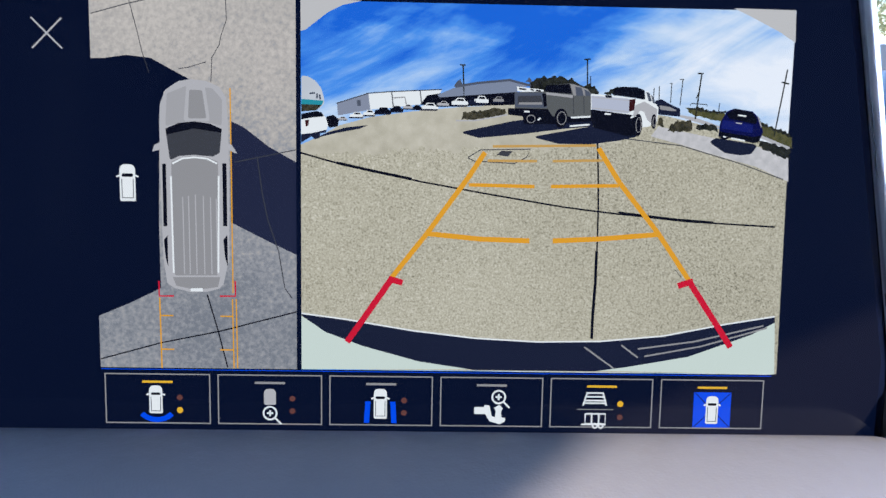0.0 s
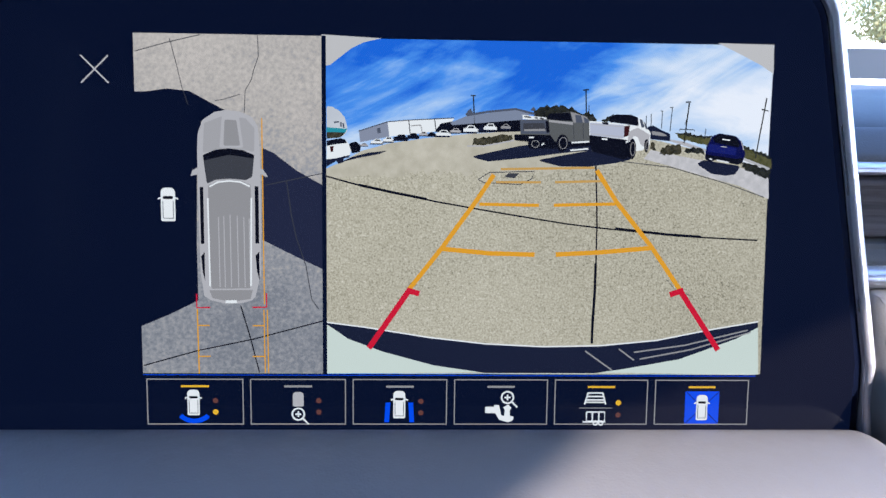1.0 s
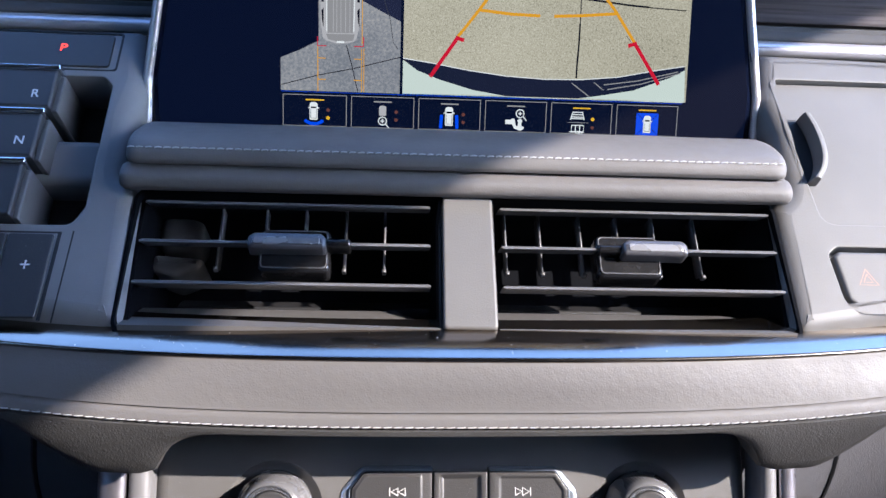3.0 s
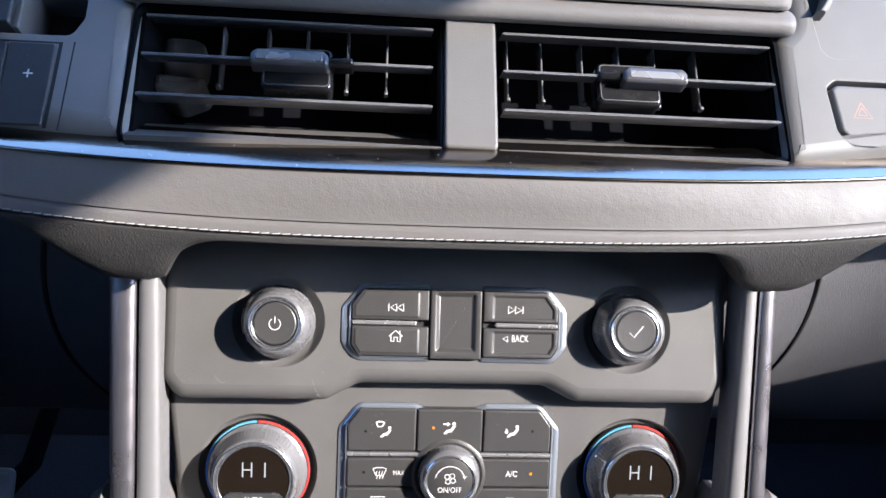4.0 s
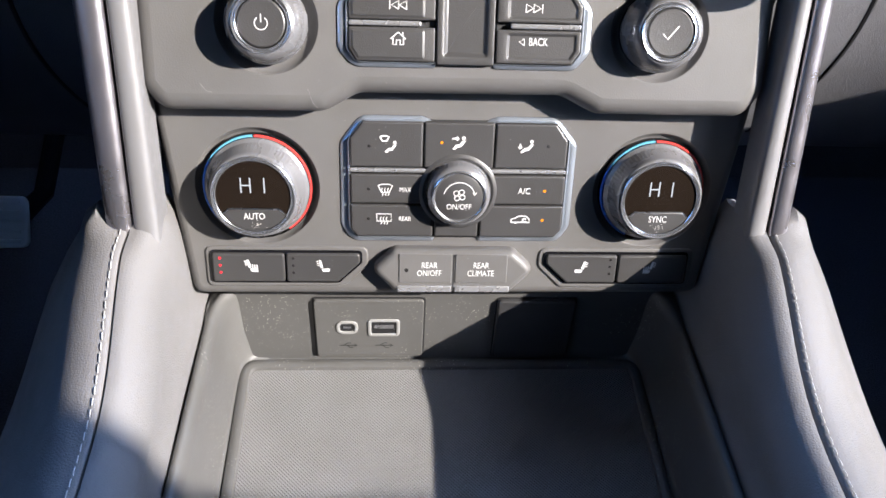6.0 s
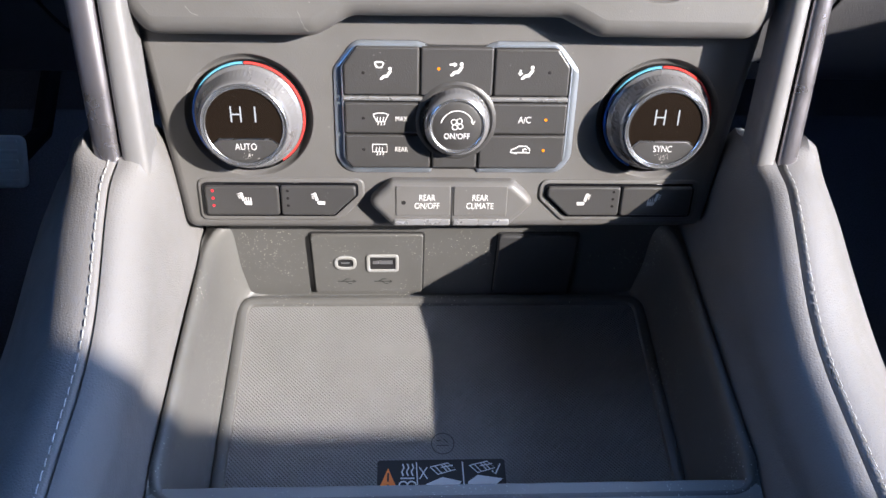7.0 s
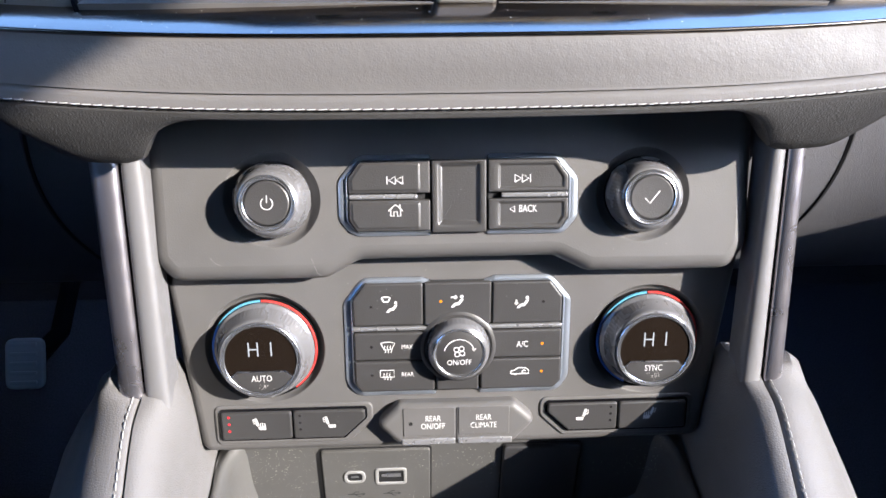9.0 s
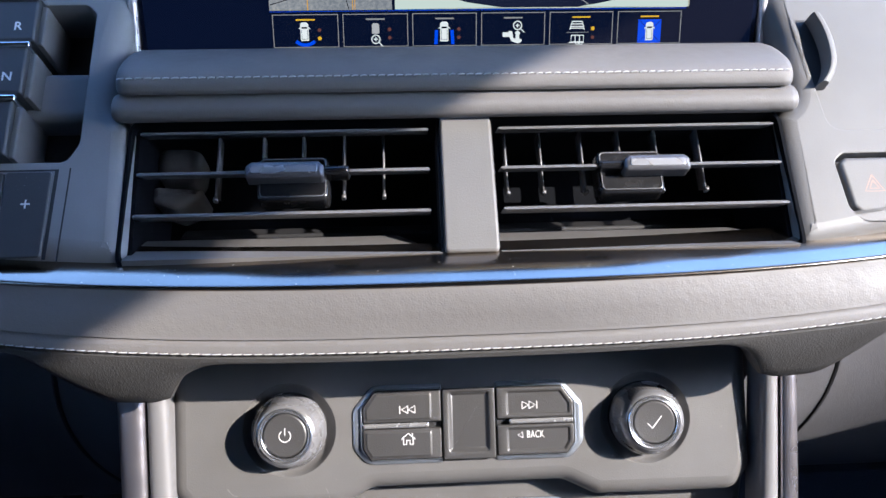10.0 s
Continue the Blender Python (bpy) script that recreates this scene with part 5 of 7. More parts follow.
area("drain_cover", pic_dark_grey, [(27.8, 20.4), (29.2, 21.7), (32.5, 21.6), (31.1, 20.0)], rear_view, 0.34)
lines("guide", pic_orange, [[(24.4, 21.1), (19.5, 13.4), (8.0, -3.0), (-2.6, -16.9)], [(57.5, 22.9), (64.2, 12.7), (76.1, -1.9), (86.3, -16.4)], [(8.0, -3.2), (23.7, -4.6), (38.1, -4.9)], [(45.0, -4.8), (59.0, -4.0), (76.1, -2.4)]], 1.5, rear_view, 0.64)
lines("guide", pic_orange, [[(19.9, 11.5), (39.1, 11.3)], [(43.9, 11.4), (63.9, 12.0)]], 1.05, rear_view, 0.64)
lines("guide", pic_faint_orange, [[(25.2, 18.7), (39.6, 18.8)], [(44.2, 18.9), (59.8, 19.4)], [(26.6, 22.9), (56.7, 23.7)]], 0.75, rear_view, 0.63)
lines("guide", pic_red, [[(-2.6, -17.3), (-15.4, -36.4)], [(86.3, -16.6), (99.8, -36.6)], [(-3.3, -16.9), (0.9, -18.1)], [(87.4, -16.4), (82.9, -17.9)]], 1.85, rear_view, 0.68)
area("white_bumper", pic_pale, [(-29.8, -28.1), (-21.9, -33.2), (-10.8, -37.6), (6.0, -42.2), (22.9, -44.5), (-29.7, -45.0)], rear_view, 0.50)
area("white_bumper", pic_pale, [(112.9, -28.6), (105.9, -32.5), (87.1, -39.6), (68.2, -43.3), (58.8, -44.5), (113.8, -45.0)], rear_view, 0.50)
area("black_bumper", pic_asphalt, [(-29.8, -27.9), (-16.4, -29.6), (4.0, -32.9), (22.7, -35.0), (41.4, -35.9), (60.3, -35.5), (79.2, -33.6), (98.0, -29.7), (112.8, -27.1), (112.9, -28.8), (105.9, -32.7), (87.1, -39.8), (68.2, -43.3), (58.8, -44.7), (22.9, -44.7), (6.0, -42.2), (-10.8, -37.6), (-21.9, -33.4)], rear_view, 0.54)
lines("bumper_edge", pic_white, [[(-29.8, -27.7), (-16.4, -29.4), (4.0, -32.7), (22.6, -34.8), (41.4, -35.7), (60.3, -35.3), (79.2, -33.4), (98.0, -29.5), (112.8, -26.9)]], 0.45, rear_view, 0.58)
lines("bumper_shine", pic_mid, [[(55.6, -37.1), (64.8, -43.7)], [(66.8, -36.4), (71.9, -40.2)], [(71.8, -37.5), (88.8, -35.0), (109.5, -29.8)], [(73.8, -39.8), (90.8, -36.5), (110.6, -30.5)]], 0.5, rear_view, 0.60)
area("lens_hood", pic_beige, [(-30.3, 53.8), (-27.6, 55.2), (-24.6, 57.6), (-21.0, 60.4), (-17.0, 62.4), (-11.5, 63.7), (-30.3, 63.8)], rear_view, 0.50)
area("lens_hood", pic_beige, [(94.9, 64.0), (102.1, 60.7), (108.8, 57.4), (113.4, 54.5), (113.0, 63.8)], rear_view, 0.50)
part("view_border", flat(DISP, box2(-30.3, -44.6, -28.9, 65.0), 0.72), pic_night, rear_view)

# row of touch keys under the picture
lines("blue_line", pic_blue, [[(-89.3, -45.7), (113.2, -45.7)]], 0.22, display, 0.12)
key_edges = [(-88.3, -54.8), (-56.6, -54.6), (-54.4, -54.5), (-22.8, -54.3), (-20.6, -54.3), (10.9, -54.0), (13.2, -54.2), (44.7, -53.9), (47.0, -54.1), (78.6, -53.9), (81.0, -54.0), (113.0, -53.8)]
touch = []
for i in range(6):
    u0, u1 = key_edges[2 * i][0], key_edges[2 * i + 1][0]
    k = part("touch_key", ring_plate(DISP, box2(u0, -61.8, u1, -46.2), box2(u0 + 0.35, -61.45, u1 - 0.35, -46.55), 0.02, 0.14, 0.02), pic_mid, display)
    c = (u0 + u1) / 2
    part("mode_bar", flat(DISP, box2(c - 4.6, -49.1, c + 4.6, -48.4), 0.14), pic_yellow if i in (0, 4, 5) else pic_mid, k)
    touch.append((k, c))


def dot(c, v, r, material, parent):
    part("dot", flat(DISP, arc(c, v, r, 0, 345, 18), 0.16), material, parent)


glass_lines = [arc(0, 0, 2.0, 0, 360, 20), [(1.5, -1.5), (3.4, -3.4)], [(-1, 0), (1, 0)], [(0, -1), (0, 1)]]
k, c = touch[0]
tiny_car(c - 0.6, -49.9, -58.6, 2.0, k, 0.16)
part("arc_mark", stroke(DISP, arc(c - 0.4, -54.2, 6.4, 225, 315, 14), 1.6, 0.15), pic_blue, k)
dot(c + 6.6, -53.6, 0.9, pic_brown, k)
dot(c + 6.6, -57.5, 0.95, pic_yellow, k)
k, c = touch[1]
part("car_icon", flat(DISP, rounded(box2(c - 1.8, -55.6, c + 1.8, -50.6), [0.5, 0.5, 1.4, 1.4], 4), 0.16), pic_light, k)
part("lens_icon", strokes(DISP, glass_lines, 0.55, 0.18, (c, -58.2)), pic_white, k)
dot(c + 6.8, -53.6, 0.9, pic_brown, k)
dot(c + 6.8, -57.5, 0.9, pic_brown, k)
k, c = touch[2]
tiny_car(c - 0.2, -50.2, -59.6, 2.0, k, 0.18)
for s in (-1, 1):
    part("lane_mark", flat(DISP, [(c - 0.2 + s * 3.0, -54.2), (c - 0.2 + s * 4.6, -54.2), (c - 0.2 + s * 5.0, -61.0), (c - 0.2 + s * 3.4, -61.0)], 0.15), pic_blue, k)
dot(c + 7.0, -53.8, 0.9, pic_brown, k)
dot(c + 7.0, -57.7, 0.9, pic_brown, k)
k, c = touch[3]
part("lens_icon", strokes(DISP, glass_lines, 0.55, 0.18, (c + 2.2, -52.4)), pic_white, k)
part("hitch_icon", flat(DISP, [(c - 5.2, -55.6), (c - 2.2, -55.6), (c - 2.2, -55.0), (c - 0.6, -55.0), (c + 0.2, -58.4), (c + 1.2, -58.8), (c + 1.4, -56.8), (c + 0.8, -55.8), (c + 2.4, -54.8), (c + 3.6, -56.0), (c + 3.0, -57.0), (c + 3.2, -58.8), (c + 4.4, -59.0), (c + 4.2, -60.2), (c + 2.6, -61.0), (c - 0.6, -60.0), (c - 1.8, -57.8), (c - 5.2, -57.8)], 0.16), pic_white, k)
k, c = touch[4]
part("guide_icon", strokes(DISP, [[(-2.4, 2.0), (2.4, 2.0)], [(-2.4, 2.2), (-3.6, -2.0)], [(2.4, 2.2), (3.6, -2.0)], [(-2.7, 0.8), (2.7, 0.8)], [(-3.0, -0.4), (3.0, -0.4)], [(-3.3, -1.2), (3.3, -1.2)]], 0.5, 0.16, (c - 2.0, -52.8)), pic_white, k)
part("rule", strokes(DISP, [[(-5.8, 0), (5.4, 0)]], 0.25, 0.16, (c - 1.6, -56.0)), pic_mid, k)
part("trailer_icon", strokes(DISP, [[(-3.0, 1.6), (3.2, 1.6), (3.2, -1.6), (-3.0, -1.6), (-3.0, 1.6)], [(-1.0, 1.6), (-1.0, -1.6)], [(1.2, 1.6), (1.2, -1.6)], [(-4.2, -1.8), (3.4, -1.8)], arc(0.1, -2.2, 0.7, 0, 360, 12), arc(1.9, -2.2, 0.7, 0, 360, 12)], 0.5, 0.16, (c - 1.8, -59.0)), pic_white, k)
dot(c + 5.9, -54.2, 0.95, pic_yellow, k)
dot(c + 5.9, -58.4, 0.9, pic_brown, k)
k, c = touch[5]
part("blue_square", flat(DISP, box2(c - 5.6, -61.4, c + 6.0, -50.2), 0.15), pic_blue, k)
part("ray_mark", strokes(DISP, [[(-5.4, -5.4), (5.6, 5.4)], [(-5.4, 5.4), (5.6, -5.4)]], 0.25, 0.17, (c + 0.2, -55.8)), pic_navy, k)
tiny_car(c + 0.2, -51.4, -60.2, 1.9, k, 0.2)
x = (-101.5, 53.6)
part("close_mark", strokes(DISP, [[(-4.3, -4.3), (4.3, 4.3)], [(-4.3, 4.3), (4.3, -4.3)]], 0.5, 0.14, x), pic_light, display)
# ---- radio panel ----
radio = thing("radio_control_panel", UP.at(0, 0, -10), "grey radio control panel with two round knobs and buttons", "control panel")
face = [(-138, 46), (-138, -27), (-130, -37.2), (-60, -37.0), (-45, -28.6), (45, -28.2), (61, -36.0), (129, -36.2), (137, -25), (137, 46)]
def ring_of(u, v, r, n=56):
    return [(u + r * math.cos(2 * math.pi * k / n), v + r * math.sin(2 * math.pi * k / n)) for k in range(n)]


KNOBS = ((-83.1, 0.3), (85.4, 0.2))
part("faceplate", plate_hole(UP, rounded(face, [2, 11, 11, 12, 12, 12, 12, 11, 11, 2], 6), [ring_of(*c, 21.2) for c in KNOBS], -24, 0, 7.5, 7), plastic, radio, "", 60)


def knob(u, v, icon):
    k = part("knob", lathe(UP, u, v, squat([(17.2, -5), (17.3, 1.5), (17.0, 3.0), (16.4, 4.2), (16.2, 5.4), (15.2, 13.6), (14.5, 15.4), (13.6, 17.4), (12.9, 18.3), (12.2, 18.5)], 0.74), 192, ((4, 5), 64, 0.22), cap=False), knurl_grey, radio, "knurled grey knob")
    part("base_dish", lathe(UP, u, v, [(21.3, -0.4), (20.9, -1.0), (20.0, -2.2), (18.8, -3.2), (17.4, -3.8), (15.0, -4.0)], 72, cap=False), plastic, k, "shaded dish round the knob")
    part("metal_ring", lathe(UP, u, v, squat([(12.3, 18.0), (12.3, 18.9), (11.9, 19.3), (11.4, 19.1), (11.2, 18.6), (11.0, 18.6), (10.8, 19.0), (10.5, 19.1), (10.2, 18.8), (10.1, 18.0)], 0.74), 72, cap=False), ring_metal, k, "bright double metal ring")
    part("cap", lathe(UP, u, v, squat([(9.75, 17.0), (9.7, 18.2), (9.1, 18.7), (6, 18.5), (0.5, 18.45)], 0.74), 48), button_plastic, k, "dark cap")
    part("icon", icon(u, v, 13.8), white_paint, k)


def power_icon(u, v, h):
    return strokes(UP, [arc(0, -0.2, 2.6, 125, 415), [(0, 0.2), (0, 3.4)]], 0.38, h, (u, v))


def check_icon(u, v, h):
    return strokes(UP, [[(-3.2, -0.4), (-1.0, -2.6), (3.4, 2.8)]], 0.45, h, (u, v))


knob(*KNOBS[0], power_icon)
knob(*KNOBS[1], check_icon)


def cluster_half(flip, top, low):
    m = (lambda o: mirror(o, 1.6)) if flip else (lambda o: o)
    outer = rounded(m([(-53.6, -9.6), (-47.0, -17.0), (-11.6, -17.0), (-11.9, 19.7), (-44.5, 19.6), (-53.6, 8.6)]), [8, 9, 1.5, 1.5, 7, 7], 6)
    inner = rounded(m([(-48.9, -9.4), (-45.4, -14.7), (-11.7, -14.7), (-12.0, 17.5), (-43.0, 17.5), (-48.9, 9.6)]), [3, 3, 0.8, 0.8, 3.5, 3.5], 6)
    part("surround", band(UP, outer, inner, [(0, -0.5), (0, 0.3), (0.04, 0.6), (0.10, 0.8), (0.66, 1.5), (0.74, 1.3), (0.84, 2.3), (0.93, 2.6), (1, 2.3), (1, 0)]), surround_metal, radio, "polished chrome surround", 50)
    part("recess", flat(UP, shrink(outer, 1.0), 0.6), black, radio)
    part("gap", flat(UP, shrink(outer, -0.2), 0.05), black, radio)
    bar = box2(-48.5, 0.1, -18.0, 2.3) if not flip else box2(19.6, 0.1, 50.1, 2.3)
    part("divider_bar", plate(UP, rounded(bar, 0.7, 3), 0.6, 3.9, 0.8), bar_metal, radio, "slim chrome bar")
    top_key = m([(-48.6, 2.7), (-12.3, 2.7), (-12.3, 17.1), (-43.2, 17.1), (-48.6, 9.8)])
    low_key = m([(-48.6, -9.2), (-45.2, -14.3), (-12.3, -14.3), (-12.3, -0.3), (-48.6, -0.3)])
    top_well = m([(-46.9, 3.9), (-16.6, 3.9), (-16.6, 15.6), (-42.5, 15.6), (-46.9, 9.3)])
    low_well = m([(-46.9, -8.8), (-44.4, -12.8), (-16.6, -12.8), (-16.6, -1.5), (-46.9, -1.5)])
    sink = 0.75 if flip else -0.5
    if not flip:
        top_well = [(-47.9, 3.4), (-16.4, 3.4), (-16.4, 16.4), (-42.9, 16.4), (-47.9, 9.6)]
        low_well = [(-47.9, -9.0), (-44.9, -13.6), (-16.4, -13.6), (-16.4, -1.0), (-47.9, -1.0)]
    a = part("button", dished(UP, rounded(top_key, 0.8, 4), rounded(top_well, 1.6, 4), 0.6, 3.7, sink), button_plastic, radio, "", 50)
    b = part("button", dished(UP, rounded(low_key, 0.8, 4), rounded(low_well, 1.6, 4), 0.6, 3.7, sink), button_plastic, radio, "", 50)
    for ob, lines, at, w in ((a, top, (-27.8, 8.6), 0.42), (b, low, (-27.8, -4.9), 0.46)):
        c = (1.6 - at[0], at[1]) if flip else at
        if lines:
            part("icon", strokes(UP, lines, w, 3.76 - sink, c), white_paint, ob)
    return a, b


skip = [[(-3.6, -1.8), (-3.6, 1.8)], [(0.1, -1.7), (-3.0, 0), (0.1, 1.7), (0.1, -1.7)], [(3.4, -1.7), (0.3, 0), (3.4, 1.7), (3.4, -1.7)]]
skip_on = [[(-x, y) for x, y in line] for line in skip]
house = [[(-3.2, -0.2), (0, 2.6), (3.2, -0.2)], [(-2.2, 0.2), (-2.2, -2.5), (-0.8, -2.5), (-0.8, -0.6), (0.8, -0.6), (0.8, -2.5), (2.2, -2.5), (2.2, 0.2)], [(1.9, 1.2), (1.9, 2.6)]]
cluster_half(False, skip, house)
_, back_button = cluster_half(True, skip_on, [])
words("letters", "BACK", 4.7, UP, 31.9, -5.2, 3.04, white_paint, back_button, 0.0, 0.68)
part("icon", strokes(UP, [[(1.1, -1.4), (-1.2, 0), (1.1, 1.4), (1.1, -1.4)]], 0.36, 3.02, (24.8, -5.2)), white_paint, back_button)
mid = part("centre_button", dished(UP, rounded(box2(-11.5, -15.4, 13.1, 17.4), 0.8, 4), rounded(box2(-9.3, -12.6, 10.9, 16.6), 2.2, 4), -0.5, 3.4, 1.5, 0.6, 2.6), button_plastic, radio, "dished blank key", 50)

# light scratches in the lower left of the panel
scratch = mat("scratch", (0.19, 0.185, 0.18), 0.6)
for line in ([(-112.0, -25.5), (-109.6, -28.4), (-107.2, -29.0)], [(-65.4, -30.2), (-64.0, -33.4), (-62.2, -35.0)], [(-66.6, -26.8), (-65.6, -29.0)]):
    part("scratch", strokes(UP, [line], 0.16, 0.05), scratch, radio)

# ---- climate panel ----
climate = thing("climate_control_panel", LOW.at(0, 0, -10), "grey climate control panel with two round temperature dials", "control panel")
face = rounded([(-141, 52), (-128.5, -62.4), (-36, -62.4), (36, -62), (127.5, -61.4), (141, 52)], [2, 7, 3, 3, 7, 2], 5)
DIALS = ((-93.2, -5.2), (96.2, -5.0))
part("faceplate", plate_hole(LOW, face, [ring_of(*c, 28.6) for c in DIALS], -18, 0, 5.0, 6), plastic, climate, "", 60)
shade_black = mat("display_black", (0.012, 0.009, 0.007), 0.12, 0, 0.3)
dusty(shade_black, (0.010, 0.007, 0.005), (0.2, 0.18, 0.15), 0.4, 0.5)
blue_paint = mat("blue_paint", (0.03, 0.13, 0.55), 0.3)
cyan_paint = mat("cyan_paint", (0.10, 0.30, 0.42), 0.15)
red_paint = mat("red_paint", (0.42, 0.045, 0.04), 0.15)
segment_glow = glow("segment_glow", (0.92, 0.92, 0.95), 0.25)


def dial(u, v, word, split):
    d = part("temperature_dial", lathe(LOW, u, v, squat([(24.2, -5), (24.2, 2.2), (23.4, 3.4), (22.8, 4.0), (22.5, 5.2), (21.4, 11.5), (21.0, 12.6), (20.6, 16.5), (20.2, 18.2), (19.7, 19.0), (18.9, 19.3)]), 240, ((4, 5), 80, 0.28), cap=False), knurl_grey, climate, "ribbed grey dial")
    part("base_dish", lathe(LOW, u, v, [(28.7, -0.4), (28.3, -1.0), (27.4, -2.2), (26.4, -3.0), (25.0, -3.4), (22.0, -3.5)], 80, cap=False), plastic, d, "shaded dish round the dial")
    for a0, a1, material in ((split, 150, cyan_paint), (150, 245, blue_paint), (-56, split - 1.5, red_paint)):
        bm = bmesh.new()
        n = 30
        loops = []
        for k in range(n + 1):
            a = radians(a0 + (a1 - a0) * k / n)
            loops.append([LOW.at(u + r * math.cos(a), v + r * math.sin(a), h) for r, h in ((25.5, -3.0), (25.45, 0.1), (25.3, 0.4), (24.9, 0.5), (24.5, 0.4), (24.4, -3.0))])
        part("colour_band", rings(bm, loops, True, True, True), material, d)
    part("base_ring", lathe(LOW, u, v, [(25.95, -3.2), (25.9, -0.3), (25.8, -0.1), (25.6, -0.2), (25.5, -3.0)], 90, cap=False), gloss_black, d, "thin black rim")
    part("metal_ring", lathe(LOW, u, v, squat([(19.2, 19.0), (19.1, 20.2), (18.7, 20.7), (18.2, 20.5), (18.0, 20.0), (17.8, 20.0), (17.6, 20.4), (17.3, 20.4), (17.0, 20.0), (16.9, 19.0)]), 80, cap=False), ring_metal, d, "bright double metal ring")
    r = 17.1
    cut = -6.0
    a = math.degrees(math.asin((cut - 2.6) / r))
    part("display", flat(LOW, [(u + x, v + y) for x, y in arc(0, 0, r, a - 4, 184 - a, 40)], 12.95), shade_black, d, "dark glossy display")
    low = [(u + x, v + y) for x, y in arc(0, 0, r - 0.3, 180 - a + 1.0, 360 + a - 1.0, 30)]
    low += [(u + 14.4, v + cut - 2.6), (u + 11.4, v + cut), (u - 11.4, v + cut), (u - 14.4, v + cut - 2.6)]
    push = part("push_button", plate(LOW, low, 11.5, 13.4, 0.5), button_plastic, d)
    part("edge_line", stroke(LOW, [(u - 14.2, v + cut - 2.3), (u - 11.4, v + cut + 0.2), (u + 11.4, v + cut + 0.2), (u + 14.2, v + cut - 2.3)], 0.6, 13.45), satin, push)
    words("letters", word, 4.5, LOW, u, v - 9.6, 13.46, white_paint, push, 0.0, 0.78)
    rng_dust = random.Random(word)
    bm = bmesh.new()
    for _ in range(26):
        x, y, e = rng_dust.gauss(0.6, 1.5), rng_dust.gauss(-13.6, 0.9), rng_dust.uniform(0.12, 0.34)
        flat(LOW, [(u + x + e * math.cos(q), v + y + e * rng_dust.uniform(0.5, 1) * math.sin(q)) for q in (0, 1.2, 2.4, 3.7, 5.0)], 13.45, bm)
    tagged(part("dust", bm, dust_paint, push, "pale dust specks"), kind="stuff")
    segs = [[(-5.3, -3.6), (-5.3, 3.6)], [(-1.1, -3.6), (-1.1, 3.6)], [(-5.3, 0), (-1.1, 0)], [(5.2, -3.6), (5.2, 3.6)]]
    part("digits", strokes(LOW, segs, 0.66, 13.05, (u, v + 5.4)), segment_glow, d, "lit white letters HI")


dial(*DIALS[0], "AUTO", 92)
dial(*DIALS[1], "SYNC", 94)

PROFILE = [(0, -0.5), (0, 0.3), (0.04, 0.6), (0.10, 0.8), (0.66, 1.5), (0.74, 1.3), (0.84, 2.3), (0.93, 2.6), (1, 2.3), (1, 0)]
left_half = rounded([(-54.4, -23.6), (-49.4, -31.8), (-10.2, -31.8), (-9.0, -29.2), (-9.0, 27.6), (-16.6, 30.4), (-45.0, 30.4), (-54.2, 18.0)], [8, 9, 1, 1, 1, 1, 8, 7], 6)
left_inner = rounded([(-49.7, -23.4), (-46.8, -28.8), (-11.0, -28.8), (-9.1, -28.6), (-9.1, 27.0), (-16.8, 28.2), (-43.6, 28.2), (-49.7, 19.8)], [2.5, 3, 0.6, 0.6, 0.6, 0.6, 3.5, 3], 6)
right_half = rounded([(12.4, -31.6), (52.0, -31.6), (57.0, -23.4), (56.8, 18.2), (46.6, 30.6), (19.2, 30.6), (11.2, 27.8), (11.2, -29.0)], [1, 9, 8, 7, 8, 1, 1, 1], 6)
right_inner = rounded([(13.0, -28.6), (49.4, -28.6), (52.5, -23.2), (52.4, 20.0), (46.0, 28.4), (19.4, 28.4), (11.3, 27.2), (11.3, -28.4)], [0.6, 3, 2.5, 3, 3.5, 0.6, 0.6, 0.6], 6)
for half, hollow in ((left_half, left_inner), (right_half, right_inner)):
    part("gap", flat(LOW, shrink(half, -0.2), 0.05), black, climate)
    part("surround", band(LOW, half, hollow, PROFILE), surround_metal, climate, "polished chrome surround", 50)
part("recess", flat(LOW, rounded([(-50.5, -23.5), (-47, -29.4), (49, -29.4), (53.2, -23.5), (53.0, 19.5), (46.5, 29), (-44, 29), (-50.5, 19.5)], 2, 3), 0.9), black, climate)
part("cross_bar", plate(LOW, rounded(box2(-50.0, 4.0, 52.2, 6.0), 0.6, 3), 0.9, 3.9, 0.8), bar_metal, climate, "slim chrome bar")


def key(outline, lines=(), at=(0, 0), width=0.45, lamp=None, lit=False, text=""):
    b = part("button", plate(LOW, rounded(outline, 0.9, 3), 0.9, 4.0, 0.9), button_plastic, climate)
    if lines:
        part("icon", strokes(LOW, lines, width, 4.06, at), white_paint, b)
    if text:
        words("letters", text[0], text[1], LOW, text[2], text[3], 4.08, white_paint, b, 0.0, 0.8)
    if lamp:
        part("lamp", lathe(LOW, lamp[0], lamp[1], [(0.85, 3.9), (0.7, 4.12), (0.2, 4.18)], 12), amber_glow if lit else lamp_dark, b, "lit amber lamp" if lit else "")
    return b


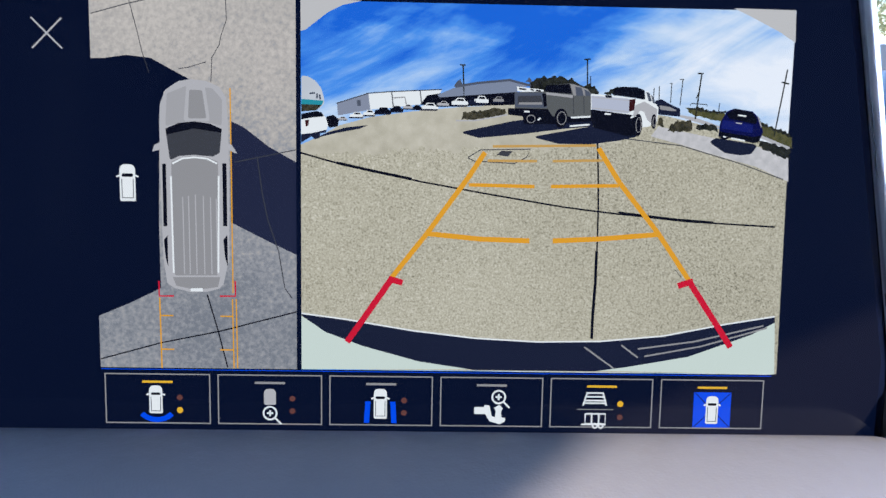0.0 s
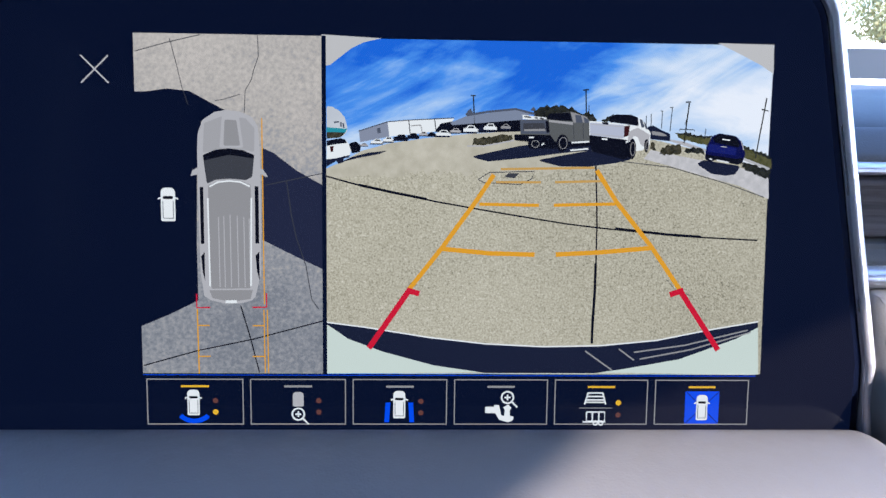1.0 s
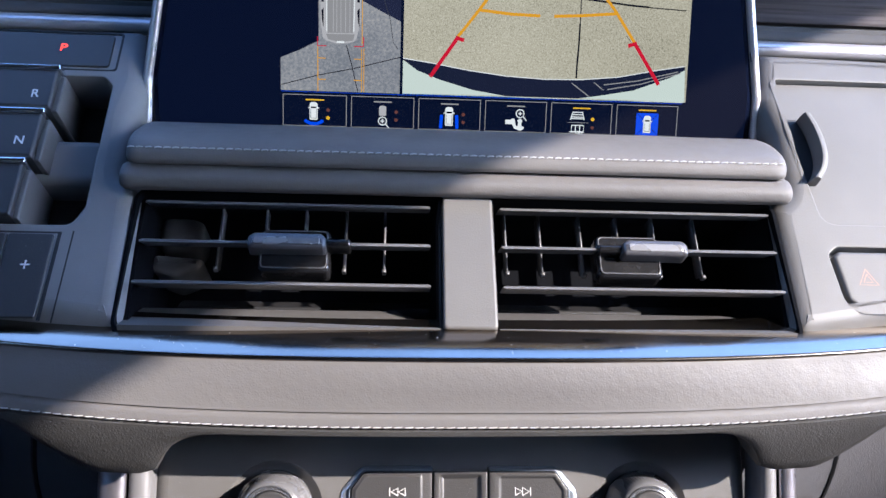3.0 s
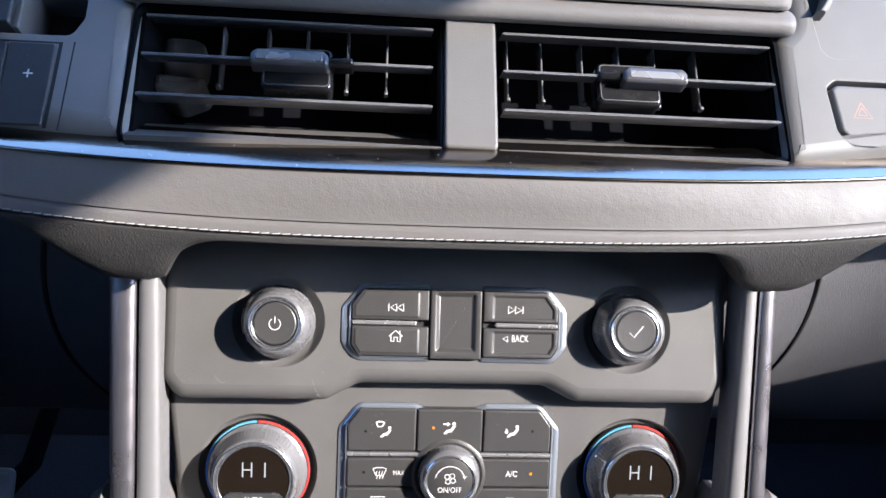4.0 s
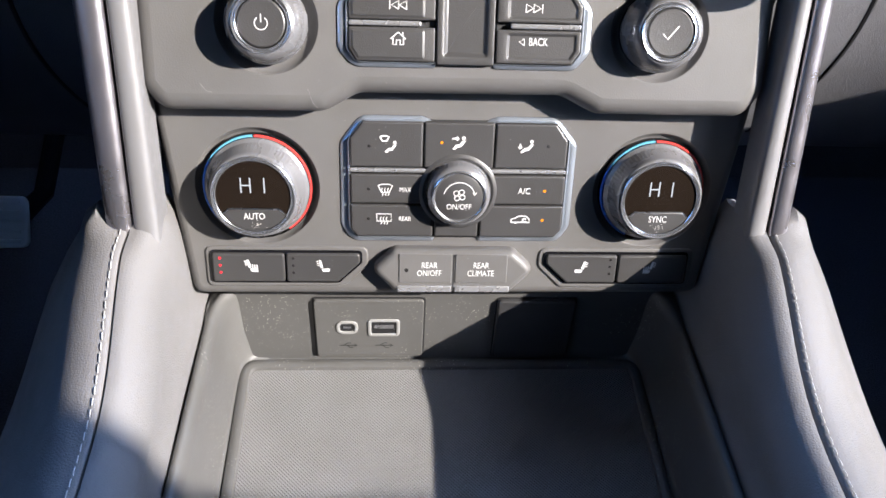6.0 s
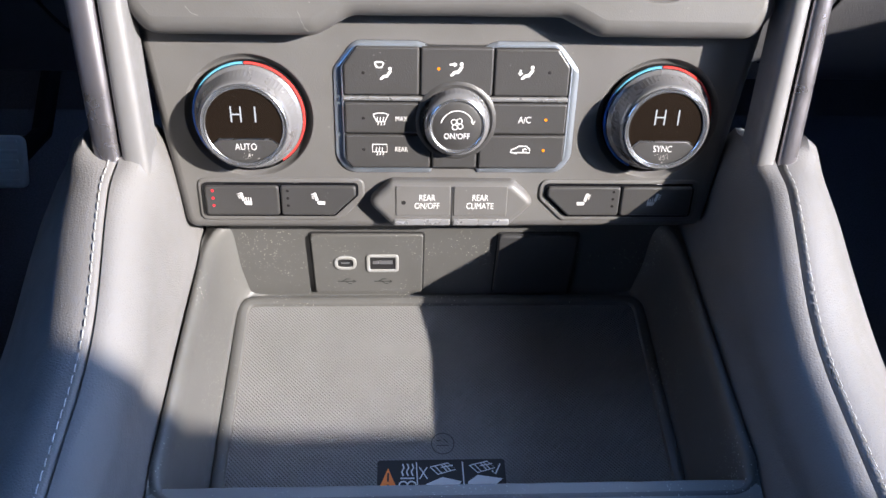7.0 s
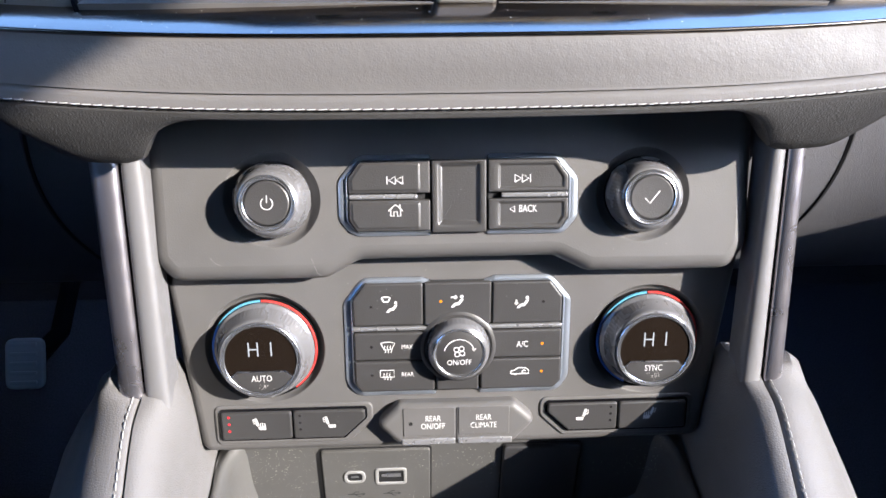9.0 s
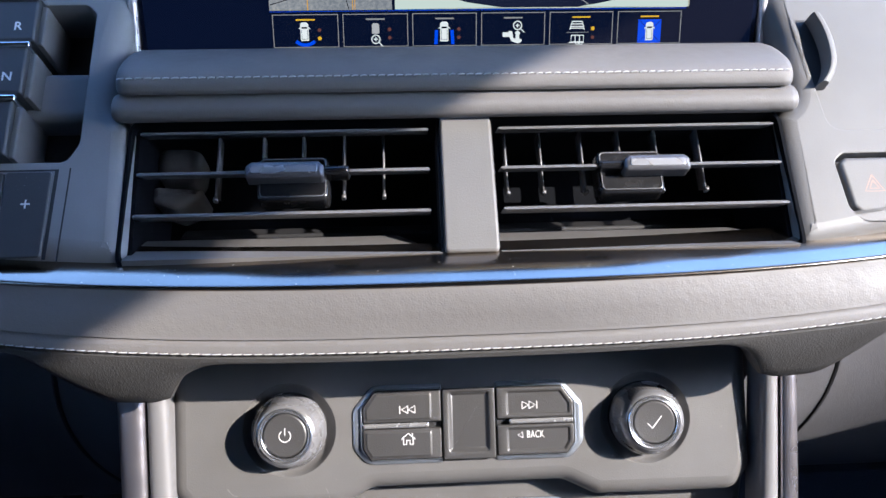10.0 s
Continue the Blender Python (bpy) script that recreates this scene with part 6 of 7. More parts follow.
amber_glow = glow("amber_glow", (1.0, 0.30, 0.015), 0.42)
lamp_dark = mat("lamp_dark", (0.022, 0.021, 0.021), 0.25)
seat_body = [arc(1.9, 2.6, 0.5, 0, 360, 10), [(1.7, 1.4), (0.5, -0.5), (-1.4, -0.9), (-2.9, -2.7)], [(2.5, 1.5), (1.3, -0.4), (-0.2, -1.5)], [(1.0, -1.3), (-1.2, -1.5), (-2.2, -2.7)]]
shield = [[(-3.4, 2.0), (-1.5, 2.7), (1.5, 2.7), (3.4, 2.0), (1.8, -1.4), (-1.8, -1.4), (-3.4, 2.0)]]
waves = [[(x, -3.0), (x + 0.4, -1.8), (x - 0.4, -0.6), (x, 0.8)] for x in (-1.4, 0, 1.4)]
window = [[(-3.4, 2.3), (3.4, 2.3), (3.4, -1.4), (-3.4, -1.4), (-3.4, 2.3)]]
key([(-49.6, 6.8), (-15.9, 6.8), (-15.9, 28.4), (-43.6, 28.4), (-49.6, 20.4)], [*[[(x * 0.6 - 2.0, y * 0.6 + 2.8) for x, y in line] for line in shield], *[[(x * 0.9 + 1.0, y * 0.9 - 1.0) for x, y in line] for line in seat_body]], (-31.6, 17.4), 0.7, (-40.7, 16.9))
key([(-15.3, 6.8), (17.2, 6.8), (17.2, 28.4), (-15.3, 28.4)], [*seat_body, [(-3.4, 2.4), (-0.6, 2.4)], [(-1.4, 3.2), (-0.4, 2.4), (-1.4, 1.6)]], (1.0, 18.6), 0.75, (-7.2, 19.0), True)
key([(17.8, 6.8), (51.8, 6.8), (51.8, 20.4), (46.0, 28.2), (17.8, 28.2)], [*seat_body, [(-3.4, 1.6), (-3.4, -0.6)], [(-4.2, 0.2), (-3.4, -0.8), (-2.6, 0.2)]], (32.8, 17.4), 0.75, (42.6, 17.8))
key([(-49.6, -11.3), (-13.0, -11.3), (-13.0, 3.2), (-49.6, 3.2)], [*shield, *waves], (-33.2, -4.2), 0.42, (-41.1, -4.0), False, ("MAX", 3.3, -23.8, -4.3))
key([(-49.6, -24.5), (-46.5, -28.2), (-10.4, -28.2), (-10.4, -12.0), (-49.6, -12.0)], [*window, *waves], (-33.8, -18.8), 0.42, (-41.2, -19.0), False, ("REAR", 3.2, -23.8, -19.0))
key([(15.5, -11.3), (52.2, -11.3), (52.2, 3.2), (15.5, 3.2)], (), (0, 0), 0.4, (42.7, -4.2), True, ("A/C", 4.5, 32.9, -4.4))
car_shape = [[(-4.6, -1.2), (-4.4, 0.4), (-2.6, 0.8), (-1.0, 2.0), (2.6, 2.0), (4.2, 0.6), (4.4, -1.2), (-4.6, -1.2)], arc(2.0, -0.2, 0.9, 30, 330), [(-2.8, -1.6), (-1.6, -1.6)]]
key([(12.3, -28.2), (49.0, -28.2), (52.4, -24.5), (52.4, -12.0), (12.3, -12.0)], car_shape, (32.0, -19.0), 0.55, (42.7, -19.1), True)
key([(-9.6, -28.2), (11.4, -28.2), (11.4, -12.0), (-9.6, -12.0)])
part("knob_dish", lathe(LOW, 1.2, -5.0, [(18.8, 3.8), (18.2, 4.2), (17.4, 4.6), (16.8, 4.7), (16.2, 4.3), (15.8, 2.0)], 72, cap=False), button_plastic, climate)
fan = part("fan_knob", lathe(LOW, 1.2, -5.0, squat([(15.6, 2.0), (15.7, 5.0), (15.2, 6.5), (15.0, 12.5), (14.6, 15.2), (13.8, 16.8), (12.8, 17.6)]), 144, ((2, 3), 44, 0.3)), knurl_grey, climate, "knurled fan knob")
part("metal_ring", lathe(LOW, 1.2, -5.0, squat([(12.9, 17.2), (12.8, 18.2), (12.3, 18.7), (11.8, 18.5), (11.4, 18.0), (11.2, 17.0)]), 64, cap=False), ring_metal, fan, "bright metal ring")
part("cap", lathe(LOW, 1.2, -5.0, squat([(11.3, 16.5), (11.2, 17.6), (10.5, 18.1), (0.5, 18.0)]), 48), button_plastic, fan, "dark cap")
blades = [arc(1.75 * math.cos(radians(a)), 1.75 * math.sin(radians(a)), 1.2, 0, 360, 14) for a in (55, 145, 235, 325)]
part("icon", strokes(LOW, [*[[(x, y + 1.2) for x, y in b] for b in blades], arc(0, 0, 7.4, 14, 166, 20), [(8.0, 2.8), (7.2, 1.2), (6.2, 2.6)]], 0.40, 12.25, (1.2, -5.0)), white_paint, fan)
words("letters", "ON/OFF", 3.9, LOW, 1.2, -9.6, 12.25, white_paint, fan, 0.0, 0.84)

# row of seat and rear climate keys
red_dot = glow("red_dot", (0.9, 0.04, 0.05), 0.5)
seat_icon = [[(-1.9, 3.4), (-1.2, 3.4), (-0.1, -0.4), (-0.9, -0.7), (-1.9, 3.4)], [(-1.5, 3.2), (-0.5, -0.5)], [(-0.4, -1.2), (3.2, -1.2), (3.0, -2.4), (0.0, -2.4), (-0.4, -1.2)], [(-0.1, -1.8), (3.0, -1.8)], [(-3.2, 2.7), (-2.2, 2.9)], [(-3.0, 1.7), (-2.0, 1.9)], [(-2.8, 0.7), (-1.8, 0.9)]]
heat_icon = seat_icon + [[(0.6, 1.2), (0.8, -3.0)], [(1.7, 1.0), (1.9, -3.0)], [(2.8, 0.8), (3.0, -3.0)]]


def seat_keys(flip):
    s = -1 if flip else 1
    m = (lambda o: mirror(o, 1.4)) if flip else (lambda o: o)
    bezel = rounded(m([(-120.6, -57.0), (-53.6, -57.0), (-41.6, -45.4), (-41.6, -35.2), (-120.6, -35.2)]), [4, 9, 5, 4, 4], 6)
    part("key_bezel", plate(LOW, bezel, -1.0, 0.9, 0.9), plastic, climate, "raised rim round the seat keys", 60)
    base = rounded(m([(-118.2, -54.5), (-55.8, -54.5), (-44.4, -43.5), (-44.4, -37.0), (-118.2, -37.0)]), 2.4, 4)
    part("key_surround", plate(LOW, base, 0.5, 1.65, 0.3), gloss_black, climate)
    one = m([(-117.0, -53.4), (-82.2, -53.4), (-82.2, -38.2), (-117.0, -38.2)])
    two = m([(-81.4, -53.4), (-56.4, -53.4), (-45.6, -43.0), (-45.6, -38.2), (-81.4, -38.2)])
    for o, icon, c, dots, lit in ((one, heat_icon, -98.4, -113.2, not flip), (two, seat_icon, -63.6, -78.0, False)):
        b = part("seat_key", plate(LOW, rounded(o, 1.6, 4), 1.0, 3.0, 0.9), button_plastic, climate)
        cu = 1.4 - c if flip else c
        ic = [[(-x, y) for x, y in line] for line in icon] if flip else icon
        # the right heat icon is dimmed in colour for the shade on its key
        part("icon", strokes(LOW, ic, 0.5, 3.06, (cu, -45.0)), shaded_white_paint if flip and icon is heat_icon else white_paint, b)
        if not (flip and icon is heat_icon):
            for k in range(3):
                du = 1.4 - dots if flip else dots
                part("lamp", lathe(LOW, du, -40.6 - 3.8 * k, [(0.8, 2.9), (0.65, 3.15), (0.2, 3.2)], 10), red_dot if lit else lamp_dark, b)


seat_keys(False)
seat_keys(True)
hexa = [(-40.4, -45.0), (-29.0, -34.4), (29.6, -34.6), (41.0, -45.0), (28.8, -57.6), (-28.4, -57.6)]
rear = part("rear_climate_keys", plate(LOW, rounded(hexa, 5.0, 5), -0.5, 7.0, 3.6), plastic, climate, "pair of raised grey keys")
part("split_line", stroke(LOW, [(0.3, -36.4), (0.3, -55.6)], 0.7, 7.06), black, rear)
part("key_pad", plate(LOW, rounded(box2(-26.5, -51.6, -0.5, -36.0), 1, 3), 6.8, 7.4, 0.4), plastic, rear)
part("key_pad", plate(LOW, rounded(box2(1.1, -51.6, 26.8, -36.0), 1, 3), 6.8, 7.4, 0.4), plastic, rear)
for a, b in ((-27.4, -0.3), (0.9, 28.4)):
    part("chrome_bar", plate(LOW, rounded(box2(a, -56.8, b, -53.2), 0.6, 2), 3.5, 7.5, 0.8), bar_metal, rear)
for text, u in (("REAR\nON/OFF", -11.6), ("REAR\nCLIMATE", 13.8)):
    words("letters", text, 4.5, LOW, u, -44.2, 7.46, white_paint, rear, 0.0, 0.74)
part("lamp", lathe(LOW, -22.8, -44.6, [(1.1, 7.0), (1.0, 7.6), (0.5, 7.5), (0.2, 7.42)], 12), lamp_dark, rear)

# ---- bars between dashboard and console ----
for s in (-1, 1):
    bar = thing("support_bar", (s * 0.145, 0.10, 1.05), "upright polished metal bar beside the control panel", "support bar", "console support bars")
    BAR = Frame((0, 0.110, 1.050), 23)
    shell, strip = ((-159.8, -146.2), (-157.6, -146.0)), ((-145.5, -136.6), (-145.3, -134.0))
    if s > 0:
        shell, strip = ((148.1, 156.4), (147.4, 157.0)), ((139.6, 147.2), (135.6, 146.4))
    part("metal_shell", half_round(BAR, *shell, 66, -82, 7.0 if s < 0 else 5.0, skew=0.85 if s < 0 else 1.15), dark_chrome, bar, "polished dark chrome", 60)
    part("inner_strip", half_round(BAR, *strip, 66, -82, 4.5 if s < 0 else 6.0), satin_grey, bar, "", 60)
    part("dark_gap", tube([BAR.at((shell[0][1] + strip[0][0]) / 2 if s < 0 else (shell[0][0] + strip[0][1]) / 2, 64, -2.4), BAR.at((shell[1][1] + strip[1][0]) / 2 if s < 0 else (shell[1][0] + strip[1][1]) / 2, -80, -2.4)], 0.0009, 8), black, bar)

# ---- centre console ----
console = thing("centre_console", (0, 0.0, 0.88), "grey leather centre console with open charging bin", "centre console")
for s in (-1, 1):
    bm = bmesh.new()
    loops, seam = [], []
    ys = [0.118 - 0.40 * k / 120 for k in range(121)]
    for y in ys:
        crest = 0.9785 + 0.026 * ease(-0.02, 0.11, y)
        lean_in = 0.0045 * ease(0.08, 0.0, y)
        peak = ease(0.082, 0.100, y)
        dip = 0.003 * ease(0.070, 0.088, y)
        fan = 0.075 * ease(0.09, -0.12, y)
        crest -= 0.009 * ease(0.096, 0.116, y)
        gap = 0.926 + 0.005 * ease(0.05, 0.11, y) + 0.016 * ease(0.05, -0.05, y)
        sec = [(0.1272, 0.895), (0.1273, gap), (0.1284, gap + (crest - 0.020 - gap) * 0.25), (0.1300, gap + (crest - 0.020 - gap) * 0.65), (0.1318, crest - 0.020), (0.1342, crest - 0.0105 + 0.003 * peak), (0.1376, crest - 0.0045 + 0.004 * peak), (0.1415, crest - 0.0014 + 0.002 * peak - dip * 0.5), (0.1450, crest - 0.0002 - dip), (0.1468, crest - 0.0003 - dip),
               (0.1476, crest - 0.0022 - dip), (0.1484, crest - 0.0004 - dip), (0.1500, crest + 0.0003 - dip), (0.1560, crest - 0.0004 - dip * 0.5), (0.1625, crest - 0.0030 + 0.005 * peak), (0.1686, crest - 0.0078 + 0.005 * peak), (0.1742, crest - 0.0145), (0.1835 + fan * 0.14, crest - 0.028),
               (0.198 + fan * 0.4, crest - 0.052), (0.220 + fan * 0.8, crest - 0.10), (0.235 + fan, 0.80), (0.235 + fan, 0.66), (0.140, 0.66), (0.140, 0.85)]
        loops.append([Vector((s * (x - (lean_in if x > 0.1315 else 0)), y, z)) for x, z in sec])
        seam.append((Vector((s * (0.1504 - lean_in), y, crest + 0.0008 - dip)), Vector((0, 0, 1))))
    part("side_bolster", rings(bm, loops, True, True, True), leather_light, console, "grey leather bolster with pale stitching", 50)
    tagged(part("stitching", stitches(seam[8:110], 0.0034, 0.0013, 0.0005, 0.0002), thread, console, "pale grey thread"), kind="stuff")

# open bin: a rim that follows the leather, walls, a rounded front corner that falls to a low lip


def rim_height(v):
    side = 47 + 5 * ease(5, 62, v) + 12 * ease(5, -70, v)
    return side + (49 - side) * ease(-58, -88, v)


wall = rounded([(-126.5, 77), (-126.5, -89), (126.5, -89), (126.5, 77)], [40, 15, 15, 40], 10)
bm = bmesh.new()
rows = []
for d, h in ((-30, -14), (-12, -3), (-3, 0.2), (0, 0), (1.3, 1.3), (3.0, 1.2), (4.6, -0.6), (5.8, -3.5), (6.6, -8)):
    row = []
    for (u, v), (a, b) in zip(shrink(wall, d, False), wall):
        if d < 0:
            u = max(-126.5, min(126.5, u))
        row.append(TRAY.at(u, v, rim_height(b) + h if d >= 0 else rim_height(b) + (h if abs(u) > 126 else max(h * 0.2, -2))))
    rows.append(row)
for d, f in ((8.2, 0.45), (10.4, 0.10)):
    rows.append([TRAY.at(u, v, 4 + (rim_height(b) - 12) * f) for (u, v), (a, b) in zip(shrink(wall, d, False), wall)])
for d, h in ((11.4, 2.6), (13.5, 0.6), (17, 0), (20, -4)):
    rows.append([TRAY.at(u, v, h) for u, v in shrink(wall, d, False)])
part("bin_wall", rings(bm, rows), bin_plastic, console, "", 60)
part("bin_floor", plate(TRAY, shrink(wall, 5), -6, -0.4, 0.5), bin_plastic, console)
edge = rounded([(-115.5, 54.5), (-113.5, -80), (113.5, -80), (115.5, 54.5)], 12, 6)
part("tray_ridge", ring_plate(TRAY, edge, shrink(edge, 6.4), -1, 3.6, 2.2), bin_plastic, console)
part("charging_mat", plate(TRAY, shrink(edge, 6.0), -1, 0.9, 0.5), rubber, console, "dark grey dimpled rubber mat")
bm = bmesh.new()
lip = smooth_line([(-79.0, 2), (-79.2, 40), (-80.6, 47.5), (-85, 50), (-120, 50), (-150, 50), (-150, -10), (-88, -8)], 3, True)
rings(bm, [[TRAY.at(u, v, h) for v, h in lip] for u in [-126 + 252 * k / 20 for k in range(21)]], True, True, True)
# base colour lifted to make up for missing sunlight; the dust is real
lip_plastic = mat("lip_plastic", (0.15, 0.148, 0.142), 0.6)
dusty(lip_plastic, (0.15, 0.148, 0.142), (0.45, 0.44, 0.41), 0.8, 0.48, 600.0, 1.7)
bump(lip_plastic, noise_tex(lip_plastic, 1500.0, 2.0), 0.3, 0.0003)
part("front_lip", bm, lip_plastic, console, "worn grey front lip", 50)
part("rear_deck", plate(TRAY, rounded(box2(-150, -330, 150, -118), 8), 20, 81, 8), plastic, console)

# back wall of the bin
back = thing("bin_back_panel", BACK.at(0, -16, 0), "dusty grey back panel of the console bin", "console panel")
part("panel", plate(BACK, box2(-126, -17, 126, 48), -8, 0, 0.5), bin_plastic, back)
part("panel_gap", ring_plate(BACK, rounded(box2(-73.2, -13.6, -11.2, 32.5), 2.4, 4), rounded(box2(-72.0, -12.4, -12.4, 31.3), 2.0, 4), 0, 0.5, 0.1), black, back)
part("panel_gap", ring_plate(BACK, rounded(box2(27.6, -14.9, 72.9, 32.4), 3, 4), rounded(box2(28.7, -13.8, 71.8, 31.3), 2.5, 4), 0, 0.5, 0.1), black, back)
usb = thing("usb_port_plate", BACK.at(-42, 9, 0), "grey plate with two white-framed charging ports", "usb port")
part("plate", plate(BACK, rounded(box2(-72.2, -12.6, -12.2, 31.5), 2.0, 3), 0.3, 2.2, 0.6), bin_plastic, usb)
port_white = mat("port_white", (0.23, 0.23, 0.225), 0.4)
for u0, v0, u1, v1, r in ((-60.6, 6.3, -48.4, 16.2, 4.6), (-43.0, 4.5, -25.3, 17.6, 2.6)):
    o = rounded(box2(u0, v0, u1, v1), r, 6)
    f = part("port_frame", ring_plate(BACK, o, shrink(o, 1.9), 2, 2.9, 0.4), port_white, usb, "white port frame")
    part("port_opening", flat(BACK, shrink(o, 1.8), 2.32), black, f)
    i = shrink(o, 3.3)
    us, vs = [p[0] for p in i], [p[1] for p in i]
    part("contact_tongue", plate(BACK, box2(min(us) + 0.6, (min(vs) + max(vs)) / 2 - 0.5, max(us) - 0.6, (min(vs) + max(vs)) / 2 + (0.7 if r > 4 else 2.2)), 2.3, 2.6, 0.1), satin, f)
trident = [[(-4, 0), (4, 0)], [(3, 0.8), (4.3, 0), (3, -0.8)], [(-2, 0), (0, 1.6), (1.6, 1.6)], [(-0.5, 0), (1, -1.5), (2.4, -1.5)]]
for u in (-54.5, -34.2):
    part("icon", strokes(BACK, trident, 0.6, 2.26, (u, -3.3), 1.2), black, usb)
tagged(part("blank_plate", plate(BACK, rounded(box2(28.5, -14, 72, 31.5), 2.5, 4), 0.3, 3.0, 1.0), plastic_dark), "blank dark plate in the bin's back panel", "blank plate")

# warning sticker on the mat
sticker = thing("warning_label", TRAY.at(-4, -58, 1), "black warning sticker with orange triangle on charging mat", "label")
part("sheet", plate(TRAY, rounded(box2(-35.5, -68.0, 26.5, -46.2), 1.5, 3), 0.95, 1.15, 0.05), black, sticker)
orange = mat("orange", (0.75, 0.19, 0.03), 0.5)
part("triangle", flat(TRAY, [(-36.0 + 1.2, -61.2), (-25.8, -61.2), (-30.3, -50.2)], 1.2), orange, sticker)
part("mark", strokes(TRAY, [[(0, 0.8), (0, -3.6)], [(0, -5.0), (0, -6.0)]], 0.9, 1.24, (-30.3, -53.6)), black, sticker)
heat = [[(x, 0), (x + 0.7, -2), (x - 0.4, -4), (x + 0.3, -6.2)] for x in (-2.3, 0, 2.3)]
part("heat_sign", strokes(TRAY, [*heat, [(-3.4, -7.4), (3.4, -7.4)], arc(-2, -11, 2.0, 0, 180), arc(2, -11, 2.0, 0, 180)], 0.7, 1.2, (-21.0, -48.2)), white_paint, sticker)
for line in ([(-16.6, -47.4), (-16.0, -66)], [(5.8, -47.4), (6.2, -66)]):
    part("rule", strokes(TRAY, [line], 0.6, 1.2), white_paint, sticker)
part("cross", strokes(TRAY, [[(-15.2, -50), (-11.4, -56.0)], [(-11.4, -50), (-15.2, -56.0)]], 0.6, 1.2), white_paint, sticker)
phone = [[(-6, 0.8), (2.6, 2.8), (6.4, -0.6), (-2.2, -3.0), (-6, 0.8)], [(-3.6, 1.2), (-0.4, -2.4)], [(-0.6, 2), (2.4, -1.7)], [(0.8, 2.4), (4.0, -1.2)], [(-0.8, 0.5), (5.2, 1.6)]]
for u, v in ((-4.0, -50.8), (15.2, -50.2)):
    part("phone_sign", strokes(TRAY, phone, 0.5, 1.2, (u, v)), white_paint, sticker)
part("tick", strokes(TRAY, [[(-2, -0.5), (-0.4, -2.2), (2.2, 3.0)]], 0.7, 1.22, (22.0, -51.8)), white_paint, sticker)
part("car_sign", flat(TRAY, [(-12, -58.6), (-4, -55.2), (5, -57.6), (3, -60), (-12, -60.5)], 1.18), white_paint, sticker)
part("car_sign", flat(TRAY, [(8, -57.8), (13, -54.4), (25, -56.4), (22, -59), (8, -59.5)], 1.18), white_paint, sticker)
part("pad_mark", strokes(TRAY, [arc(0, 0, 5.6, 0, 360, 30), [(-3, -1), (3, -1)], [(-3, 1.6), (-1, 1.6)], [(0.4, 2.6), (2.4, 0.4)]], 0.5, 0.96, (-3.4, -37.5)), plastic_dark, console)
# ---- footwells ----
knee = thing("knee_panels", (0, 0.3, 1.0), "dark grained panels below the dashboard", "trim panel")
for s in (-1, 1):
    bm = bmesh.new()
    loops = []
    sec = smooth_line([(0.150, 1.150), (0.142, 1.120), (0.146, 1.085), (0.165, 1.030), (0.200, 0.965), (0.250, 0.900), (0.30, 0.86), (0.34, 0.90), (0.34, 1.10), (0.25, 1.16)], 4, True)
    for k in range(15):
        x = 0.152 + 0.60 * k / 14
        sweep = -0.03 * ease(0.15, 0.25, x)
        loops.append([Vector((s * x, y - sweep + 0.02, z)) for y, z in sec])
    part("knee_panel", rings(bm, loops, True, True, True), leather_dark, knee, "", 45)
    gap = []
    for k in range(17):
        z = 1.115 - 0.185 * k / 16
        x = 0.200 + 0.027 * math.sin(math.pi * min(1.0, k / 21))
        front = sorted((p[1], p[0]) for p in sec[2:22])
        y = np.interp(z, [p[0] for p in front], [p[1] for p in front])
        gap.append(Vector((s * x, y + 0.0197 + 0.03 * ease(0.15, 0.25, x), z)))
    part("panel_gap", tube(gap, 0.0021, 8), black, knee)
tagged(part("stack_core", plate(ROOM, box2(-136, 185, 136, 400), 860, 1155, 2), black), "black core behind the control panels", "dashboard core", kind="structure")
part("footwell_carpet", plate(ROOM, box2(-780, -1200, 780, 900), 560, 600, 5), carpet, tagged(new("floor"), "dark carpeted car floor", "floor", kind="structure"))
tagged(part("firewall", plate(ROOM, box2(-780, 620, 780, 660), 590, 1320, 5), carpet), "dark carpeted front wall of the footwell", "wall", kind="structure")
pedal = thing("foot_pedal", (-0.36, 0.36, 0.72), "grey rubber brake pedal, brightened in colour for the dark footwell", "pedal")
# pale base colour stands in for light that doesn't reach the footwell
pedal_rubber = mat("pedal_rubber", (0.55, 0.55, 0.56), 0.7)
bump(pedal_rubber, noise_tex(pedal_rubber, 600.0), 0.3, 0.0005)
PED = Frame((-0.352, 0.35, 0.762), 38)
part("pad", plate(PED, rounded(box2(-34, -26, 0, 20), 8, 5), -6, 0, 2.5), pedal_rubber, pedal)
for k in range(5):
    part("rib", plate(PED, rounded(box2(-29, -21 + 8.6 * k, -5, -18 + 8.6 * k), 1, 2), -0.2, 1.6, 0.6), pedal_rubber, pedal)
part("arm", tube([PED.at(-10, 0, -6), PED.at(-10, 20, -60), PED.at(-10, 260, -190)], 0.009, 10), duct_black, pedal)

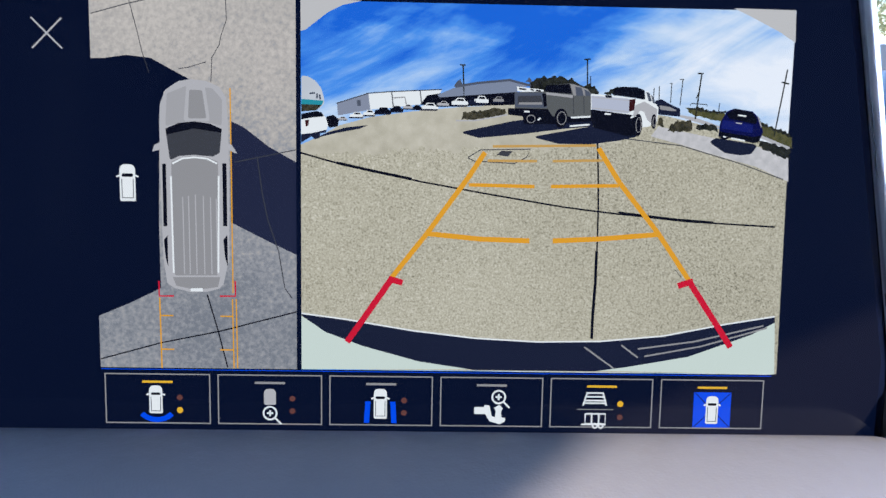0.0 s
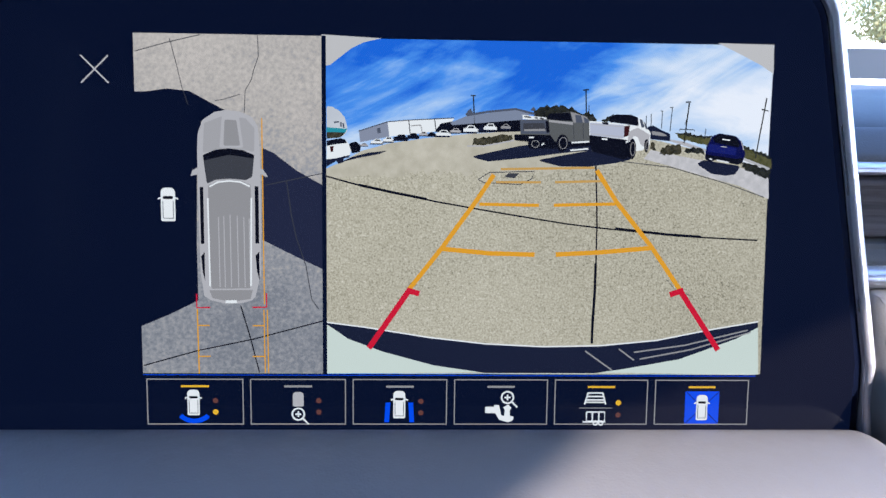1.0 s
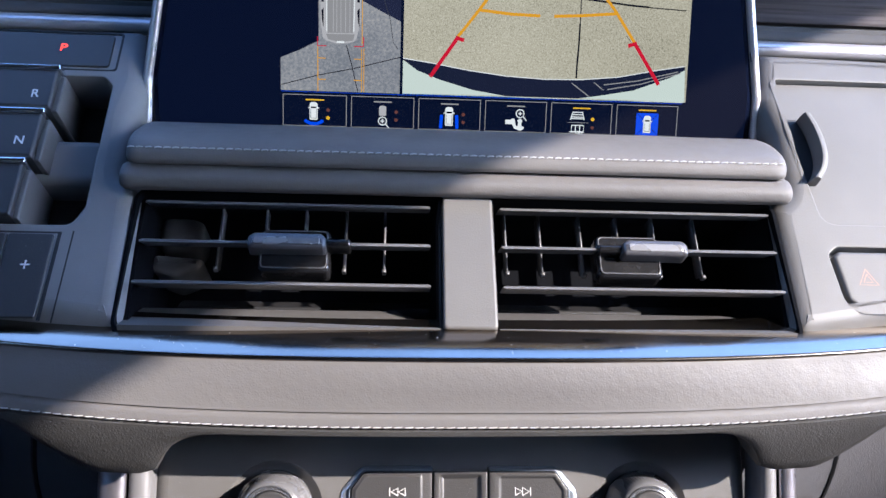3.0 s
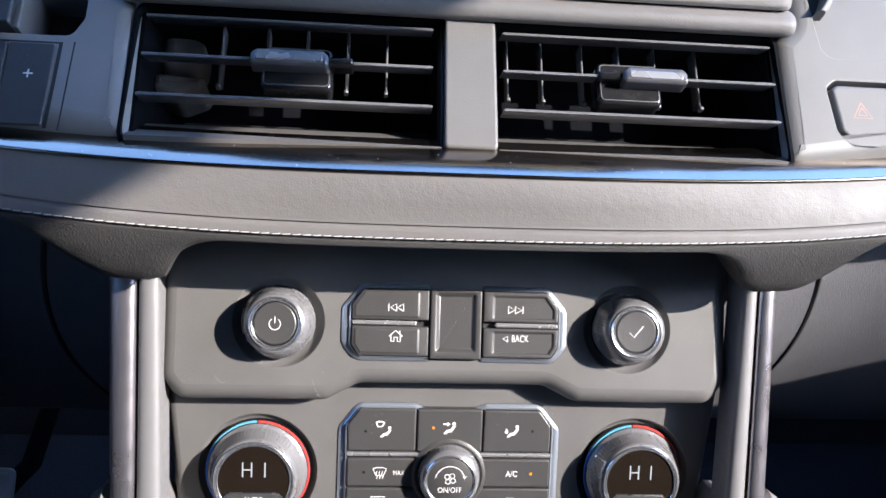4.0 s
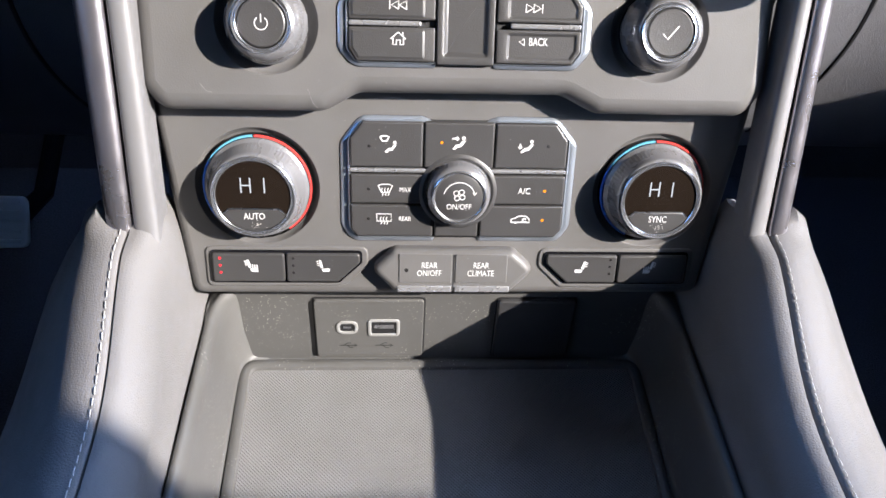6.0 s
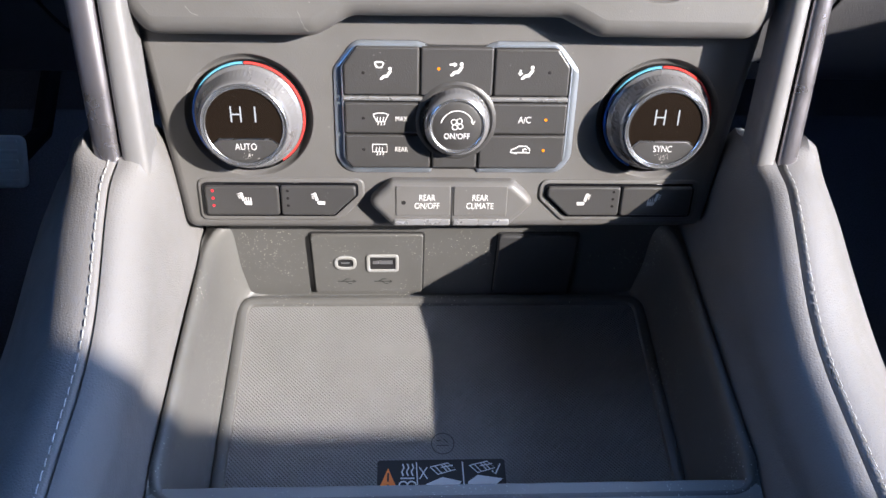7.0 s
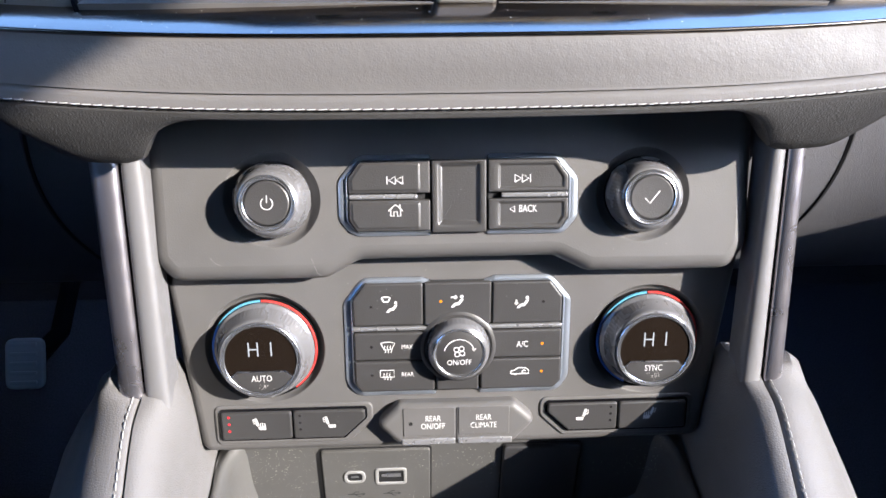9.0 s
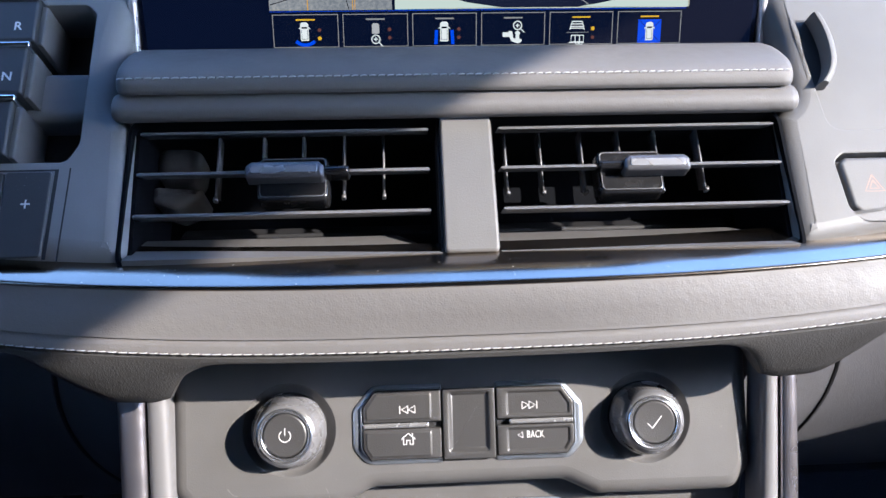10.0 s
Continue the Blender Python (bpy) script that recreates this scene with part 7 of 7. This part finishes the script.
# ---- dust ----
def specks(parent, count, seed, where, low=0.00012, high=0.0003):
    """Loose pale specks lying on a surface; where(rng) gives a place and the direction out of it."""
    rng_speck = random.Random(seed)
    bm = bmesh.new()
    for _ in range(count):
        p, n = where(rng_speck)
        n = n.normalized()
        a = n.orthogonal().normalized()
        b = n.cross(a)
        e, turn = low + (high - low) * rng_speck.random() ** 2.5, rng_speck.uniform(0, 6.28)
        bm.faces.new([bm.verts.new(p + n * 0.00012 + (a * math.cos(turn + q) + b * math.sin(turn + q)) * e * rng_speck.uniform(0.5, 1)) for q in (0, 1.3, 2.5, 3.8, 5.1)])
    return tagged(part("dust", bm, dust_paint, parent, "pale dust specks"), kind="stuff")


def on_ledge(r):
    x = r.uniform(-0.24, 0.24)
    y, z = ledge_front(x)
    d = r.uniform(0.0015, 0.018)
    return Vector((x, y + d, z + np.interp(d, (0.0008, 0.0025, 0.005, 0.0075, 0.010, 0.015, 0.0217), (0.0008, 0.0015, 0.0024, 0.00307, 0.0035, 0.0041, 0.0045)))), Vector((0, -0.2, 1))


def on_frame(fr, u0, u1, v0, v1, h, lean=1.0):
    """Places on a flat face, thicker towards its first side where lean is above 1."""
    n = Vector(fr.at(0, 0, 1000)) - Vector(fr.at(0, 0, 0))
    return lambda r: (Vector(fr.at(u0 + (u1 - u0) * r.random() ** lean, v0 + (v1 - v0) * r.random(), h)), n)


specks(dash, 130, 3, on_ledge, 0.00014, 0.00042)
specks(back, 170, 5, on_frame(BACK, -122, -76, -10, 30, 0.02, 0.8))
specks(back, 40, 6, on_frame(BACK, -10, 26, -10, 30, 0.02))
specks(console, 150, 7, on_frame(TRAY, 120, -120, -98, -84, 50.2, 1.5))
specks(console, 40, 8, on_frame(TRAY, -105, 105, -70, 45, 0.95))
specks(radio, 40, 9, on_frame(UP, -128, 128, -26, 30, 0.02), 0.0001, 0.0002)
specks(climate, 40, 10, on_frame(LOW, -64, 64, -34, 44, 0.02), 0.0001, 0.0002)

# ---- cabin ----
GROUND_Z = -0.2


def slab(name, pts, axis, a, b, material, label, category, parent=None):
    """A panel with the outline pts in the plane across the axis, from a to b along it."""
    bm = bmesh.new()
    put = {"x": lambda p, d: (d, p[0], p[1]), "y": lambda p, d: (p[0], d, p[1]), "z": lambda p, d: (p[0], p[1], d)}[axis]
    rings(bm, [[put(p, a) for p in pts], [put(p, b) for p in pts]], True, True, True)
    ob = part(name, bm, material, parent)
    return tagged(ob, label, category, kind="structure") if not parent else ob


# side walls with their window openings: (y, z)
for s, name in ((1, "wall_passenger"), (-1, "wall_driver")):
    w = tagged(new(name), "grey inner car side with window opening", "car side", kind="structure")
    a, b = s * 0.745, s * 0.755
    slab("door_panel", [(-1.2, 0.55), (0.95, 0.55), (0.95, 1.26), (-1.2, 1.30)], "x", s * 0.72, s * 0.78, trim_grey, "", "", w)
    # rail and middle pillar, out of view, are outlined to place the sun's shadow edges
    slab("roof_rail", [(0.30, 1.53), (-0.10, 1.681), (-0.187, 1.712), (-0.232, 1.7262), (-0.30, 1.738), (-0.37, 1.7493), (-0.46, 1.762), (-1.2, 1.79), (-1.2, 1.84), (-0.12, 1.84), (0.30, 1.60)], "x", a, b, trim_grey, "", "", w)
    # unseen panel added over the driver's window to cut skylight in the cabin
    if s < 0:
        slab("skylight_block", [(0.30, 1.53), (-0.10, 1.681), (-0.26, 1.730), (-0.30, 1.20), (0.60, 1.20), (0.60, 1.36)], "x", s * 0.735, s * 0.742, trim_grey, "", "", w)
    slab("front_pillar", [(0.30, 1.53), (0.90, 1.20), (1.0, 1.20), (0.30, 1.60)], "x", a, b, trim_grey, "", "", w)
    slab("middle_pillar", [(-0.395, 1.19), (-0.395, 1.385), (-0.402, 1.393), (-0.446, 1.446), (-0.475, 1.50), (-0.481, 1.53), (-0.487, 1.567), (-0.505, 1.66), (-0.53, 1.77), (-0.74, 1.78), (-0.70, 1.19)], "x", s * 0.742, s * 0.752, trim_grey, "", "", w)
    slab("rear_side", [(-0.72, 1.19), (-0.74, 1.785), (-1.2, 1.795), (-1.2, 1.19)], "x", s * 0.74, s * 0.748, trim_grey, "", "", w)
# out-of-view shell that closes the cabin, dark so that little light bounces
slab("ceiling", [(-0.79, -1.2), (0.79, -1.2), (0.79, -0.12), (-0.79, -0.12)], "z", 1.80, 1.84, headliner, "unseen car ceiling, coloured dark to cut bounced light", "ceiling")
slab("ceiling_front", [(-0.12, 1.80), (-0.12, 1.84), (0.20, 1.660), (0.20, 1.625)], "x", -0.79, 0.79, headliner, "unseen lining above the windscreen, coloured dark to cut bounced light", "ceiling")
slab("wall_rear", [(-0.71, 0.55), (0.71, 0.55), (0.71, 1.80), (-0.71, 1.80)], "y", -1.20, -1.12, trim_grey, "dark rear wall closing the cabin", "wall")
tagged(part("cowl", plate(ROOM, box2(-790, 760, 790, 1100), 1200, 1290, 10), black), "black cowl below the windscreen", "cowl", kind="structure")


# ---- outside ----
tarmac = mat("tarmac", (0.30, 0.28, 0.24), 0.9)
vary(tarmac, noise_tex(tarmac, 2.0, 6.0), (0.24, 0.225, 0.19), (0.36, 0.34, 0.29))
bump(tarmac, noise_tex(tarmac, 60.0, 4.0), 0.4, 0.004)
bm = bmesh.new()
bmesh.ops.create_grid(bm, x_segments=8, y_segments=8, size=900)
bmesh.ops.translate(bm, verts=bm.verts, vec=(0, 0, GROUND_Z))
tagged(part("ground", bm, tarmac), "pale concrete parking area", "ground", kind="structure")

paint_white = mat("paint_white", (0.7, 0.7, 0.7), 0.2)
paint_grey = mat("paint_grey", (0.10, 0.12, 0.14), 0.2)
car_glass = mat("car_glass", (0.01, 0.012, 0.015), 0.3, 0, 0.2)


def parked_car(x, y, turn, paint, label):
    ob = thing("parked_car", (0, 0, 0), label, "car", "parked cars")
    side = [(-2.3, 0.45), (-2.32, 0.80), (-2.1, 0.98), (-1.1, 1.08), (-0.4, 1.55), (0.2, 1.70), (1.5, 1.70), (2.1, 1.10), (2.3, 1.02), (2.32, 0.45)]
    bm = bmesh.new()
    loops = []
    for w, k in ((-0.95, 0.9), (-0.90, 1.0), (0.90, 1.0), (0.95, 0.9)):
        loops.append([Vector((px, w * (0.84 if pz > 1.2 else 1.0), 0.45 + (pz - 0.45) * (0.97 if k < 1 else 1))) for px, pz in side])
    part("body", rings(bm, loops, True, True, True), paint, ob)
    for s in (-1, 1):
        bm = bmesh.new()
        win = [(-0.95, 1.12), (-0.35, 1.50), (0.2, 1.62), (1.4, 1.62), (1.85, 1.14)]
        rings(bm, [[Vector((px, s * d * (1 if pz < 1.2 else 0.93), pz)) for px, pz in win] for d in (0.84, 0.935)], True, True, True)
        part("window", bm, car_glass, ob)
        for px in (-1.4, 1.45):
            bm = bmesh.new()
            loops = [[Vector((px + r * math.cos(a), s * d, 0.36 + r * math.sin(a))) for a in [2 * math.pi * q / 20 for q in range(20)]] for r, d in ((0.30, 0.72), (0.36, 0.74), (0.36, 0.95), (0.22, 0.97))]
            wheel = part("wheel", rings(bm, loops, True, True, True), black, ob)
            bm = bmesh.new()
            rings(bm, [[Vector((px + r * math.cos(a), s * d, 0.36 + r * math.sin(a))) for a in [2 * math.pi * q / 16 for q in range(16)]] for r, d in ((0.21, 0.95), (0.2, 0.985), (0.04, 0.98))], True, True, True)
            part("rim", bm, satin, wheel)
    bm = bmesh.new()
    rings(bm, [[Vector((px, w, pz)) for px, pz in ((-1.15, 1.09), (-0.44, 1.53), (-0.40, 1.51), (-1.05, 1.07))] for w in (-0.74, 0.74)], True, True, True)
    part("windscreen", bm, car_glass, ob)
    ob.matrix_world = pose(x, y, GROUND_Z, 0, 0, turn)
    return ob


for x, y, turn, paint, label in ((8.3, 14.0, 184, paint_white, "white parked car with dark windows beyond the windscreen"), (14.2, 15.0, 182, paint_grey, "dark grey parked car beyond the windscreen"), (-6.8, 16.5, 3, paint_grey, "dark grey parked car beyond the windscreen"),
                                  (-5.2, 21, 4, paint_white, "white parked car beyond the windscreen"), (-11.5, 20, 2, paint_white, "white parked car beyond the windscreen")):
    parked_car(x, y, turn, paint, label)

leaf = mat("leaf", (0.09, 0.10, 0.03), 0.8)
vary(leaf, noise_tex(leaf, 0.6, 4.0), (0.20, 0.18, 0.07), (0.34, 0.30, 0.13))
bark = mat("bark", (0.10, 0.08, 0.06), 0.9)
rng = random.Random(4)


def tree(x, y, size):
    ob = thing("tree", (x, y, 0), "far yellow-green tree at the edge of the parking area", "tree", "far trees")
    bm = bmesh.new()
    for _ in range(4200):
        a, r, z = rng.uniform(0, 6.283), rng.random() ** 0.5, rng.uniform(0.25, 1.0)
        w = (1 - abs(z - 0.6) * 1.6) * 0.5 * size
        c = Vector((x + math.cos(a) * r * w, y + math.sin(a) * r * w, z * size))
        d = [Vector((rng.uniform(-1, 1), rng.uniform(-1, 1), rng.uniform(-1, 1))).normalized() * size * rng.uniform(0.014, 0.034) for _ in range(3)]
        bm.faces.new([bm.verts.new(c + e) for e in d])
    part("crown", bm, leaf, ob)
    part("trunk", tube([Vector((x, y, GROUND_Z)), Vector((x + 0.1, y, size * 0.4)), Vector((x, y, size * 0.75))], [size * 0.035, size * 0.025, size * 0.008], 8), bark, ob)


for k in range(26):
    tree(-60 + 5.2 * k + rng.uniform(-2, 2), 70 + rng.uniform(-6, 10), rng.uniform(6.0, 10.0))
post = thing("lamp_post", (14, 40, 0), "tall grey lamp post at the parking area", "lamp post")
part("pole", tube([(14, 40, GROUND_Z), (14, 40, 9)], [0.10, 0.07], 10), satin, post)
part("head", tube([(13.3, 40, 9), (14.7, 40, 9)], 0.10, 8), satin, post)
